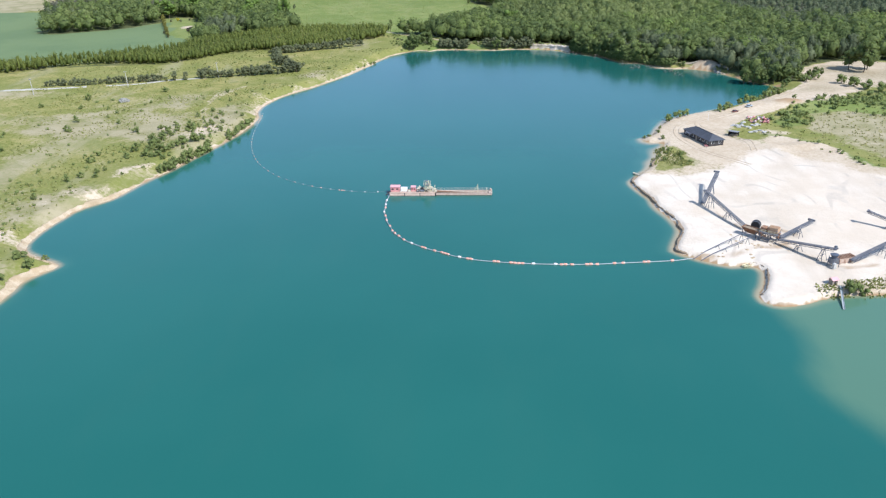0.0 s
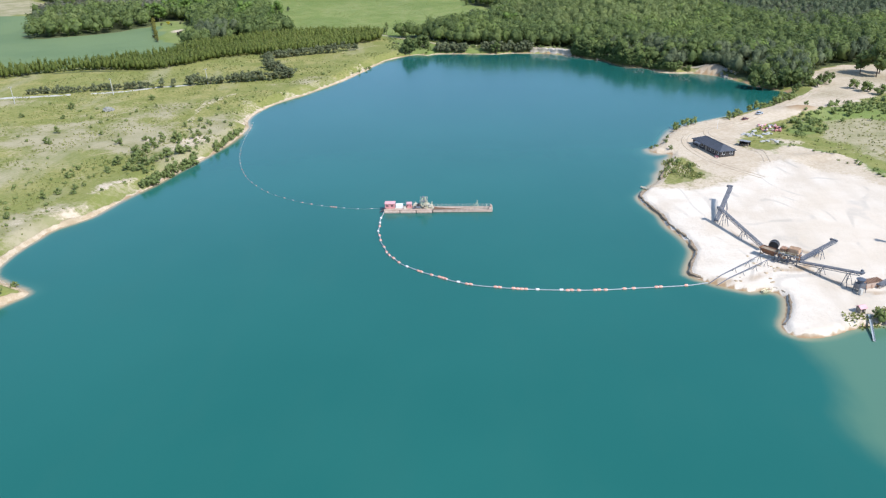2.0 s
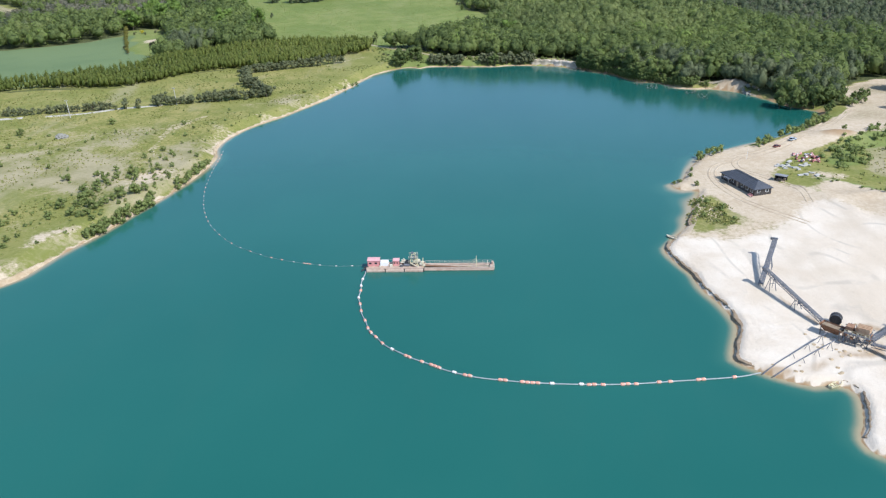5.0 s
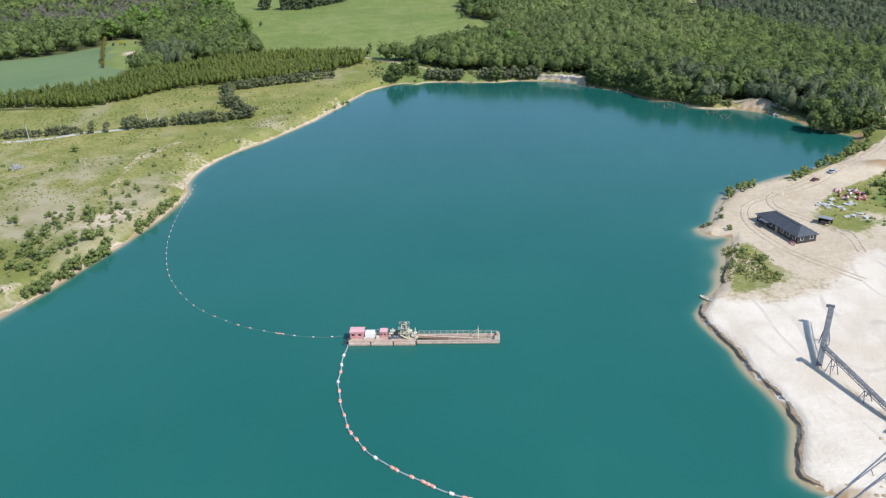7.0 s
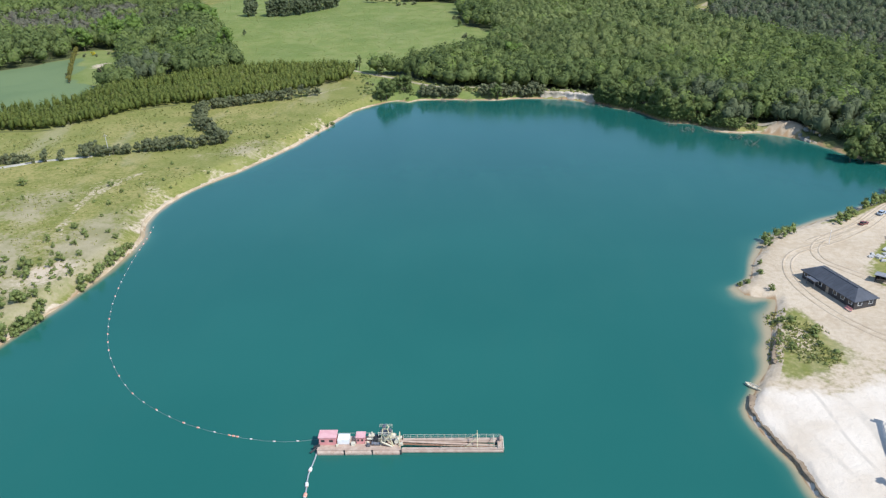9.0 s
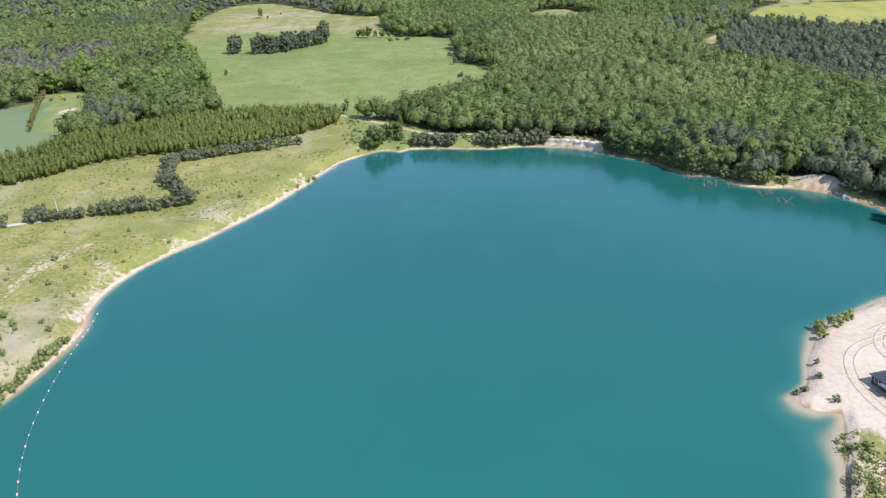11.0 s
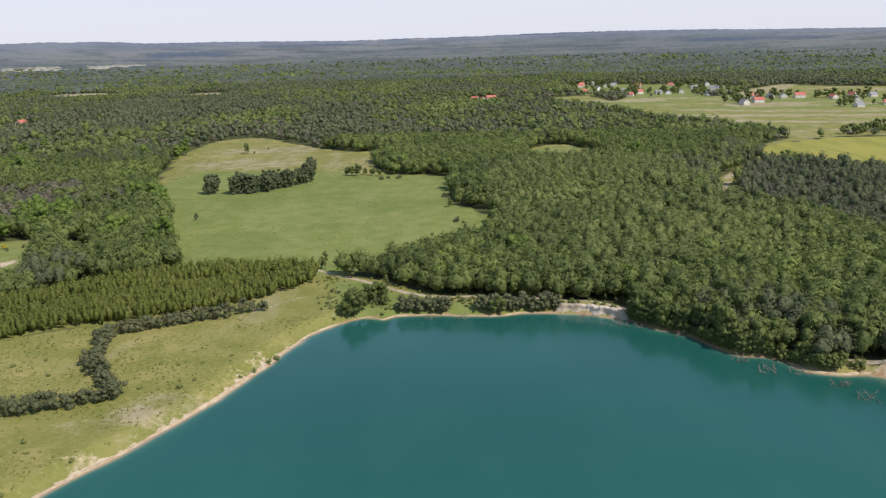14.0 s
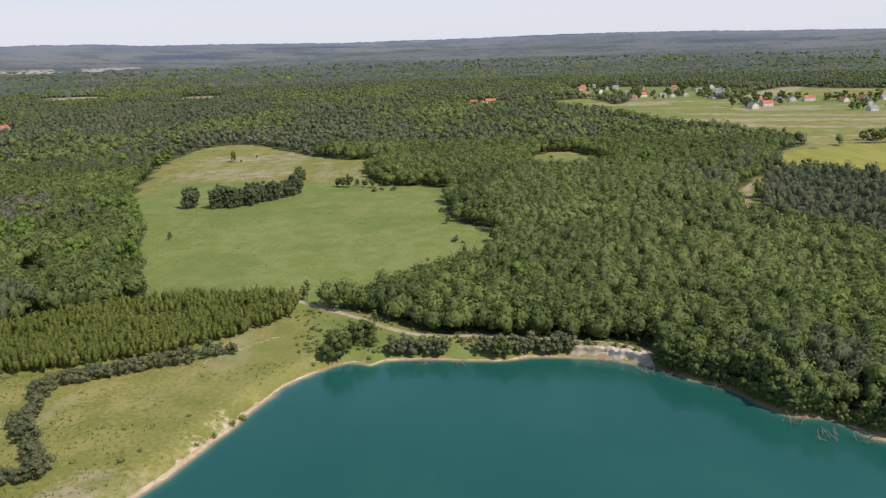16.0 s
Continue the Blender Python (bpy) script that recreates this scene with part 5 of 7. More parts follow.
def build_tufts():
    """Grass tufts over the rough grassland, and tall sedge by the pit."""
    r = np.random.RandomState(9)
    q = np.vstack((scatter((-235, 225), (-45, 560), 1.75, 80, 0.5), scatter((112, 318), (250, 440), 1.5, 81, 0.5), scatter((64, 308), (90, 346), 0.9, 82, 0.5), scatter((90, 210), (175, 222), 0.9, 83, 0.5)))
    a = inside(q, WESTLAND) & (signed(q, LAKE) > 4) & (wave(q, 12, 84) + r.uniform(-0.5, 0.5, len(q)) > 0.15)
    b = inside(q, SEDGE) & ~inside(q, SEDGE_BARE)
    c = (inside(q, SAND_GREEN) | inside(q, SOUTHBANK)) & (wave(q, 6, 85) > -0.2)
    size = np.where(a, 0.55, np.where(c, 0.6, 0.6))
    b &= r.uniform(0, 1, len(q)) < np.where(inside(q, REED), 0.25, 0.12)
    keep = a | b | c
    q, size = q[keep], size[keep]
    p = on_ground(q)
    n = len(p)
    k = 3
    ctr = p[:, None, :] + r.uniform(-0.5, 0.5, (n, k, 3)) * np.array((1, 1, 0))
    ang = r.uniform(0, 6.283, (n, k))
    s = (size[:, None] * r.uniform(0.6, 1.3, (n, k)))[:, :, None]
    dx = np.stack((np.cos(ang), np.sin(ang), np.zeros_like(ang)), 2)
    top = ctr + np.stack((r.normal(0, 0.35, (n, k)), r.normal(0, 0.35, (n, k)), np.ones((n, k))), 2) * s * 0.9
    tri = np.stack((ctr - dx * s * 0.6, ctr + dx * s * 0.6, top), 2).reshape(-1, 3)
    tint = np.clip(np.repeat(0.45 + 0.5 * wave(q, 25, 86) + r.uniform(-0.25, 0.25, n), k * 3), 0, 1)
    tint = np.where(np.repeat(inside(q, REED), k * 3), 0.97, tint)
    q2 = scatter((-285, 615), (20, 1205), 3.3, 84, 0.5)
    q2 = q2[inside(q2, MEADOW)]
    p2 = on_ground(q2)
    n2 = len(p2)
    c2 = p2[:, None, :] + r.uniform(-1.2, 1.2, (n2, 3, 3)) * np.array((1, 1, 0))
    a2 = r.uniform(0, 6.283, (n2, 3))
    s2 = r.uniform(0.25, 0.75, (n2, 3, 1))
    d2 = np.stack((np.cos(a2), np.sin(a2), np.zeros_like(a2)), 2)
    t2 = c2 + np.stack((r.normal(0, 0.3, (n2, 3)), r.normal(0, 0.3, (n2, 3)), 0.28 * np.ones((n2, 3))), 2) * s2
    blades = np.stack((c2 - d2 * s2, c2 + d2 * s2, t2), 2).reshape(-1, 3)
    tint2 = np.clip(np.repeat(0.3 + 0.4 * wave(q2, 30, 87) + r.uniform(-0.35, 0.35, n2) + 0.3 * soft(q2, MEADOW_DRY, 20), 9), 0, 1)
    tagged(mesh_np("meadow_tussocks", blades, np.arange(len(blades)).reshape(-1, 3), M_TUFT, dict(tint=tint2)), "tussocks of grass in a wide meadow", "grass", kind="stuff")
    tagged(mesh_np("grass_tufts", tri, np.arange(len(tri)).reshape(-1, 3), M_TUFT, dict(tint=tint)), "tufts of dry and green grass on rough ground", "grass", kind="stuff")


def build_low_scrub():
    """Knee-high scrub over the rough grassland and the wet ground: past counting."""
    r = np.random.RandomState(19)
    q = np.vstack((scatter((-215, 235), (-60, 560), 2.6, 87, 0.5), scatter((112, 318), (250, 440), 2.2, 88, 0.5), scatter((65, 312), (88, 346), 2.0, 89, 0.5)))
    d = signed(q, LAKE)
    a = inside(q, WESTLAND) & (d > 3.5) & (r.uniform(0, 1, len(q)) < np.clip(0.5 * np.exp(-((d - 20) / 20) ** 2) * (0.4 + 1.6 * wave(q, 26, 90)) * step01(-q[:, 1], -470, -420) + 0.012, 0, 1))
    b = ((inside(q, GREENBAND) & (wave(q, 20, 91) > -0.1)) | (line_distance(q, BERM_EAST) < 3)) & (r.uniform(0, 1, len(q)) < 0.32)
    c = inside(q, SAND_GREEN) & (r.uniform(0, 1, len(q)) < 0.14)
    q = q[a | b | c]
    v2 = scatter((-66, 556), (62, 616), 2.4, 93, 0.5)
    v2 = v2[inside(v2, VERGE) & (signed(v2, LAKE) > 2.5) & (line_distance(v2, TRACK) > 2.2)]
    v2 = v2[(wave(v2, 14, 94) + r.uniform(-0.5, 0.5, len(v2)) > 0.0)]
    q = np.vstack((q, v2))
    n = len(q)
    grown = np.where(inside(q, GREENBAND), 1.9, 1.0)
    v, f, t = crowns(on_ground(q, 0.15), r.uniform(0.5, 1.5, n) * grown, r.uniform(0.9, 2.2, n) * grown, 92, 1, 22, 0.2, 0.1, 0.0, 0.4, np.clip(r.normal(0.5, 0.2, n), 0, 1), False)
    tagged(mesh_np("low_scrub", v, f, M_SHRUB, dict(tint=t)), "knee-high green scrub on rough sandy ground", "scrub", kind="stuff")


build_planting()
build_tufts()
build_low_scrub()


# ---- things on the water and in the pit ----
def part(name, bm, material, parent, label=""):
    """Links a bmesh as one mesh object under a thing or a part."""
    me = bpy.data.meshes.new(name)
    bmesh.ops.recalc_face_normals(bm, faces=bm.faces)
    bm.to_mesh(me)
    bm.free()
    me.materials.append(material)
    ob = new(name, me)
    ob.parent = parent
    return tagged(ob, label) if label else ob


def box(bm, c, s, rz=0.0, bevel=0.0):
    m = pose(*c, 0, 0, rz) @ Matrix.Diagonal((*s, 1))
    r = bmesh.ops.create_cube(bm, size=1.0, matrix=m)
    if bevel:
        e = {x for v in r["verts"] for x in v.link_edges}
        bmesh.ops.bevel(bm, geom=list(e), offset=bevel, segments=2, affect="EDGES")
    return bm


def rod(bm, a, b, r0, r1=None, n=8, caps=True):
    a, b = Vector(a), Vector(b)
    d = b - a
    m = Matrix.Translation((a + b) / 2) @ d.to_track_quat("Z", "Y").to_matrix().to_4x4()
    bmesh.ops.create_cone(bm, cap_ends=caps, segments=n, radius1=r0, radius2=r0 if r1 is None else r1, depth=d.length, matrix=m)
    return bm


def strut(bm, a, b, w, h=None):
    """A rectangular bar from a to b."""
    a, b = Vector(a), Vector(b)
    d = b - a
    m = Matrix.Translation((a + b) / 2) @ d.to_track_quat("Z", "Y").to_matrix().to_4x4() @ Matrix.Diagonal((w, h or w, d.length, 1))
    bmesh.ops.create_cube(bm, size=1.0, matrix=m)
    return bm


def fresh():
    return bmesh.new()


M_STEEL = plain("weathered_steel", (0.13, 0.14, 0.165), (0.24, 0.25, 0.27), 1.5, 0.5, 0.5, 0.2, (0.22, 0.13, 0.08))
M_BLUESTEEL = plain("blue_grey_steel", (0.085, 0.105, 0.145), (0.15, 0.175, 0.22), 1.5, 0.55, 0.3, 0.2, (0.20, 0.15, 0.11))
M_RUST = plain("rusty_steel", (0.30, 0.16, 0.09), (0.40, 0.24, 0.15), 1.4, 0.85, 0.1, 0.4, (0.20, 0.11, 0.07))
M_PALERUST = plain("faded_red_paint", (0.42, 0.30, 0.23), (0.53, 0.41, 0.32), 0.9, 0.75, 0.0, 0.3, (0.32, 0.19, 0.13))
M_RED = plain("red_cabin_paint", (0.60, 0.25, 0.24), (0.68, 0.33, 0.31), 0.8, 0.6, 0.0, 0.2, (0.50, 0.20, 0.17))
M_PINK = plain("faded_pink_roof", (0.66, 0.34, 0.34), (0.74, 0.44, 0.43), 0.8, 0.65, 0.0, 0.2, (0.58, 0.30, 0.28))
M_WHITE = plain("white_paint", (0.74, 0.74, 0.72), (0.80, 0.80, 0.79), 0.8, 0.6, 0.0, 0.15, (0.60, 0.57, 0.52))
M_YELLOW = plain("yellow_paint", (0.60, 0.54, 0.32), (0.68, 0.62, 0.42), 0.9, 0.6, 0.0, 0.2, (0.45, 0.34, 0.20))
M_CREAM = plain("weathered_cream_paint", (0.58, 0.53, 0.40), (0.68, 0.64, 0.52), 0.9, 0.65, 0.0, 0.25, (0.40, 0.30, 0.20))
M_ORANGE = plain("faded_orange_paint", (0.42, 0.26, 0.15), (0.54, 0.38, 0.24), 0.9, 0.75, 0.0, 0.3, (0.26, 0.17, 0.11))
M_FLOAT = plain("orange_float_plastic", (0.70, 0.28, 0.18), (0.76, 0.44, 0.34), 1.6, 0.55, 0.0, 0.1, (0.72, 0.58, 0.50))
M_FLOATW = plain("white_float_plastic", (0.72, 0.68, 0.64), (0.80, 0.77, 0.74), 1.0, 0.5, 0.0, 0.1, (0.60, 0.50, 0.44))
M_PIPE = plain("grey_pipe", (0.30, 0.33, 0.33), (0.40, 0.43, 0.43), 0.6, 0.6, 0.0, 0.1, (0.25, 0.25, 0.22))
M_RUBBER = plain("black_rubber", (0.03, 0.03, 0.032), (0.05, 0.05, 0.05), 2.0, 0.8, 0.0, 0.3)
M_BELT = plain("dusty_belt", (0.10, 0.10, 0.11), (0.17, 0.17, 0.18), 1.0, 0.8, 0.0, 0.2, (0.34, 0.30, 0.25))
M_DARKWOOD = plain("dark_stained_boards", (0.035, 0.032, 0.032), (0.060, 0.052, 0.048), 1.2, 0.7, 0.0, 0.3)
M_SHINGLE = plain("dark_roof_sheets", (0.060, 0.064, 0.075), (0.085, 0.090, 0.105), 0.5, 0.55, 0.0, 0.3)
M_ROOFRED = plain("red_roof_tiles", (0.46, 0.13, 0.09), (0.55, 0.20, 0.14), 0.4, 0.8, 0.0, 0.3)
M_ROOFGREY = plain("grey_roof_tiles", (0.22, 0.22, 0.23), (0.30, 0.30, 0.31), 0.4, 0.8, 0.0, 0.3)
M_PLASTER = plain("pale_plaster", (0.62, 0.59, 0.52), (0.72, 0.70, 0.64), 0.3, 0.9, 0.0, 0.2)
M_CONCRETE = plain("pale_concrete", (0.44, 0.42, 0.38), (0.53, 0.51, 0.47), 0.7, 0.9, 0.0, 0.4, (0.38, 0.36, 0.32))
M_SILVER = plain("pale_blue_car_paint", (0.50, 0.56, 0.62), (0.52, 0.58, 0.64), 0.3, 0.3, 0.2, 0.0)
M_MAROON = plain("dark_red_car_paint", (0.22, 0.07, 0.06), (0.25, 0.09, 0.08), 0.3, 0.35, 0.1, 0.0)
M_WOOD = plain("weathered_wood", (0.28, 0.22, 0.16), (0.38, 0.32, 0.25), 1.4, 0.85, 0.0, 0.4)
M_GRAVEL = plain("grey_gravel", (0.22, 0.21, 0.18), (0.30, 0.29, 0.25), 1.5, 0.95, 0.0, 0.9)
# dark brown sand, with the shade of the undercut bank put into its colour
M_SANDFACE = plain("shaded_damp_sand", (0.24, 0.175, 0.11), (0.36, 0.27, 0.18), 0.7, 0.95, 0.0, 0.9, (0.15, 0.105, 0.065))


def glass_material():
    m, n, l, b = nodes_of("window_glass")
    b.inputs["Base Color"].default_value = (0.03, 0.035, 0.04, 1)
    b.inputs["Roughness"].default_value = 0.08
    return m


M_GLASS = glass_material()


def ground_z(x, y):
    return float(land_height(np.array([[x, y]], dtype=float))[0])


# the dredger
def build_dredger():
    d = empty("dredger", pose(-31, 290.6, 0, 0, 0, 0.6) @ Matrix.Diagonal((1, 0.82, 0.8, 1)), "floating suction dredger with faded red cabins on the lake", "dredger")
    for y0, nm in ((-2.2, "near_pontoon"), (2.0, "far_pontoon")):
        b = fresh()
        for i in range(3):
            rod(b, (i * 5.4 + 0.1, y0, 0.35), (i * 5.4 + 5.2, y0, 0.35), 0.95, None, 16)
        part("pontoon", b, M_PALERUST, d, "faded red cylindrical pontoon")
        b = fresh()
        rod(b, (16.3, y0 * 0.86, 0.35), (36, y0 * 0.86, 0.35), 0.55, None, 14)
        box(b, (26.2, y0 * 0.86, 0.92), (19.6, 0.9, 0.08))
        part("pontoon_arm", b, M_PALERUST, d, "long slim walkway pontoon")
        for x in (5.3, 10.7, 16.2):
            b = fresh()
            box(b, (x, y0 - (0.5 if y0 < 0 else -0.5), 0.3), (0.35, 0.5, 1.9), 0, 0.05)
            part("bumper", b, M_RUBBER, d)
    b = fresh()
    box(b, (8.1, -0.1, 1.22), (16.2, 5.4, 0.14), 0, 0.03)
    part("deck", b, M_PALERUST, d, "rust-stained steel deck")
    # red control cabin with window band and door
    def cabin(x, y, w, dep, h, roof_mat, wall_mat):
        b = fresh()
        box(b, (x, y, 1.3 + h / 2), (w, dep, h), 0, 0.04)
        c = part("cabin", b, wall_mat, d, "small red deck cabin")
        b = fresh()
        box(b, (x, y, 1.34 + h + 0.05), (w + 0.3, dep + 0.3, 0.12), 0, 0.03)
        part("roof", b, roof_mat, c)
        for dx in (-w * 0.27, w * 0.22):
            b = fresh()
            box(b, (x + dx, y - dep / 2 - 0.02, 1.3 + h * 0.6), (w * 0.22, 0.06, h * 0.3))
            part("window", b, M_GLASS, c)
        return c
    cabin(1.9, 0.6, 3.3, 3.0, 2.0, M_PINK, M_RED)
    cabin(8.3, 0.6, 1.6, 2.2, 1.8, M_PINK, M_RED)
    b = fresh()
    box(b, (4.95, 0.6, 1.95), (2.3, 2.6, 1.3), 0, 0.05)
    part("container", b, M_WHITE, d, "white steel container")
    b = fresh()
    rod(b, (9.6, 0.9, 1.9), (15.5, 0.3, 1.9), 0.3, None, 10)
    rod(b, (10.5, -0.8, 1.7), (12.6, -0.8, 1.7), 0.55, None, 12)
    box(b, (11.2, 1.3, 1.8), (1.4, 1.0, 1.1), 0, 0.06)
    box(b, (9.9, -1.4, 1.65), (0.7, 0.6, 0.8), 0, 0.05)
    part("pump", b, M_STEEL, d, "grey pump and pipework")
    # crowded machinery round the tower
    b = fresh()
    box(b, (10.4, 1.4, 2.0), (1.3, 1.2, 1.4), 0, 0.08)
    rod(b, (10.4, 1.4, 2.7), (10.4, 1.4, 3.3), 0.18, None, 10)
    rod(b, (9.5, 0.2, 2.3), (11.6, 0.2, 2.0), 0.22, None, 10)
    part("engine_block", b, M_CREAM, d, "cream-painted engine block")
    b = fresh()
    rod(b, (11.6, -0.9, 2.2), (11.6, 0.7, 2.2), 0.85, None, 16)
    rod(b, (12.2, -0.6, 2.1), (13.4, -0.6, 1.8), 0.4, None, 12)
    part("pump_volute", b, M_RUBBER, d, "black pump casing")
    for x, y, r2 in ((14.6, 1.0, 0.45), (15.4, -0.4, 0.38), (13.6, 1.5, 0.5)):
        b = fresh()
        rod(b, (x, y - 0.6, 2.3), (x, y + 0.6, 2.3), r2, None, 12)
        for s in (-0.62, 0.62):
            rod(b, (x, y + s - 0.04, 2.3), (x, y + s + 0.04, 2.3), r2 * 1.35, None, 12)
            strut(b, (x - 0.4, y + s, 1.25), (x, y + s, 2.3), 0.1)
            strut(b, (x + 0.4, y + s, 1.25), (x, y + s, 2.3), 0.1)
        part("winch", b, M_CREAM, d, "cream cable winch")
    b = fresh()
    for z in (2.7, 4.4):
        for x in (12.0, 13.2, 14.4):
            rod(b, (x, -1.5, z), (x, -1.5, z + 1.0), 0.05, None, 5)
            rod(b, (x, 1.7, z), (x, 1.7, z + 1.0), 0.05, None, 5)
        for y in (-1.5, 1.7):
            rod(b, (12.0, y, z + 1.0), (14.4, y, z + 1.0), 0.05, None, 5)
            rod(b, (12.0, y, z + 0.5), (14.4, y, z + 0.5), 0.05, None, 5)
    strut(b, (14.6, -1.6, 1.3), (12.4, -1.6, 2.8), 0.5, 0.06)
    part("tower_railing", b, M_CREAM, d, "cream tower railings and steps")
    b = fresh()
    for x, y, w in ((6.9, -0.9, 0.8), (7.1, 1.6, 0.6), (9.7, -0.2, 0.5), (15.9, 1.5, 0.7), (16.3, -0.9, 0.6), (3.8, -1.3, 0.5)):
        box(b, (x, y, 1.28 + w * 0.45), (w, w * 1.2, w * 0.9), 0, 0.05)
    part("deck_lockers", b, M_CREAM, d, "cream deck lockers")
    # hoist tower
    b = fresh()
    for x in (12.2, 14.7):
        for y in (-1.3, 1.5):
            strut(b, (x, y, 1.25), (13.2 + (x - 13.4) * 0.35, 0.1 + (y - 0.1) * 0.5, 5.8), 0.16)
    for z, k in ((2.8, 0.78), (4.3, 0.6), (5.7, 0.42)):
        for x in (-1.2, 1.2):
            strut(b, (13.3 + x * k, -1.3 * k, z), (13.3 + x * k, 1.5 * k, z), 0.12)
        for y in (-1.3, 1.5):
            strut(b, (13.3 - 1.2 * k, y * k, z), (13.3 + 1.2 * k, y * k, z), 0.12)
    strut(b, (12.2, -1.3, 1.3), (14.2, -0.8, 4.3), 0.1)
    strut(b, (14.7, -1.3, 1.3), (12.6, -0.8, 4.3), 0.1)
    t = part("hoist_tower", b, M_YELLOW, d, "pale yellow lattice hoist tower")
    b = fresh()
    box(b, (13.3, 0.1, 4.36), (2.2, 2.2, 0.08))
    part("platform", b, M_STEEL, t)
    b = fresh()
    rod(b, (13.0, -0.5, 5.9), (13.0, 0.7, 5.9), 0.35, None, 14)
    rod(b, (13.9, -0.4, 4.8), (13.9, 0.6, 4.8), 0.4, None, 14)
    part("winch_drum", b, M_STEEL, t)
    b = fresh()
    for y in (-1.5, 1.7):
        strut(b, (15.9, y, 1.25), (15.9, y * 0.6, 3.7), 0.14)
    strut(b, (15.9, -0.9, 3.65), (15.9, 1.02, 3.65), 0.14)
    strut(b, (15.9, -1.2, 2.4), (15.9, 1.3, 2.4), 0.1)
    part("gantry", b, M_YELLOW, d, "yellow steel gantry")
    # suction ladder between the arms
    b = fresh()
    for y in (-0.5, 0.5):
        strut(b, (15.5, y, 1.3), (34.5, y, 0.1), 0.2, 0.3)
    for i in range(14):
        x = 16 + i * 1.4
        z = 1.3 - (x - 15.5) / 19 * 1.2
        strut(b, (x, -0.5, z), (x + 0.7, 0.5, z), 0.1)
    part("suction_ladder", b, M_RUST, d, "rusty suction ladder between pontoon arms")
    b = fresh()
    rod(b, (15.5, 0.0, 1.7), (34.0, 0.0, 0.3), 0.25, None, 10)
    part("suction_pipe", b, M_PALERUST, d)
    # end frame with brace
    b = fresh()
    for y in (-1.8, 1.7):
        strut(b, (31.0, y, 0.95), (31.0, y * 0.25, 4.4), 0.14)
        strut(b, (28.6, y, 0.95), (31.0, y * 0.35, 3.4), 0.1)
    strut(b, (31.0, -1.2, 2.4), (31.0, 1.1, 2.4), 0.12)
    part("end_frame", b, M_YELLOW, d, "yellow braced end frame")
    b = fresh()
    box(b, (35.4, -0.1, 1.05), (1.0, 4.4, 0.2))
    box(b, (35.6, 1.0, 1.5), (0.6, 1.4, 0.9), 0, 0.05)
    part("end_platform", b, M_PALERUST, d, "pale end platform")
    b = fresh()
    box(b, (36.0, -0.1, 1.0), (0.16, 4.5, 0.6), 0, 0.03)
    for y in (-1.6, 1.4):
        strut(b, (34.2, y, 1.0), (34.2, y, 2.2), 0.12)
    strut(b, (34.2, -1.6, 2.2), (34.2, 1.4, 2.2), 0.12)
    part("end_plate", b, M_CREAM, d, "pale end plate and frame")
    # railings
    for y in (2.35, -2.3):
        b = fresh()
        n = 14 if y > 0 else 6
        x0 = 16.5 if y > 0 else 24.0
        step = (35.5 - x0) / n
        for i in range(n + 1):
            rod(b, (x0 + i * step, y * 0.92, 0.95), (x0 + i * step, y * 0.92, 1.95), 0.035, None, 5)
        for z in (1.45, 1.95):
            rod(b, (x0, y * 0.92, z), (35.5, y * 0.92, z), 0.03, None, 5)
        part("railing", b, M_CREAM, d, "thin pale railing")
    b = fresh()
    for i in range(9):
        rod(b, (i * 1.7 + 0.2, 2.5, 1.25), (i * 1.7 + 0.2, 2.5, 2.25), 0.035, None, 5)
    rod(b, (0.2, 2.5, 2.25), (13.8, 2.5, 2.25), 0.03, None, 5)
    part("railing", b, M_CREAM, d)
    b = fresh()
    strut(b, (-0.8, -1.4, 1.0), (0.4, -1.2, 1.5), 0.45)
    rod(b, (-1.3, -2.6, 0.4), (0.4, -1.2, 1.5), 0.22, None, 10)
    part("hose_joint", b, M_RUBBER, d, "black flexible hose joint")


build_dredger()


def build_line(name, points, radius, label, group, floats, float_label, colour_every):
    """A floating pipe along points, with floats at the given shares of its length."""
    line = spline([(*p, 0.12) for p in points], 1.2)
    line[:, 0] += 0.15 * np.sin(np.arange(len(line)) * 0.9)
    bm = fresh()
    ring = []
    for i, p in enumerate(line):
        t = line[min(i + 1, len(line) - 1)] - line[max(i - 1, 0)]
        t /= np.linalg.norm(t)
        u = np.array((-t[1], t[0], 0))
        ring.append([bm.verts.new(p + radius * (math.cos(a) * u + math.sin(a) * np.array((0, 0, 1)))) for a in np.arange(6) * math.pi / 3])
    for a, b in zip(ring[:-1], ring[1:]):
        for k in range(6):
            bm.faces.new((a[k], a[(k + 1) % 6], b[(k + 1) % 6], b[k]))
    ob = empty(name, pose(0, 0, 0), label, "pipeline")
    part("pipe", bm, M_PIPE, ob)
    return line


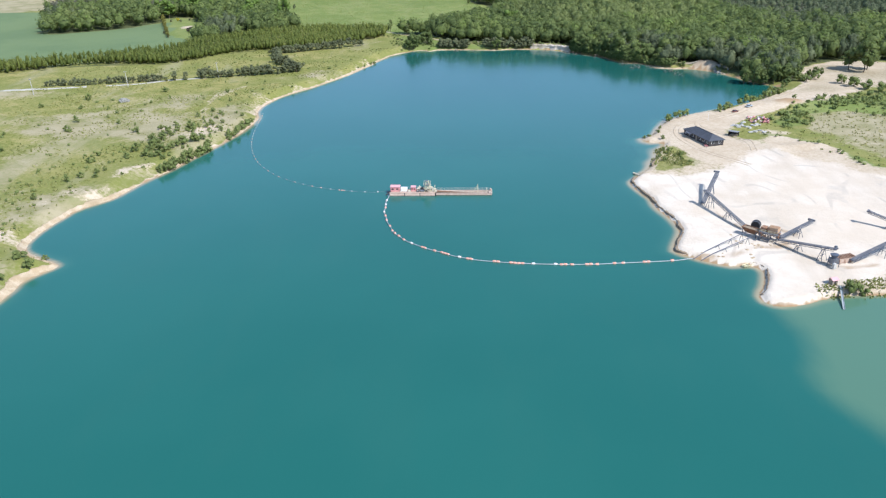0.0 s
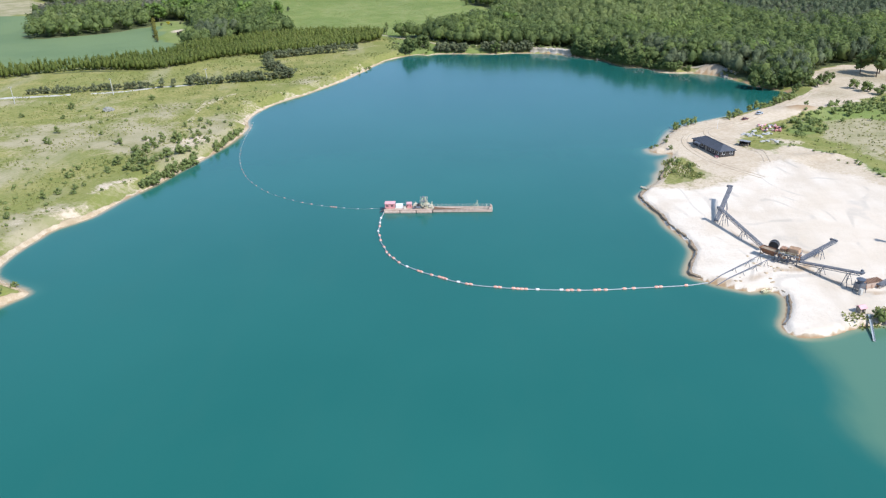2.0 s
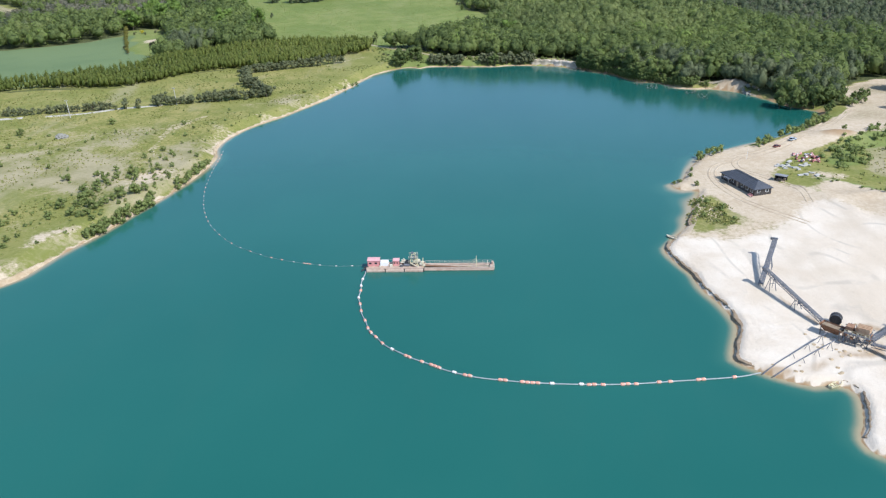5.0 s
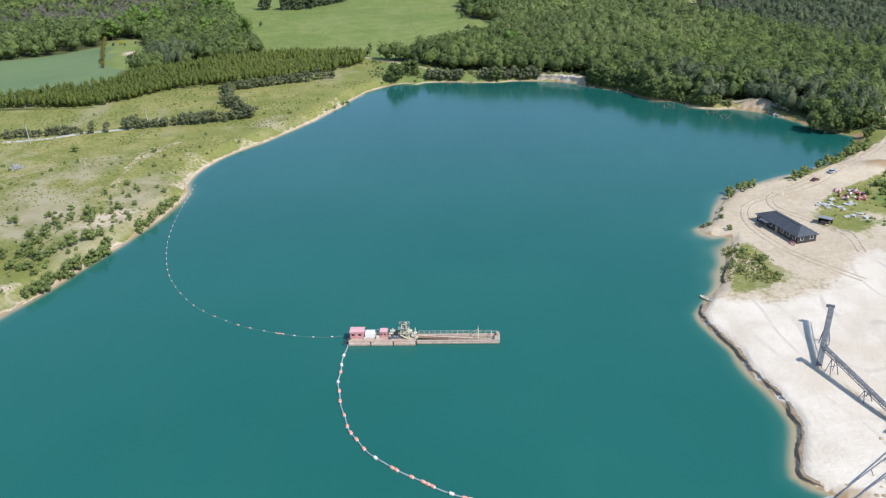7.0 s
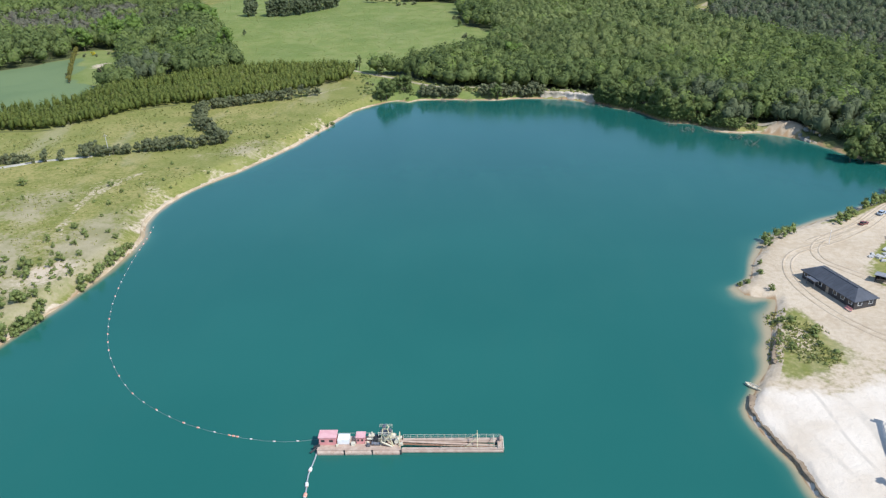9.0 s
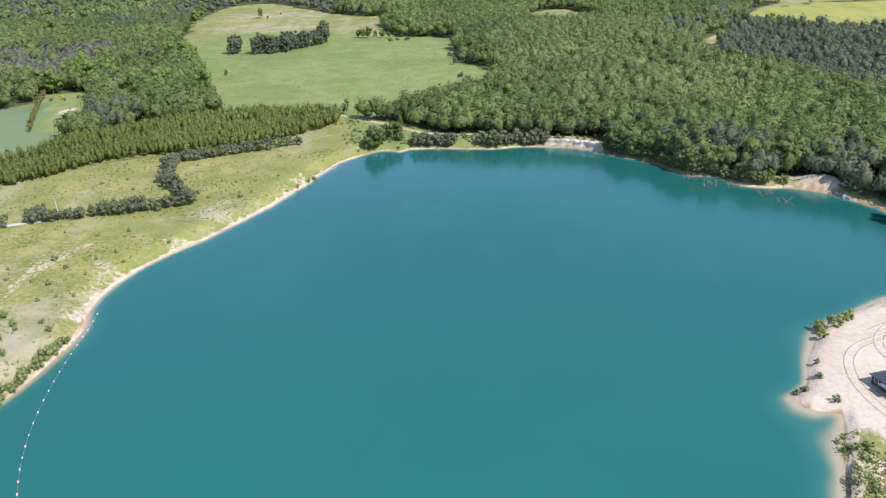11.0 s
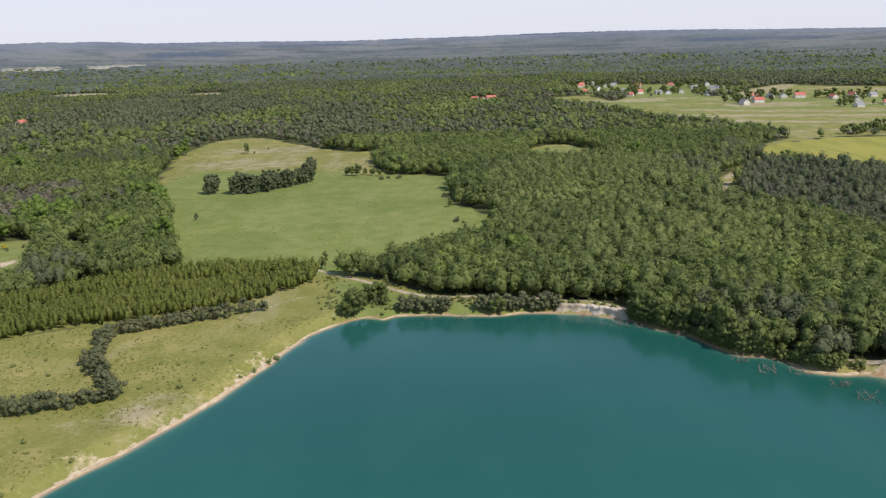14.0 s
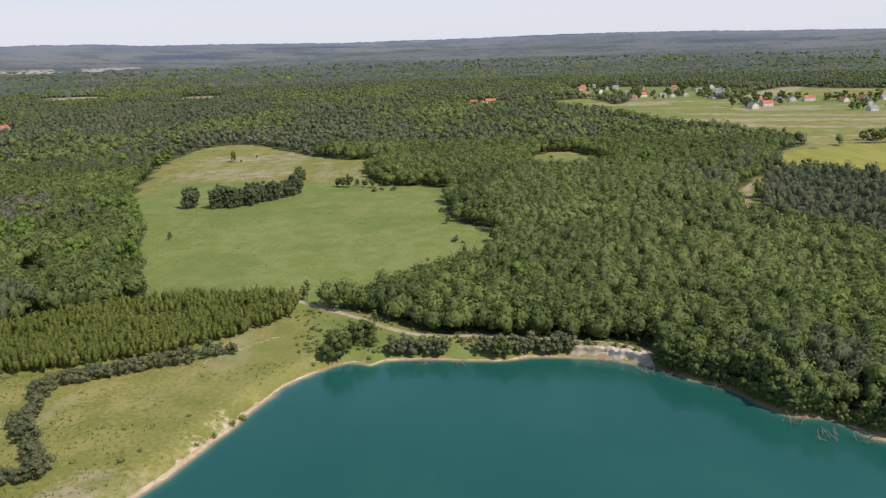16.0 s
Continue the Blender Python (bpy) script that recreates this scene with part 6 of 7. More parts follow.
def float_thing(r, length, mat, seam):
    """A barrel float round the pipe."""
    ob = empty("pipe_float", pose(0, 0, -100), "", "float")
    bm = fresh()
    prof = [(-0.5, 0.45), (-0.44, 0.86), (-0.3, 1.0), (-0.06, 1.0), (-0.04, 0.93), (0.04, 0.93), (0.06, 1.0), (0.3, 1.0), (0.44, 0.86), (0.5, 0.45)]
    rings = [[bm.verts.new((x * length, r * k * math.cos(a), r * k * math.sin(a))) for a in np.arange(12) * math.pi / 6] for x, k in prof]
    for a, b in zip(rings[:-1], rings[1:]):
        for k in range(12):
            bm.faces.new((a[k], a[(k + 1) % 12], b[(k + 1) % 12], b[k]))
    bm.faces.new(rings[0][::-1])
    bm.faces.new(rings[-1])
    part("shell", bm, mat, ob)
    bm = fresh()
    for x in (-0.5, 0.5):
        rod(bm, (x * length - 0.06, 0, 0), (x * length + 0.06, 0, 0), r * 0.6, None, 10)
    part("collar", bm, seam, ob)
    return ob


def at_share(line, place):
    """The nearest point of a line to a place, with its heading in degrees."""
    k = int(np.argmin(np.hypot(line[:, 0] - place[0], line[:, 1] - place[1])))
    a, b = line[max(k - 1, 0)], line[min(k + 1, len(line) - 1)]
    return line[k], math.degrees(math.atan2(b[1] - a[1], b[0] - a[0]))


def build_pipes():
    RIGHT = [(-31.2, 289), (-31.4, 282), (-31.0, 272.5), (-29.5, 265), (-26.2, 255), (-20.8, 247), (-12.6, 240.6), (-2.8, 235), (8, 232.5), (20, 231.4), (32, 231.4), (42, 232.5), (56, 234.2), (62.5, 236)]
    line = build_line("slurry_pipeline", RIGHT, 0.15, "grey floating slurry pipe curving across the lake", "", None, "", 2)
    groups = [(-32, 284, 1), (-32.2, 280, 1), (-32, 277, 1), (-31.5, 273, 1), (-31, 269, 1), (-30, 265, 1), (-29, 260, 1), (-28, 256.5, 1), (-26, 253.5, 1), (-24.5, 251, 1), (-23, 249, 1), (-20.5, 245.5, 1), (-16, 242, 2),
              (-13, 240, 1), (-10, 237.5, 3), (-5, 235, 1), (-3.2, 234, 1), (-1.8, 233.4, 1), (5, 232, 2), (11, 231, 4), (16, 231, 1), (22.5, 230.3, 1), (24.8, 230.3, 2), (26.8, 230.3, 1), (32.5, 230.3, 2), (35, 230.6, 1),
              (39, 231.2, 1), (41.5, 231.6, 1), (49, 232.4, 2), (56, 233.2, 1)]
    red = float_thing(0.36, 1.0, M_FLOAT, M_FLOATW)
    white = float_thing(0.34, 1.0, M_FLOATW, M_FLOAT)
    red["label"], white["label"] = "weathered orange barrel float on a slurry pipe", "white barrel float on a slurry pipe"
    r = random.Random(4)
    for x, y, n in groups:
        p, h = at_share(line, (x, y))
        for i in range(n):
            o = (i - (n - 1) / 2) * 1.12
            src = white if (n == 1 and r.random() < 0.25) else red
            ob = copy_thing(src, pose(p[0] + o * math.cos(radians(h)), p[1] + o * math.sin(radians(h)), 0.14 + r.uniform(-0.05, 0.08), 0, r.uniform(-4, 4), h + r.uniform(-5, 5)))
            ob["group"] = "pipeline floats"
    LEFT = [(-31.5, 293), (-38, 292.2), (-45, 293), (-55, 296), (-64, 300.5), (-75, 309), (-84.5, 321.5), (-90.3, 333), (-95, 346.5), (-98.3, 360), (-101, 377), (-103, 396), (-104.3, 405)]
    # the far line: a rope of small floats
    bm = fresh()
    rope = spline([(*p, 0.03) for p in LEFT], 2.0)
    for a, b in zip(rope[:-1], rope[1:]):
        rod(bm, a, b, 0.02, None, 5, False)
    ob = empty("anchor_rope", pose(0, 0, 0), "thin rope floating from dredger to shore", "rope")
    part("rope", bm, M_PIPE, ob)
    small = float_thing(0.13, 0.45, M_FLOATW, M_FLOAT)
    small2 = float_thing(0.18, 0.55, M_FLOAT, M_FLOATW)
    small["label"], small2["label"] = "small pale float on an anchor rope", "small orange float on an anchor rope"
    run = 1.5
    for a, b in zip(rope[:-1], rope[1:]):
        run += np.linalg.norm(b - a)
        if run > 3.4:
            run = r.uniform(-0.5, 0.5)
            h = math.degrees(math.atan2(b[1] - a[1], b[0] - a[0]))
            three = np.hypot(b[0] + 50, b[1] - 294) < 2.2
            for i in range(3 if three else 1):
                o = (i - 1) * 0.9 if three else 0
                ob = copy_thing(small2 if three or r.random() < 0.4 else small, pose(b[0] + o * math.cos(radians(h)), b[1] + o * math.sin(radians(h)), 0.1, 0, r.uniform(-5, 5), h + r.uniform(-12, 12)))
                ob["group"] = "rope floats"
    discard([red, white, small, small2])


build_pipes()


# the gravel plant
def conveyor(foot, head, width, label, bent=(0.55,), deep=0.55, mat=None):
    """An inclined belt conveyor from foot to head: trussed sides, belt, drums, rollers and legs."""
    mat = mat or M_BLUESTEEL
    f, h = Vector(foot), Vector(head)
    flat = Vector((h.x - f.x, h.y - f.y, 0))
    ang = math.degrees(math.atan2(flat.y, flat.x))
    run, rise = flat.length, h.z - f.z
    ob = empty("conveyor", pose(f.x, f.y, f.z, 0, 0, ang), label, "conveyor", "gravel plant conveyors")
    n = max(4, int(math.hypot(run, rise) / 1.5))

    def at(t, y, dz=0.0):
        return (run * t, y, rise * t + dz)
    for y in (-width / 2, width / 2):
        b = fresh()
        strut(b, at(0, y), at(1, y), 0.13)
        strut(b, at(0, y, -deep), at(1, y, -deep), 0.11)
        for i in range(n):
            t0, t1 = i / n, (i + 1) / n
            strut(b, at(t0, y, -deep if i % 2 else 0), at(t1, y, 0 if i % 2 else -deep), 0.08)
            strut(b, at(t1, y, -deep), at(t1, y), 0.07)
        part("side_truss", b, mat, ob)
    b = fresh()
    strut(b, at(0, 0, 0.12), at(1, 0, 0.12), width * 0.86, 0.07)
    part("belt", b, M_BELT, ob, "dark dusty conveyor belt")
    for t in (0.0, 1.0):
        b = fresh()
        p = at(t, 0, 0.0)
        rod(b, (p[0], -width * 0.55, p[2]), (p[0], width * 0.55, p[2]), 0.26, None, 12)
        part("drum", b, M_STEEL, ob)
    b = fresh()
    for i in range(1, n):
        p = at(i / n, 0, 0.02)
        rod(b, (p[0], -width * 0.5, p[2]), (p[0], width * 0.5, p[2]), 0.06, None, 6)
    part("rollers", b, M_STEEL, ob)
    for t in bent:
        p = at(t, 0, -deep)
        g = ground_z(f.x + flat.x * t, f.y + flat.y * t) - f.z - 0.1
        for y in (-1, 1):
            b = fresh()
            strut(b, (p[0] - 0.9, y * width * 0.95, g), (p[0], y * width * 0.5, p[2]), 0.14)
            strut(b, (p[0] + 0.9, y * width * 0.95, g), (p[0], y * width * 0.5, p[2]), 0.12)
            part("leg", b, mat, ob)
        b = fresh()
        strut(b, (p[0], -width * 0.75, (g + p[2]) / 2), (p[0], width * 0.75, (g + p[2]) / 2), 0.1)
        part("cross_bar", b, mat, ob)
    b = fresh()
    p = at(1, 0, 0)
    box(b, (p[0] + 0.1, 0, p[2] + 0.05), (0.7, width + 0.3, 0.5), 0, 0.06)
    box(b, (p[0] - 0.5, width * 0.75, p[2] + 0.2), (0.7, 0.6, 0.6), 0, 0.06)
    part("head_box", b, M_STEEL, ob)
    return ob


def build_plant():
    g = ground_z(85, 248)
    conveyor((74.8, 276.6, g + 0.8), (83.6, 294.4, g + 5.7), 1.15, "tall blue-grey stacker conveyor on pale sand", (0.62,), 0.8)
    conveyor((82.6, 255.0, g + 1.4), (75.6, 277.2, g + 4.9), 1.1, "long trussed feed conveyor over pale sand", (0.42, 0.86), 0.6)
    conveyor((90.0, 246.0, g + 1.4), (101.5, 252.5, g + 4.2), 1.1, "short grey conveyor rising from the screening plant", (0.6,), 0.45)
    conveyor((89.5, 243.8, g + 1.6), (99.5, 229.8, g + 4.8), 1.3, "long grey conveyor running from the screening plant", (0.35, 0.8), 0.6)
    conveyor((105.0, 230.8, g + 1.0), (123.0, 238.5, g + 6.0), 1.4, "blue-grey conveyor rising from a rusty hopper", (0.6,), 0.6)
    conveyor((134.0, 250.0, g + 0.9), (121.5, 260.5, g + 4.2), 1.2, "slim grey conveyor with a raised end", (0.6,), 0.5)
    # the screening plant
    p = empty("screening_plant", pose(87.3, 247, g, 0, 0, -38) @ Matrix.Scale(0.86, 4), "orange and rust screening plant on steel legs", "machine")
    for x in (-3.0, 0.0, 3.0):
        for y in (-1.6, 1.6):
            b = fresh()
            strut(b, (x, y, -0.2), (x, y, 3.4), 0.22)
            part("leg", b, M_STEEL, p)
    b = fresh()
    for z in (1.6, 3.3):
        for y in (-1.6, 1.6):
            strut(b, (-3.1, y, z), (3.1, y, z), 0.2)
        for x in (-3.0, 0.0, 3.0):
            strut(b, (x, -1.7, z), (x, 1.7, z), 0.2)
    for y in (-1.6, 1.6):
        strut(b, (-3, y, 0), (0, y, 3.2), 0.1)
        strut(b, (3, y, 0), (0, y, 3.2), 0.1)
    part("frame", b, M_STEEL, p)
    b = fresh()
    box(b, (1.2, 0.2, 4.3), (3.4, 2.6, 1.7), 0, 0.1)
    box(b, (1.2, 0.2, 3.45), (2.6, 2.0, 0.4))
    sc = part("screen_box", b, M_ORANGE, p, "faded orange screen box")
    for y in (-1.2, -0.4, 0.4, 1.2):
        b = fresh()
        box(b, (1.2, 0.2 + y, 5.2), (3.3, 0.12, 0.14))
        part("rib", b, M_ORANGE, sc)
    b = fresh()
    rod(b, (-0.2, -1.2, 4.6), (-0.2, 1.6, 4.6), 0.5, None, 14)
    box(b, (-2.2, 0.2, 4.0), (1.8, 2.4, 1.2), 0, 0.1)
    part("drive", b, M_RUST, p, "rusty drive housing")
    b = fresh()
    box(b, (0.3, -2.2, 3.35), (6.6, 1.0, 0.08))
    part("walkway", b, M_STEEL, p)
    b = fresh()
    for i in range(7):
        rod(b, (-2.9 + i * 1.05, -2.65, 3.35), (-2.9 + i * 1.05, -2.65, 4.4), 0.04, None, 5)
    for z in (3.9, 4.4):
        rod(b, (-2.9, -2.65, z), (3.4, -2.65, z), 0.035, None, 5)
    part("railing", b, M_YELLOW, p)
    b = fresh()
    for y in (-3.2, -2.6):
        strut(b, (-3.4, y, 0), (-1.6, y, 3.3), 0.09)
    for i in range(10):
        t = (i + 0.5) / 10
        strut(b, (-3.4 + 1.8 * t, -3.2, 3.3 * t), (-3.4 + 1.8 * t, -2.6, 3.3 * t), 0.14, 0.05)
    part("stairs", b, M_STEEL, p)
    for x, h in ((-0.9, 1.7), (2.6, 1.5)):
        b = fresh()
        rod(b, (x, 0.9, 1.4), (x, 0.9, 3.2), 0.16, 0.85, 14)
        part("chute", b, M_RUST, p)
    r = random.Random(23)
    b = fresh()
    for i in range(44):
        x, y, z = r.uniform(-3.6, 3.6), r.uniform(-2.4, 2.4), r.uniform(0.6, 4.6)
        if r.random() < 0.5:
            strut(b, (x, y, z), (x + r.uniform(-1.6, 1.6), y + r.uniform(-1.2, 1.2), z + r.uniform(-1.4, 1.0)), 0.13)
        else:
            rod(b, (x, y, z), (x + r.uniform(-1.8, 1.8), y + r.uniform(-0.8, 0.8), z), r.uniform(0.07, 0.16), None, 7)
    part("pipework", b, M_BLUESTEEL, p, "tangled dark pipework and braces")
    b = fresh()
    for x, y, z, w in ((-2.9, -1.0, 2.2, 1.1), (-1.0, -1.7, 1.9, 0.8), (2.9, -0.6, 2.3, 1.0), (0.6, 1.5, 2.0, 1.2), (-3.2, 1.3, 1.0, 0.9)):
        box(b, (x, y, z), (w, w * 0.8, w * 0.9), 0.3, 0.05)
    part("motor_housings", b, M_RUST, p, "rusty motor housings")
    # solid dark bars added in place of shaded gaps
    b = fresh()
    for i in range(6):
        box(b, (0.1 + 0.45 * i, -0.9, 4.4), (0.25, 0.1, 1.2), 0, 0.02)
    part("screen_opening", b, M_DARKWOOD, p, "dark bars standing for shaded gaps in the screen box")
    # bucket hopper with its black drum
    h = empty("feed_hopper", pose(83.0, 250.5, g, 0, 0, -48), "rusty red feed hopper under a conveyor", "hopper")
    b = fresh()
    v = [b.verts.new(c) for c in ((-2.8, -1.3, 2.6), (2.8, -1.3, 2.6), (2.8, 1.3, 2.6), (-2.8, 1.3, 2.6), (-1.6, -0.5, 0.9), (1.6, -0.5, 0.9), (1.6, 0.5, 0.9), (-1.6, 0.5, 0.9))]
    for i in range(4):
        b.faces.new((v[i], v[(i + 1) % 4], v[4 + (i + 1) % 4], v[4 + i]))
    b.faces.new(v[4:])
    bmesh.ops.solidify(b, geom=b.faces[:], thickness=0.1)
    part("bin", b, M_RUST, h, "rusty red tapered bin")
    for x in (-2.2, 2.2):
        for y in (-1.1, 1.1):
            b = fresh()
            strut(b, (x, y, -0.2), (x, y, 2.5), 0.18)
            part("leg", b, M_STEEL, h)
    b = fresh()
    box(b, (0, 0, 2.3), (4.6, 1.6, 0.3))
    part("load", b, M_SANDFACE, h, "damp sand load")
    w = empty("washing_drum", pose(86.2, 256.4, g - 0.3, 0, 0, 62) @ Matrix.Scale(0.62, 4), "black open-ended washing drum on a cradle", "machine")
    b = fresh()
    for i in range(20):
        a0, a1 = i * math.pi / 10, (i + 1) * math.pi / 10
        q = []
        for a, x, r in ((a0, -1.6, 2.1), (a1, -1.6, 2.1), (a1, 1.6, 2.1), (a0, 1.6, 2.1)):
            q.append(b.verts.new((x, r * math.cos(a), 2.4 + r * math.sin(a))))
        b.faces.new(q)
    bmesh.ops.remove_doubles(b, verts=b.verts[:], dist=0.001)
    bmesh.ops.solidify(b, geom=b.faces[:], thickness=0.12)
    part("shell", b, M_RUBBER, w)
    b = fresh()
    for x in (-0.9, 0.9):
        rod(b, (x - 0.05, 0, 2.4), (x + 0.05, 0, 2.4), 2.0, None, 20)
    part("screen_plate", b, M_RUBBER, w)
    for x in (-1.2, 1.2):
        b = fresh()
        for i in range(24):
            a0, a1 = i * math.pi / 12, (i + 1) * math.pi / 12
            strut(b, (x, 2.2 * math.cos(a0), 2.4 + 2.2 * math.sin(a0)), (x, 2.2 * math.cos(a1), 2.4 + 2.2 * math.sin(a1)), 0.2)
        part("hoop", b, M_STEEL, w)
    b = fresh()
    for x in (-1.2, 1.2):
        box(b, (x, 0, 0.15), (0.4, 3.4, 0.5), 0, 0.05)
    part("cradle", b, M_STEEL, w)
    # the second machine with slatted trough
    m = empty("loading_machine", pose(99.2, 228.8, g, 0, 0, 22), "pale steel transfer machine beside a conveyor", "machine")
    b = fresh()
    box(b, (0, 0, 1.7), (2.0, 2.0, 1.6), 0, 0.08)
    part("body", b, M_STEEL, m)
    for x in (-0.9, 0.9):
        for y in (-0.9, 0.9):
            b = fresh()
            strut(b, (x * 1.2, y * 1.2, -0.2), (x, y, 3.0), 0.16)
            part("leg", b, M_BLUESTEEL, m)
    b = fresh()
    rod(b, (0, 0, 2.4), (0, 0, 3.6), 0.5, 1.2, 12)
    part("funnel", b, M_BLUESTEEL, m)
    b = fresh()
    box(b, (-1.0, -1.5, 0.8), (0.9, 0.8, 1.6), 0, 0.05)
    part("cabinet", b, M_CONCRETE, m)
    t = empty("slatted_trough", pose(103.6, 232.3, g, 0, 0, 20), "long rust-orange trough with slatted top", "trough")
    b = fresh()
    for y in (-1.2, 1.2):
        box(b, (0, y, 0.75), (6.4, 0.14, 1.3))
    for x in (-3.2, 3.2):
        box(b, (x, 0, 0.75), (0.14, 2.3, 1.3))
    box(b, (0, 0, 0.12), (6.3, 2.3, 0.2))
    part("trough", b, M_PALERUST, t)
    for i in range(8):
        b = fresh()
        box(b, (-2.7 + i * 0.77, 0, 1.5), (0.3, 2.5, 0.16))
        part("slat", b, M_RUST, t)
    for i in range(4):
        b = fresh()
        strut(b, (-2.7 + 1.8 * i, -1.6, -0.1), (-2.7 + 1.8 * i, -1.25, 1.2), 0.12)
        part("brace", b, M_RUST, t)
    r = random.Random(17)
    for i in range(40):
        a, d = r.uniform(0, 6.28), r.uniform(3.5, 9)
        x, y = 87 + d * math.cos(a) * 1.2, 247.5 + d * math.sin(a)
        if i > 30:
            x, y = r.uniform(64, 80), r.uniform(234, 240)
        b = fresh()
        bmesh.ops.create_icosphere(b, subdivisions=2, radius=r.uniform(0.2, 0.5))
        for v in b.verts:
            v.co = Vector((v.co.x * r.uniform(0.8, 1.25), v.co.y * r.uniform(0.8, 1.25), v.co.z * r.uniform(0.3, 0.55)))
        rock = part("spoil_lump", b, M_BEACH, None, "lump of spoil lying on trampled sand")
        rock.matrix_basis = pose(x, y, ground_z(x, y), 0, 0, r.uniform(0, 360))
        tagged(rock, "", "spoil", "spoil around the plant")
    # pipes on trestles from the shore to the plant
    for k, (a, c) in enumerate((((62.5, 235.2, 0.3), (80.5, 247.5, g + 2.6)), ((64.5, 233.8, 0.6), (81.5, 244.8, g + 2.2)))):
        ob = empty("land_pipe", pose(0, 0, 0), "grey slurry pipe carried on trestles over sand", "pipe", "land pipes")
        a, c = Vector(a), Vector(c)
        knee = a.lerp(c, 0.22)
        knee.z = ground_z(knee.x, knee.y) + 0.5
        b = fresh()
        rod(b, a, knee, 0.12, None, 8)
        rod(b, knee, c, 0.12, None, 8)
        part("pipe", b, M_STEEL, ob)
        for t2 in (0.45, 0.7, 0.92):
            q = knee.lerp(c, (t2 - 0.22) / 0.78)
            gz = ground_z(q.x, q.y)
            b = fresh()
            strut(b, (q.x - 0.5, q.y + 0.5, gz - 0.1), (q.x, q.y, q.z), 0.1)
            strut(b, (q.x + 0.5, q.y - 0.5, gz - 0.1), (q.x, q.y, q.z), 0.1)
            part("trestle", b, M_STEEL, ob)


build_plant()


def build_banks():
    """The undercut edge of the sand plain: a steep broken face along the water."""
    edges = ([(57.6, 308), (56.0, 303), (57.1, 294), (59.2, 286), (60.8, 276), (63.4, 266), (63.6, 256), (61.0, 249.2), (58.7, 242), (61.5, 238)],
             [(75.6, 232.2), (78.2, 232.0), (80.6, 228.4), (78.8, 220), (75, 212.6)], [(67.2, 319), (66.5, 322), (70, 330), (73, 338)], [(33, 568.6), (38, 568.2), (44, 566.8), (50, 563.8), (55, 560.2), (58.5, 557.5)])
    for n, e in enumerate(edges):
        line = spline(e, 0.6)
        rs = np.random.RandomState(30 + n)
        k = len(line)
        t = np.gradient(line, axis=0)
        t /= np.linalg.norm(t, axis=1, keepdims=True)
        out = np.column_stack((t[:, 1], -t[:, 0]))
        mid = signed(line + out * 0.5, LAKE).mean() < signed(line - out * 0.5, LAKE).mean()
        out = out if mid else -out
        rough = np.convolve(rs.uniform(-1, 1, k + 8), np.ones(5) / 5, "same")[4:-4]
        fade = np.minimum(1, np.minimum(np.arange(k), np.arange(k)[::-1]) / 4.0)
        bluff = n == len(edges) - 1
        tall = 1.9 if bluff else (0.46 if n < 2 else 0.6)
        rows = []
        for off, z in ((0.35, -0.05), (0.1, 0.5), (0.0, 1.0), (0.14, 1.45), (0.05, 1.66), (-0.5, 1.62), (-1.5, 1.3)):
            p = line + out * (off * (2.4 if bluff else 1.0) + (0.9 if bluff else 0.75) * rough)[:, None]
            zz = np.full(k, z * tall) * (0.55 + 0.45 * fade) + (0.55 if bluff else 0.1) * rs.uniform(-1, 1, k) * (z > 0.2)
            rows.append(np.column_stack((p, zz)))
        v = np.vstack(rows)
        i = np.arange(len(rows) * k).reshape(len(rows), k)
        f = np.column_stack((i[:-1, :-1].ravel(), i[:-1, 1:].ravel(), i[1:, 1:].ravel(), i[1:, :-1].ravel()))
        ob = mesh_np("sand_bank", v, f, M_CLIFF if bluff else M_SANDFACE)
        tagged(ob, "steep eroded sand bank at the water's edge", "bank", kind="structure")


build_banks()


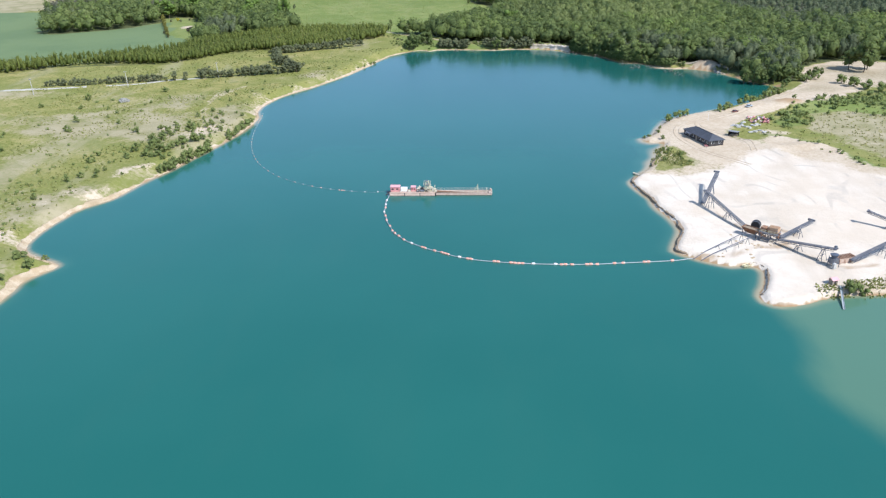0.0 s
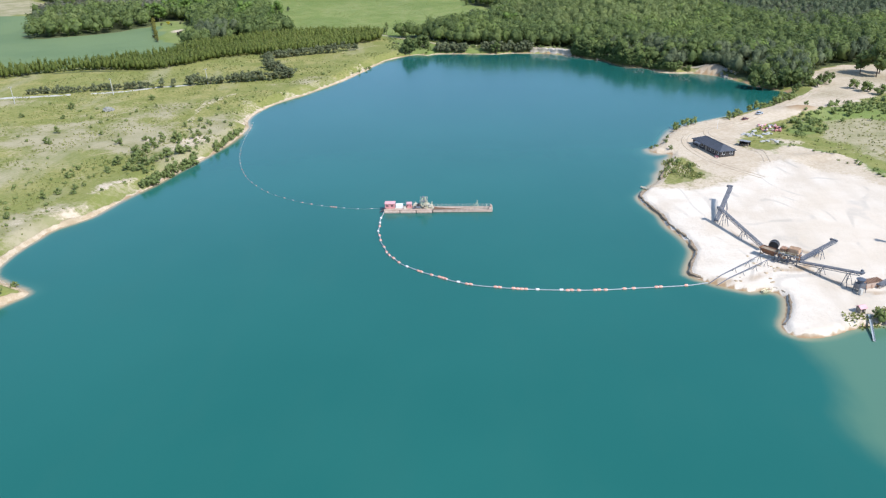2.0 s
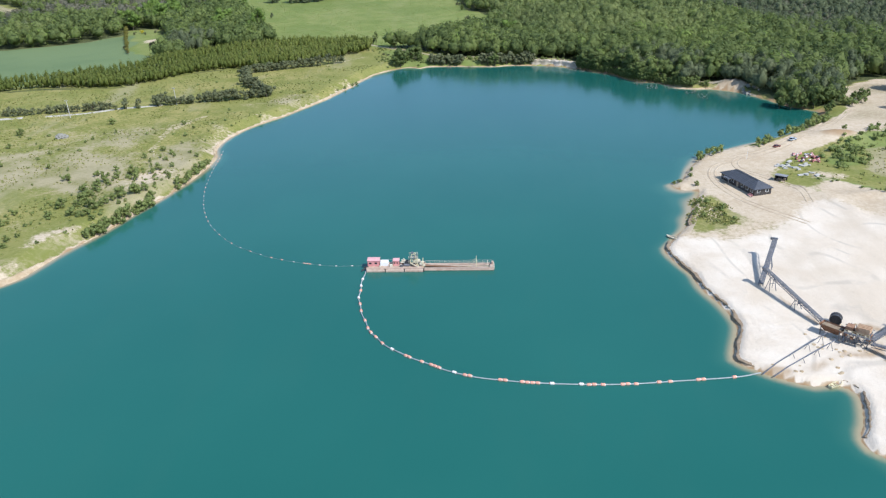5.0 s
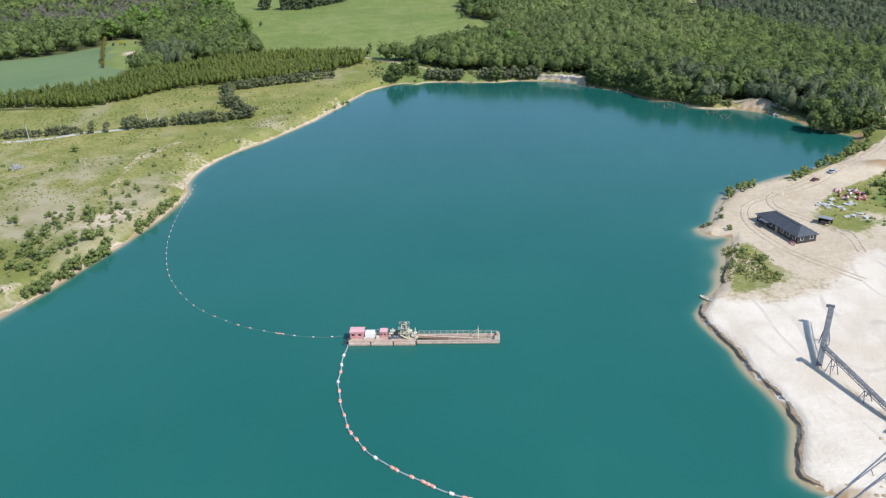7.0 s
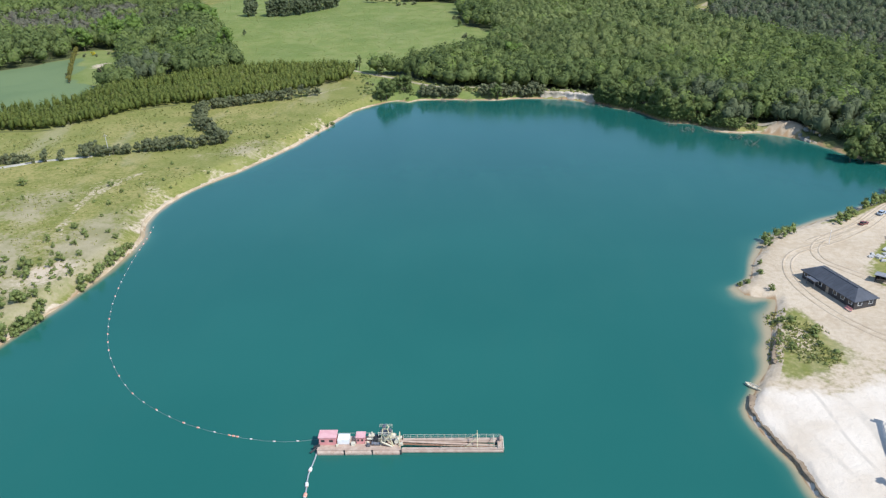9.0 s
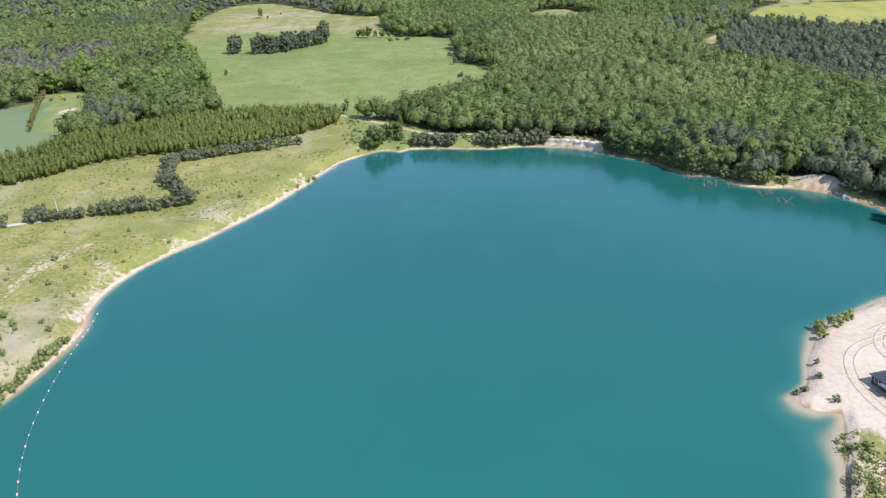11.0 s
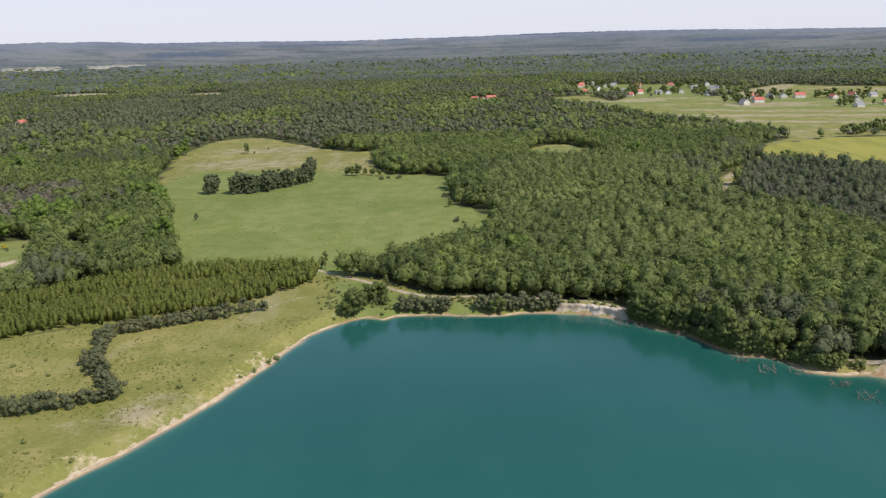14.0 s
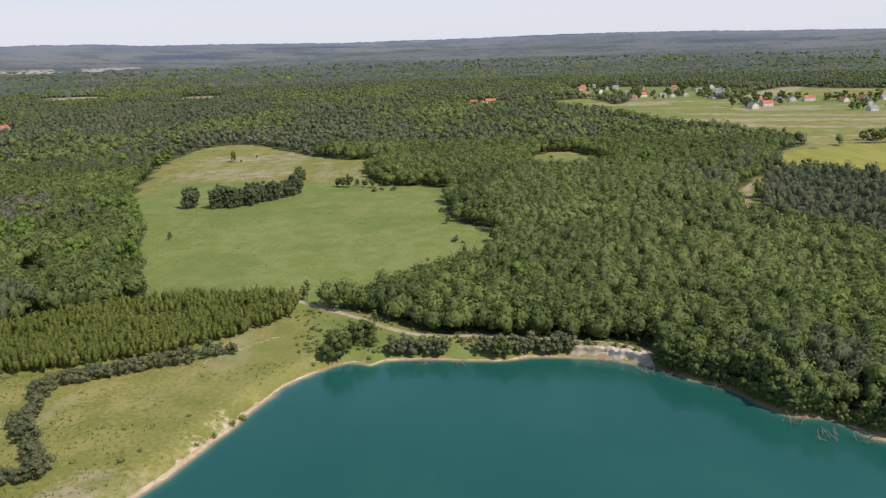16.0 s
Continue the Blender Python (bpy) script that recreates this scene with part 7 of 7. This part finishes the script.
def gable_house(name, m, size, wall_mat, roof_mat, label, hip=0.0, group="", eave=2.6, rise=2.4, windows=(3, 1), overhang=0.5):
    """A house with walls, pitched roof (hip: share of the length by which the ends slope), windows, door and chimney."""
    L, W = size
    ob = empty(name, m, label, "house", group)
    b = fresh()
    box(b, (0, 0, eave / 2 - 0.15), (L, W, eave + 0.3))
    if not hip:
        for s in (-1, 1):
            v = [b.verts.new(c) for c in ((s * L / 2, -W / 2, eave), (s * L / 2, W / 2, eave), (s * L / 2, 0, eave + rise * 0.92), (s * (L / 2 - 0.2), -W / 2, eave), (s * (L / 2 - 0.2), W / 2, eave), (s * (L / 2 - 0.2), 0, eave + rise * 0.92))]
            b.faces.new(v[:3])
            b.faces.new(v[3:])
            for i in range(3):
                b.faces.new((v[i], v[(i + 1) % 3], v[3 + (i + 1) % 3], v[3 + i]))
    part("wall", b, wall_mat, ob)
    b = fresh()
    o = overhang
    e = eave + 0.02
    v = [b.verts.new(c) for c in ((-L / 2 - o, -W / 2 - o, e), (L / 2 + o, -W / 2 - o, e), (L / 2 + o, W / 2 + o, e), (-L / 2 - o, W / 2 + o, e), (-L / 2 - o + hip * L, 0, e + rise), (L / 2 + o - hip * L, 0, e + rise))]
    for f in ((0, 1, 5, 4), (2, 3, 4, 5), (1, 2, 5), (3, 0, 4)):
        if hip or len(f) == 4:
            b.faces.new([v[i] for i in f])
    bmesh.ops.recalc_face_normals(b, faces=b.faces)
    bmesh.ops.solidify(b, geom=b.faces[:], thickness=0.18)
    roof = part("roof", b, roof_mat, ob)
    b = fresh()
    strut(b, v_at(-L / 2 - o + hip * L, e + rise), v_at(L / 2 + o - hip * L, e + rise), 0.25, 0.2)
    part("ridge", b, roof_mat, roof)
    for side in (-1, 1):
        for i in range(windows[0]):
            x = -L / 2 + (i + 0.5) * L / windows[0]
            if side < 0 and i == windows[0] // 2:
                b = fresh()
                box(b, (x, side * (W / 2 + 0.03), 1.0), (1.0, 0.1, 2.0))
                part("door", b, M_WOOD, ob)
                continue
            b = fresh()
            box(b, (x, side * (W / 2 + 0.02), 1.55), (1.3, 0.1, 1.25))
            w = part("window", b, M_WHITE, ob)
            b = fresh()
            box(b, (x, side * (W / 2 + 0.06), 1.55), (1.1, 0.06, 1.05))
            part("pane", b, M_GLASS, w)
    for s in (-1, 1):
        for i in range(windows[1]):
            y = -W / 2 + (i + 0.5) * W / windows[1]
            b = fresh()
            box(b, (s * (L / 2 + 0.02), y, 1.55), (0.1, 1.2, 1.2))
            w = part("window", b, M_WHITE, ob)
            b = fresh()
            box(b, (s * (L / 2 + 0.06), y, 1.55), (0.06, 1.0, 1.0))
            part("pane", b, M_GLASS, w)
    return ob


def v_at(x, z):
    return (x, 0.0, z)


def add_chimney(house, x, y, z):
    b = fresh()
    box(b, (x, y, z), (0.7, 0.7, 1.6))
    box(b, (x, y, z + 0.85), (0.85, 0.85, 0.14))
    part("chimney", b, M_ROOFRED, house)


def build_yard():
    g = ground_z(95, 351)
    ang = math.degrees(math.atan2(-20.0, 6.6))
    house = gable_house("site_house", pose(93.7, 354.2, g, 0, 0, ang), (19.2, 6.6), M_DARKWOOD, M_SHINGLE, "long dark wooden site house with a dark hipped roof", 0.19, "", 2.35, 1.7, (7, 2), 0.5)
    for x in range(-9, 10):
        for s in (-1, 1):
            b = fresh()
            inner = 1.0 if abs(x) < 6 else max(0.15, (10.1 - abs(x)) / 4.2)
            strut(b, (x, s * 3.76, 2.48), (x, s * 3.76 * (1 - inner), 2.48 + 1.72 * inner), 0.06, 0.06)
            part("roof_seam", b, M_SHINGLE, house)
    b = fresh()
    box(b, (-4.5, -4.2, 2.15), (3.4, 1.7, 0.12))
    for x in (-6.0, -3.0):
        strut(b, (x, -4.9, 0), (x, -4.9, 2.1), 0.14)
    part("porch", b, M_STEEL, house, "grey porch roof on posts")
    b = empty("garden_bench", pose(92.2, 343.9, ground_z(92.2, 343.9), 0, 0, ang), "small red bench beside a dark house", "bench")
    bm = fresh()
    for y in (-0.22, 0, 0.22):
        box(bm, (0, y, 0.45), (2.2, 0.16, 0.06))
    part("seat", bm, M_RED, b)
    bm = fresh()
    for z in (0.65, 0.85):
        box(bm, (0, 0.32, z), (2.2, 0.05, 0.14))
    part("backrest", bm, M_RED, b)
    for x in (-0.9, 0.9):
        bm = fresh()
        box(bm, (x, 0.05, 0.2), (0.08, 0.55, 0.45))
        part("leg", bm, M_STEEL, b)
    # open shed
    sx, sy = 107.6, 359.5
    s = empty("open_shed", pose(sx, sy, ground_z(sx, sy), 0, 0, -36) @ Matrix.Scale(0.8, 4), "small open shed with a grey sheet roof", "shed")
    for x in (-2.2, 2.2):
        for y in (-1.6, 1.6):
            bm = fresh()
            strut(bm, (x, y, -0.2), (x, y, 2.3), 0.16)
            part("post", bm, M_DARKWOOD, s)
    bm = fresh()
    box(bm, (0, 1.6, 1.2), (4.4, 0.1, 2.2))
    box(bm, (-2.2, 0, 1.2), (0.1, 3.2, 2.2))
    part("back_wall", bm, M_DARKWOOD, s)
    bm = fresh()
    strut(bm, (0, -2.1, 2.75), (0, 2.1, 2.35), 5.2, 0.12)
    part("roof", bm, M_ROOFGREY, s, "grey corrugated roof")
    for i in range(6):
        bm = fresh()
        box(bm, (-1.6 + 0.62 * i, 0.4, 0.4 + 0.12 * (i % 3)), (0.5, 1.2, 0.8 + 0.2 * (i % 2)), 0, 0.04)
        part("crate", bm, M_WOOD, s)
    # boats
    def boat(x, y, rz, L, mat, label, z=0.05):
        o = empty("rowing_boat", pose(x, y, z, 0, 0, rz), label, "boat", "moored boats")
        bm = fresh()
        prof = [(-0.5, 0.36, 0.0), (-0.3, 0.46, -0.02), (0.0, 0.5, -0.03), (0.28, 0.4, 0.0), (0.44, 0.18, 0.06), (0.5, 0.02, 0.12)]
        rows = []
        for t, w, dz in prof:
            w *= L * 0.38
            rows.append([bm.verts.new((t * L, yy * w, zz + dz)) for yy, zz in ((-1, 0.5), (-0.85, 0.12), (0, -0.12), (0.85, 0.12), (1, 0.5))])
        for a, c in zip(rows[:-1], rows[1:]):
            for i in range(4):
                bm.faces.new((a[i], a[i + 1], c[i + 1], c[i]))
        bm.faces.new(rows[0])
        bmesh.ops.recalc_face_normals(bm, faces=bm.faces)
        bmesh.ops.solidify(bm, geom=bm.faces[:], thickness=0.07)
        part("hull", bm, mat, o)
        for t in (-0.28, 0.05):
            bm = fresh()
            box(bm, (t * L, 0, 0.34), (0.28, L * 0.33, 0.05))
            part("thwart", bm, M_WOOD, o)
        return o
    boat(59.2, 311.3, 135, 3.7, M_CREAM, "weathered pale rowing boat drawn up on the sand shore")
    boat(76.6, 231.0, 32, 3.8, M_YELLOW, "yellow boat moored at the sand bank", 0.1)
    # cars
    def car(x, y, rz, mat, label, k=1.0):
        o = empty("car", pose(x, y, ground_z(x, y), 0, 0, rz) @ Matrix.Diagonal((k, k, k, 1)), label, "car", "parked cars")
        bm = fresh()
        box(bm, (0, 0, 0.58), (4.3, 1.75, 0.6), 0, 0.12)
        body = part("body", bm, mat, o)
        bm = fresh()
        v = [bm.verts.new(c) for c in ((-1.7, -0.8, 0.86), (1.0, -0.8, 0.86), (1.0, 0.8, 0.86), (-1.7, 0.8, 0.86), (-1.3, -0.66, 1.42), (0.3, -0.66, 1.42), (0.3, 0.66, 1.42), (-1.3, 0.66, 1.42))]
        for f in ((0, 1, 5, 4), (1, 2, 6, 5), (2, 3, 7, 6), (3, 0, 4, 7)):
            bm.faces.new([v[i] for i in f])
        part("windows", bm, M_GLASS, o)
        bm = fresh()
        box(bm, (-0.5, 0, 1.45), (1.7, 1.36, 0.06), 0, 0.02)
        part("roof", bm, mat, o)
        for wx in (-1.3, 1.35):
            for wy in (-0.82, 0.82):
                bm = fresh()
                rod(bm, (wx, wy - 0.1, 0.32), (wx, wy + 0.1, 0.32), 0.32, None, 14)
                w = part("wheel", bm, M_RUBBER, o)
                bm = fresh()
                rod(bm, (wx, wy - 0.11, 0.32), (wx, wy + 0.11, 0.32), 0.18, None, 10)
                part("rim", bm, M_STEEL, w)
        for hy in (-0.6, 0.6):
            bm = fresh()
            box(bm, (2.14, hy, 0.66), (0.06, 0.34, 0.16))
            part("headlight", bm, M_WHITE, o)
    car(127, 404.5, 35, M_SILVER, "pale blue parked car on the sand track", 0.85)
    car(119, 398.5, 25, M_MAROON, "small dark red parked car on the sand track", 0.72)
    # piles of stored floats and slabs
    r = random.Random(21)
    heap = [float_thing(0.42, 1.1, a, b) for a, b in ((M_RED, M_FLOATW), (M_FLOATW, M_RED), (M_MAROON, M_RED), (M_STEEL, M_MAROON))]
    for proto, colour in zip(heap, ("red", "dirty white", "dark red", "grey")):
        proto["label"] = "spare %s float lying in a storage heap" % colour
    for i in range(34):
        x, y = 121 + r.uniform(0, 9), 379 + r.uniform(0, 10)
        ob = copy_thing(heap[(0, 1, 2, 2, 0, 3)[i % 6]], pose(x, y, ground_z(x, y) + 0.38 + 0.15 * r.random(), 0, r.uniform(-8, 8), r.uniform(0, 360)))
        ob["group"] = "stored floats"
    discard(heap)
    for i in range(26):
        x, y = (r.uniform(110, 118), r.uniform(371, 377)) if i < 14 else ((r.uniform(117, 126), r.uniform(374, 381)) if i < 20 else (r.uniform(116, 122), r.uniform(362, 367)))
        bm = fresh()
        box(bm, (0, 0, 0.2), (r.uniform(1.0, 2.4), r.uniform(0.6, 1.2), 0.35 + 0.3 * r.random()), 0, 0.04)
        me_ob = part("concrete_slab", bm, M_CONCRETE, None, "pale concrete slab dumped on rough grass")
        me_ob.matrix_basis = pose(x, y, ground_z(x, y) - 0.03, r.uniform(-6, 6), r.uniform(-6, 6), r.uniform(0, 360))
        tagged(me_ob, "", "slab", "dumped slabs")
    for i in range(16):
        x, y = r.uniform(134, 142), r.uniform(488, 497)
        bm = fresh()
        bmesh.ops.create_icosphere(bm, subdivisions=2, radius=r.uniform(0.5, 1.1))
        for v in bm.verts:
            v.co *= 0.8 + 0.4 * r.random()
        rock = part("rubble_block", bm, M_GRAVEL, None, "grey rubble block on the shore")
        rock.matrix_basis = pose(x, y, max(ground_z(x, y), 0) + 0.2, 0, 0, r.uniform(0, 360))
        tagged(rock, "", "rubble", "shore rubble")
    # red-roofed pump hut with a chute to the water
    hx, hy = 95.0, 217.6
    o = empty("pump_hut", pose(hx, hy, ground_z(hx, hy), 0, 0, 20) @ Matrix.Scale(0.75, 4), "small hut with a faded red roof by the water", "hut")
    bm = fresh()
    box(bm, (0, 0, 0.9), (2.2, 2.0, 2.1))
    part("wall", bm, M_WOOD, o)
    bm = fresh()
    for s2 in (-1, 1):
        strut(bm, (0, s2 * 1.4, 1.8), (0, 0, 2.6), 2.9, 0.1)
    part("roof", bm, M_PINK, o, "faded red roof sheets")
    bm = fresh()
    box(bm, (0, -1.02, 0.8), (0.8, 0.08, 1.7))
    part("door", bm, M_DARKWOOD, o)
    o = empty("water_chute", pose(0, 0, 0), "grey steel chute running down into the water", "chute")
    bm = fresh()
    a, c = Vector((96.2, 215.6, 1.5)), Vector((93.2, 205.0, 0.1))
    for dx in (-0.28, 0.28):
        strut(bm, (a.x + dx, a.y, a.z + 0.1), (c.x + dx, c.y, c.z + 0.1), 0.06, 0.2)
    strut(bm, a, c, 0.56, 0.08)
    part("channel", bm, M_PIPE, o)
    for t in (0.35, 0.75):
        q = a.lerp(c, t)
        bm = fresh()
        strut(bm, (q.x, q.y, -0.8), (q.x, q.y, q.z), 0.14)
        part("post", bm, M_STEEL, o)
    # poles of the line across the grassland
    for x, y in ((-229, 428), (-188, 449), (-145.5, 472)):
        o = empty("utility_pole", pose(x, y, ground_z(x, y), 0, -3, 0), "grey concrete utility pole beside the hedge", "pole", "utility poles")
        bm = fresh()
        rod(bm, (0, 0, -0.3), (0, 0, 8.5), 0.2, 0.12, 8)
        part("post", bm, M_CONCRETE, o)
        bm = fresh()
        box(bm, (0, 0, 8.0), (1.6, 0.12, 0.14))
        part("cross_arm", bm, M_STEEL, o)
        for dx in (-0.7, 0, 0.7):
            bm = fresh()
            rod(bm, (dx, 0, 8.05), (dx, 0, 8.4), 0.06, 0.04, 8)
            part("insulator", bm, M_WHITE, o)
    x, y = 103, 384
    o = empty("mast", pose(x, y, ground_z(x, y)), "thin pale mast with guy wire near the house", "mast")
    bm = fresh()
    rod(bm, (0, 0, -0.2), (0, 0, 4.5), 0.07, 0.04, 6)
    part("pole", bm, M_WHITE, o)
    # gravel mound in the grassland
    bm = fresh()
    bmesh.ops.create_icosphere(bm, subdivisions=4, radius=1.0)
    for v in bm.verts:
        n = noise.noise(v.co * 2.5)
        v.co = Vector((v.co.x * (2.6 + n), v.co.y * (2.0 + n), max(v.co.z, -0.2) * (1.7 + 0.6 * n)))
    mound = part("gravel_mound", bm, M_GRAVEL, None, "grey gravel mound standing in rough grassland")
    mound.matrix_basis = pose(-177, 416, ground_z(-177, 416))
    tagged(mound, "", "mound")


build_yard()


# ---- the far village ----
def build_village():
    r = random.Random(31)
    # x, y, roof (1 red, 2 grey), large
    spots = [(263, 2150, 1, 0), (282, 2143, 2, 1), (231, 1890, 1, 0), (267, 1949, 2, 1), (323, 2094, 2, 0), (278, 1798, 2, 0), (304, 1855, 2, 1), (293, 1758, 1, 0), (320, 1813, 1, 1), (365, 2047, 1, 0),
             (352, 1800, 2, 0), (368, 1790, 2, 0), (396, 1810, 2, 1), (459, 1973, 1, 1), (415, 1767, 1, 0), (501, 2017, 2, 1), (471, 1865, 2, 1), (485, 1850, 2, 0), (425, 1735, 2, 0), (408, 1499, 2, 1),
             (440, 1533, 1, 1), (464, 1625, 1, 1), (491, 1627, 2, 0), (506, 1612, 2, 1), (531, 1611, 1, 1), (571, 1580, 1, 0), (605, 1592, 1, 1), (577, 1514, 2, 0), (590, 1450, 1, 0), (534, 1415, 2, 0),
             (48, 1743, 1, 1), (20, 1752, 1, 0), (34, 1738, 1, 0), (-628, 1438, 1, 1), (-780, 1720, 1, 0), (250, 2080, 1, 0), (300, 2060, 2, 0), (430, 2030, 1, 0), (450, 1925, 2, 0), (345, 1930, 1, 0),
             (640, 1600, 2, 0), (452, 1580, 2, 0)]
    walls, roofs = (M_PLASTER, M_WHITE), (M_ROOFRED, M_ROOFGREY)
    for x, y, roof, big in spots:
        L = r.uniform(14, 18) if big else r.uniform(10, 13)
        ob = gable_house("village_house", pose(x, y, ground_z(x, y) - 0.1, 0, 0, r.choice((0, 15, 80, 100, -20))), (L, r.uniform(8, 10)), walls[r.random() < 0.4], roofs[roof - 1],
                         "pale village house with a %s tiled roof" % ("red" if roof == 1 else "grey"), 0.0, "village houses", 3.2 + big * 1.4, 4.2, (3, 2), 0.4)
        add_chimney(ob, L * 0.2, 0.8, 6.6 + big * 1.4)
    trees = [tree_thing("village_tree", "leafy green tree among village houses", "tree", M_LEAF, 11, 9, 400 + i, 0.08, 14, 12, 0.26) for i in range(3)]
    spots = [(x + r.uniform(-26, 26), y + r.uniform(10, 46)) for x, y, _, _ in spots if x > 100 and y > 1380 for _ in range(4)]
    plant(trees, spots, 0.7, 1.5, "village trees")
    plant(trees, [(250, 918, 0.9), (256, 915, 0.8), (243, 925, 0.7), (376, 1100, 1.0), (384, 1092, 1.1), (392, 1098, 1.0), (400, 1106, 1.2), (410, 1112, 1.1), (388, 1110, 1.0), (420, 1124, 1.2), (432, 1130, 1.1), (404, 1090, 1.0), (440, 1120, 1.1), (416, 1100, 1.0)], 0.9, 1.1, "field trees", label="rounded green tree at a field's edge")
    discard(trees)
    x, y = 508, 2225
    o = empty("lattice_mast", pose(x, y, ground_z(x, y)), "tall thin grey mast above distant woods", "mast")
    bm = fresh()
    for a in range(3):
        c, s = math.cos(a * 2.094), math.sin(a * 2.094)
        strut(bm, (1.6 * c, 1.6 * s, -0.5), (0.5 * c, 0.5 * s, 42), 0.5)
    part("legs", bm, M_STEEL, o)
    bm = fresh()
    for i in range(12):
        z, k = i * 3.4 + 2, 1.6 - 1.1 * i / 12
        for a in range(3):
            b = a + 1
            strut(bm, (k * math.cos(a * 2.094), k * math.sin(a * 2.094), z), (k * math.cos(b * 2.094), k * math.sin(b * 2.094), z + 3), 0.25)
    part("bracing", bm, M_STEEL, o)


build_village()
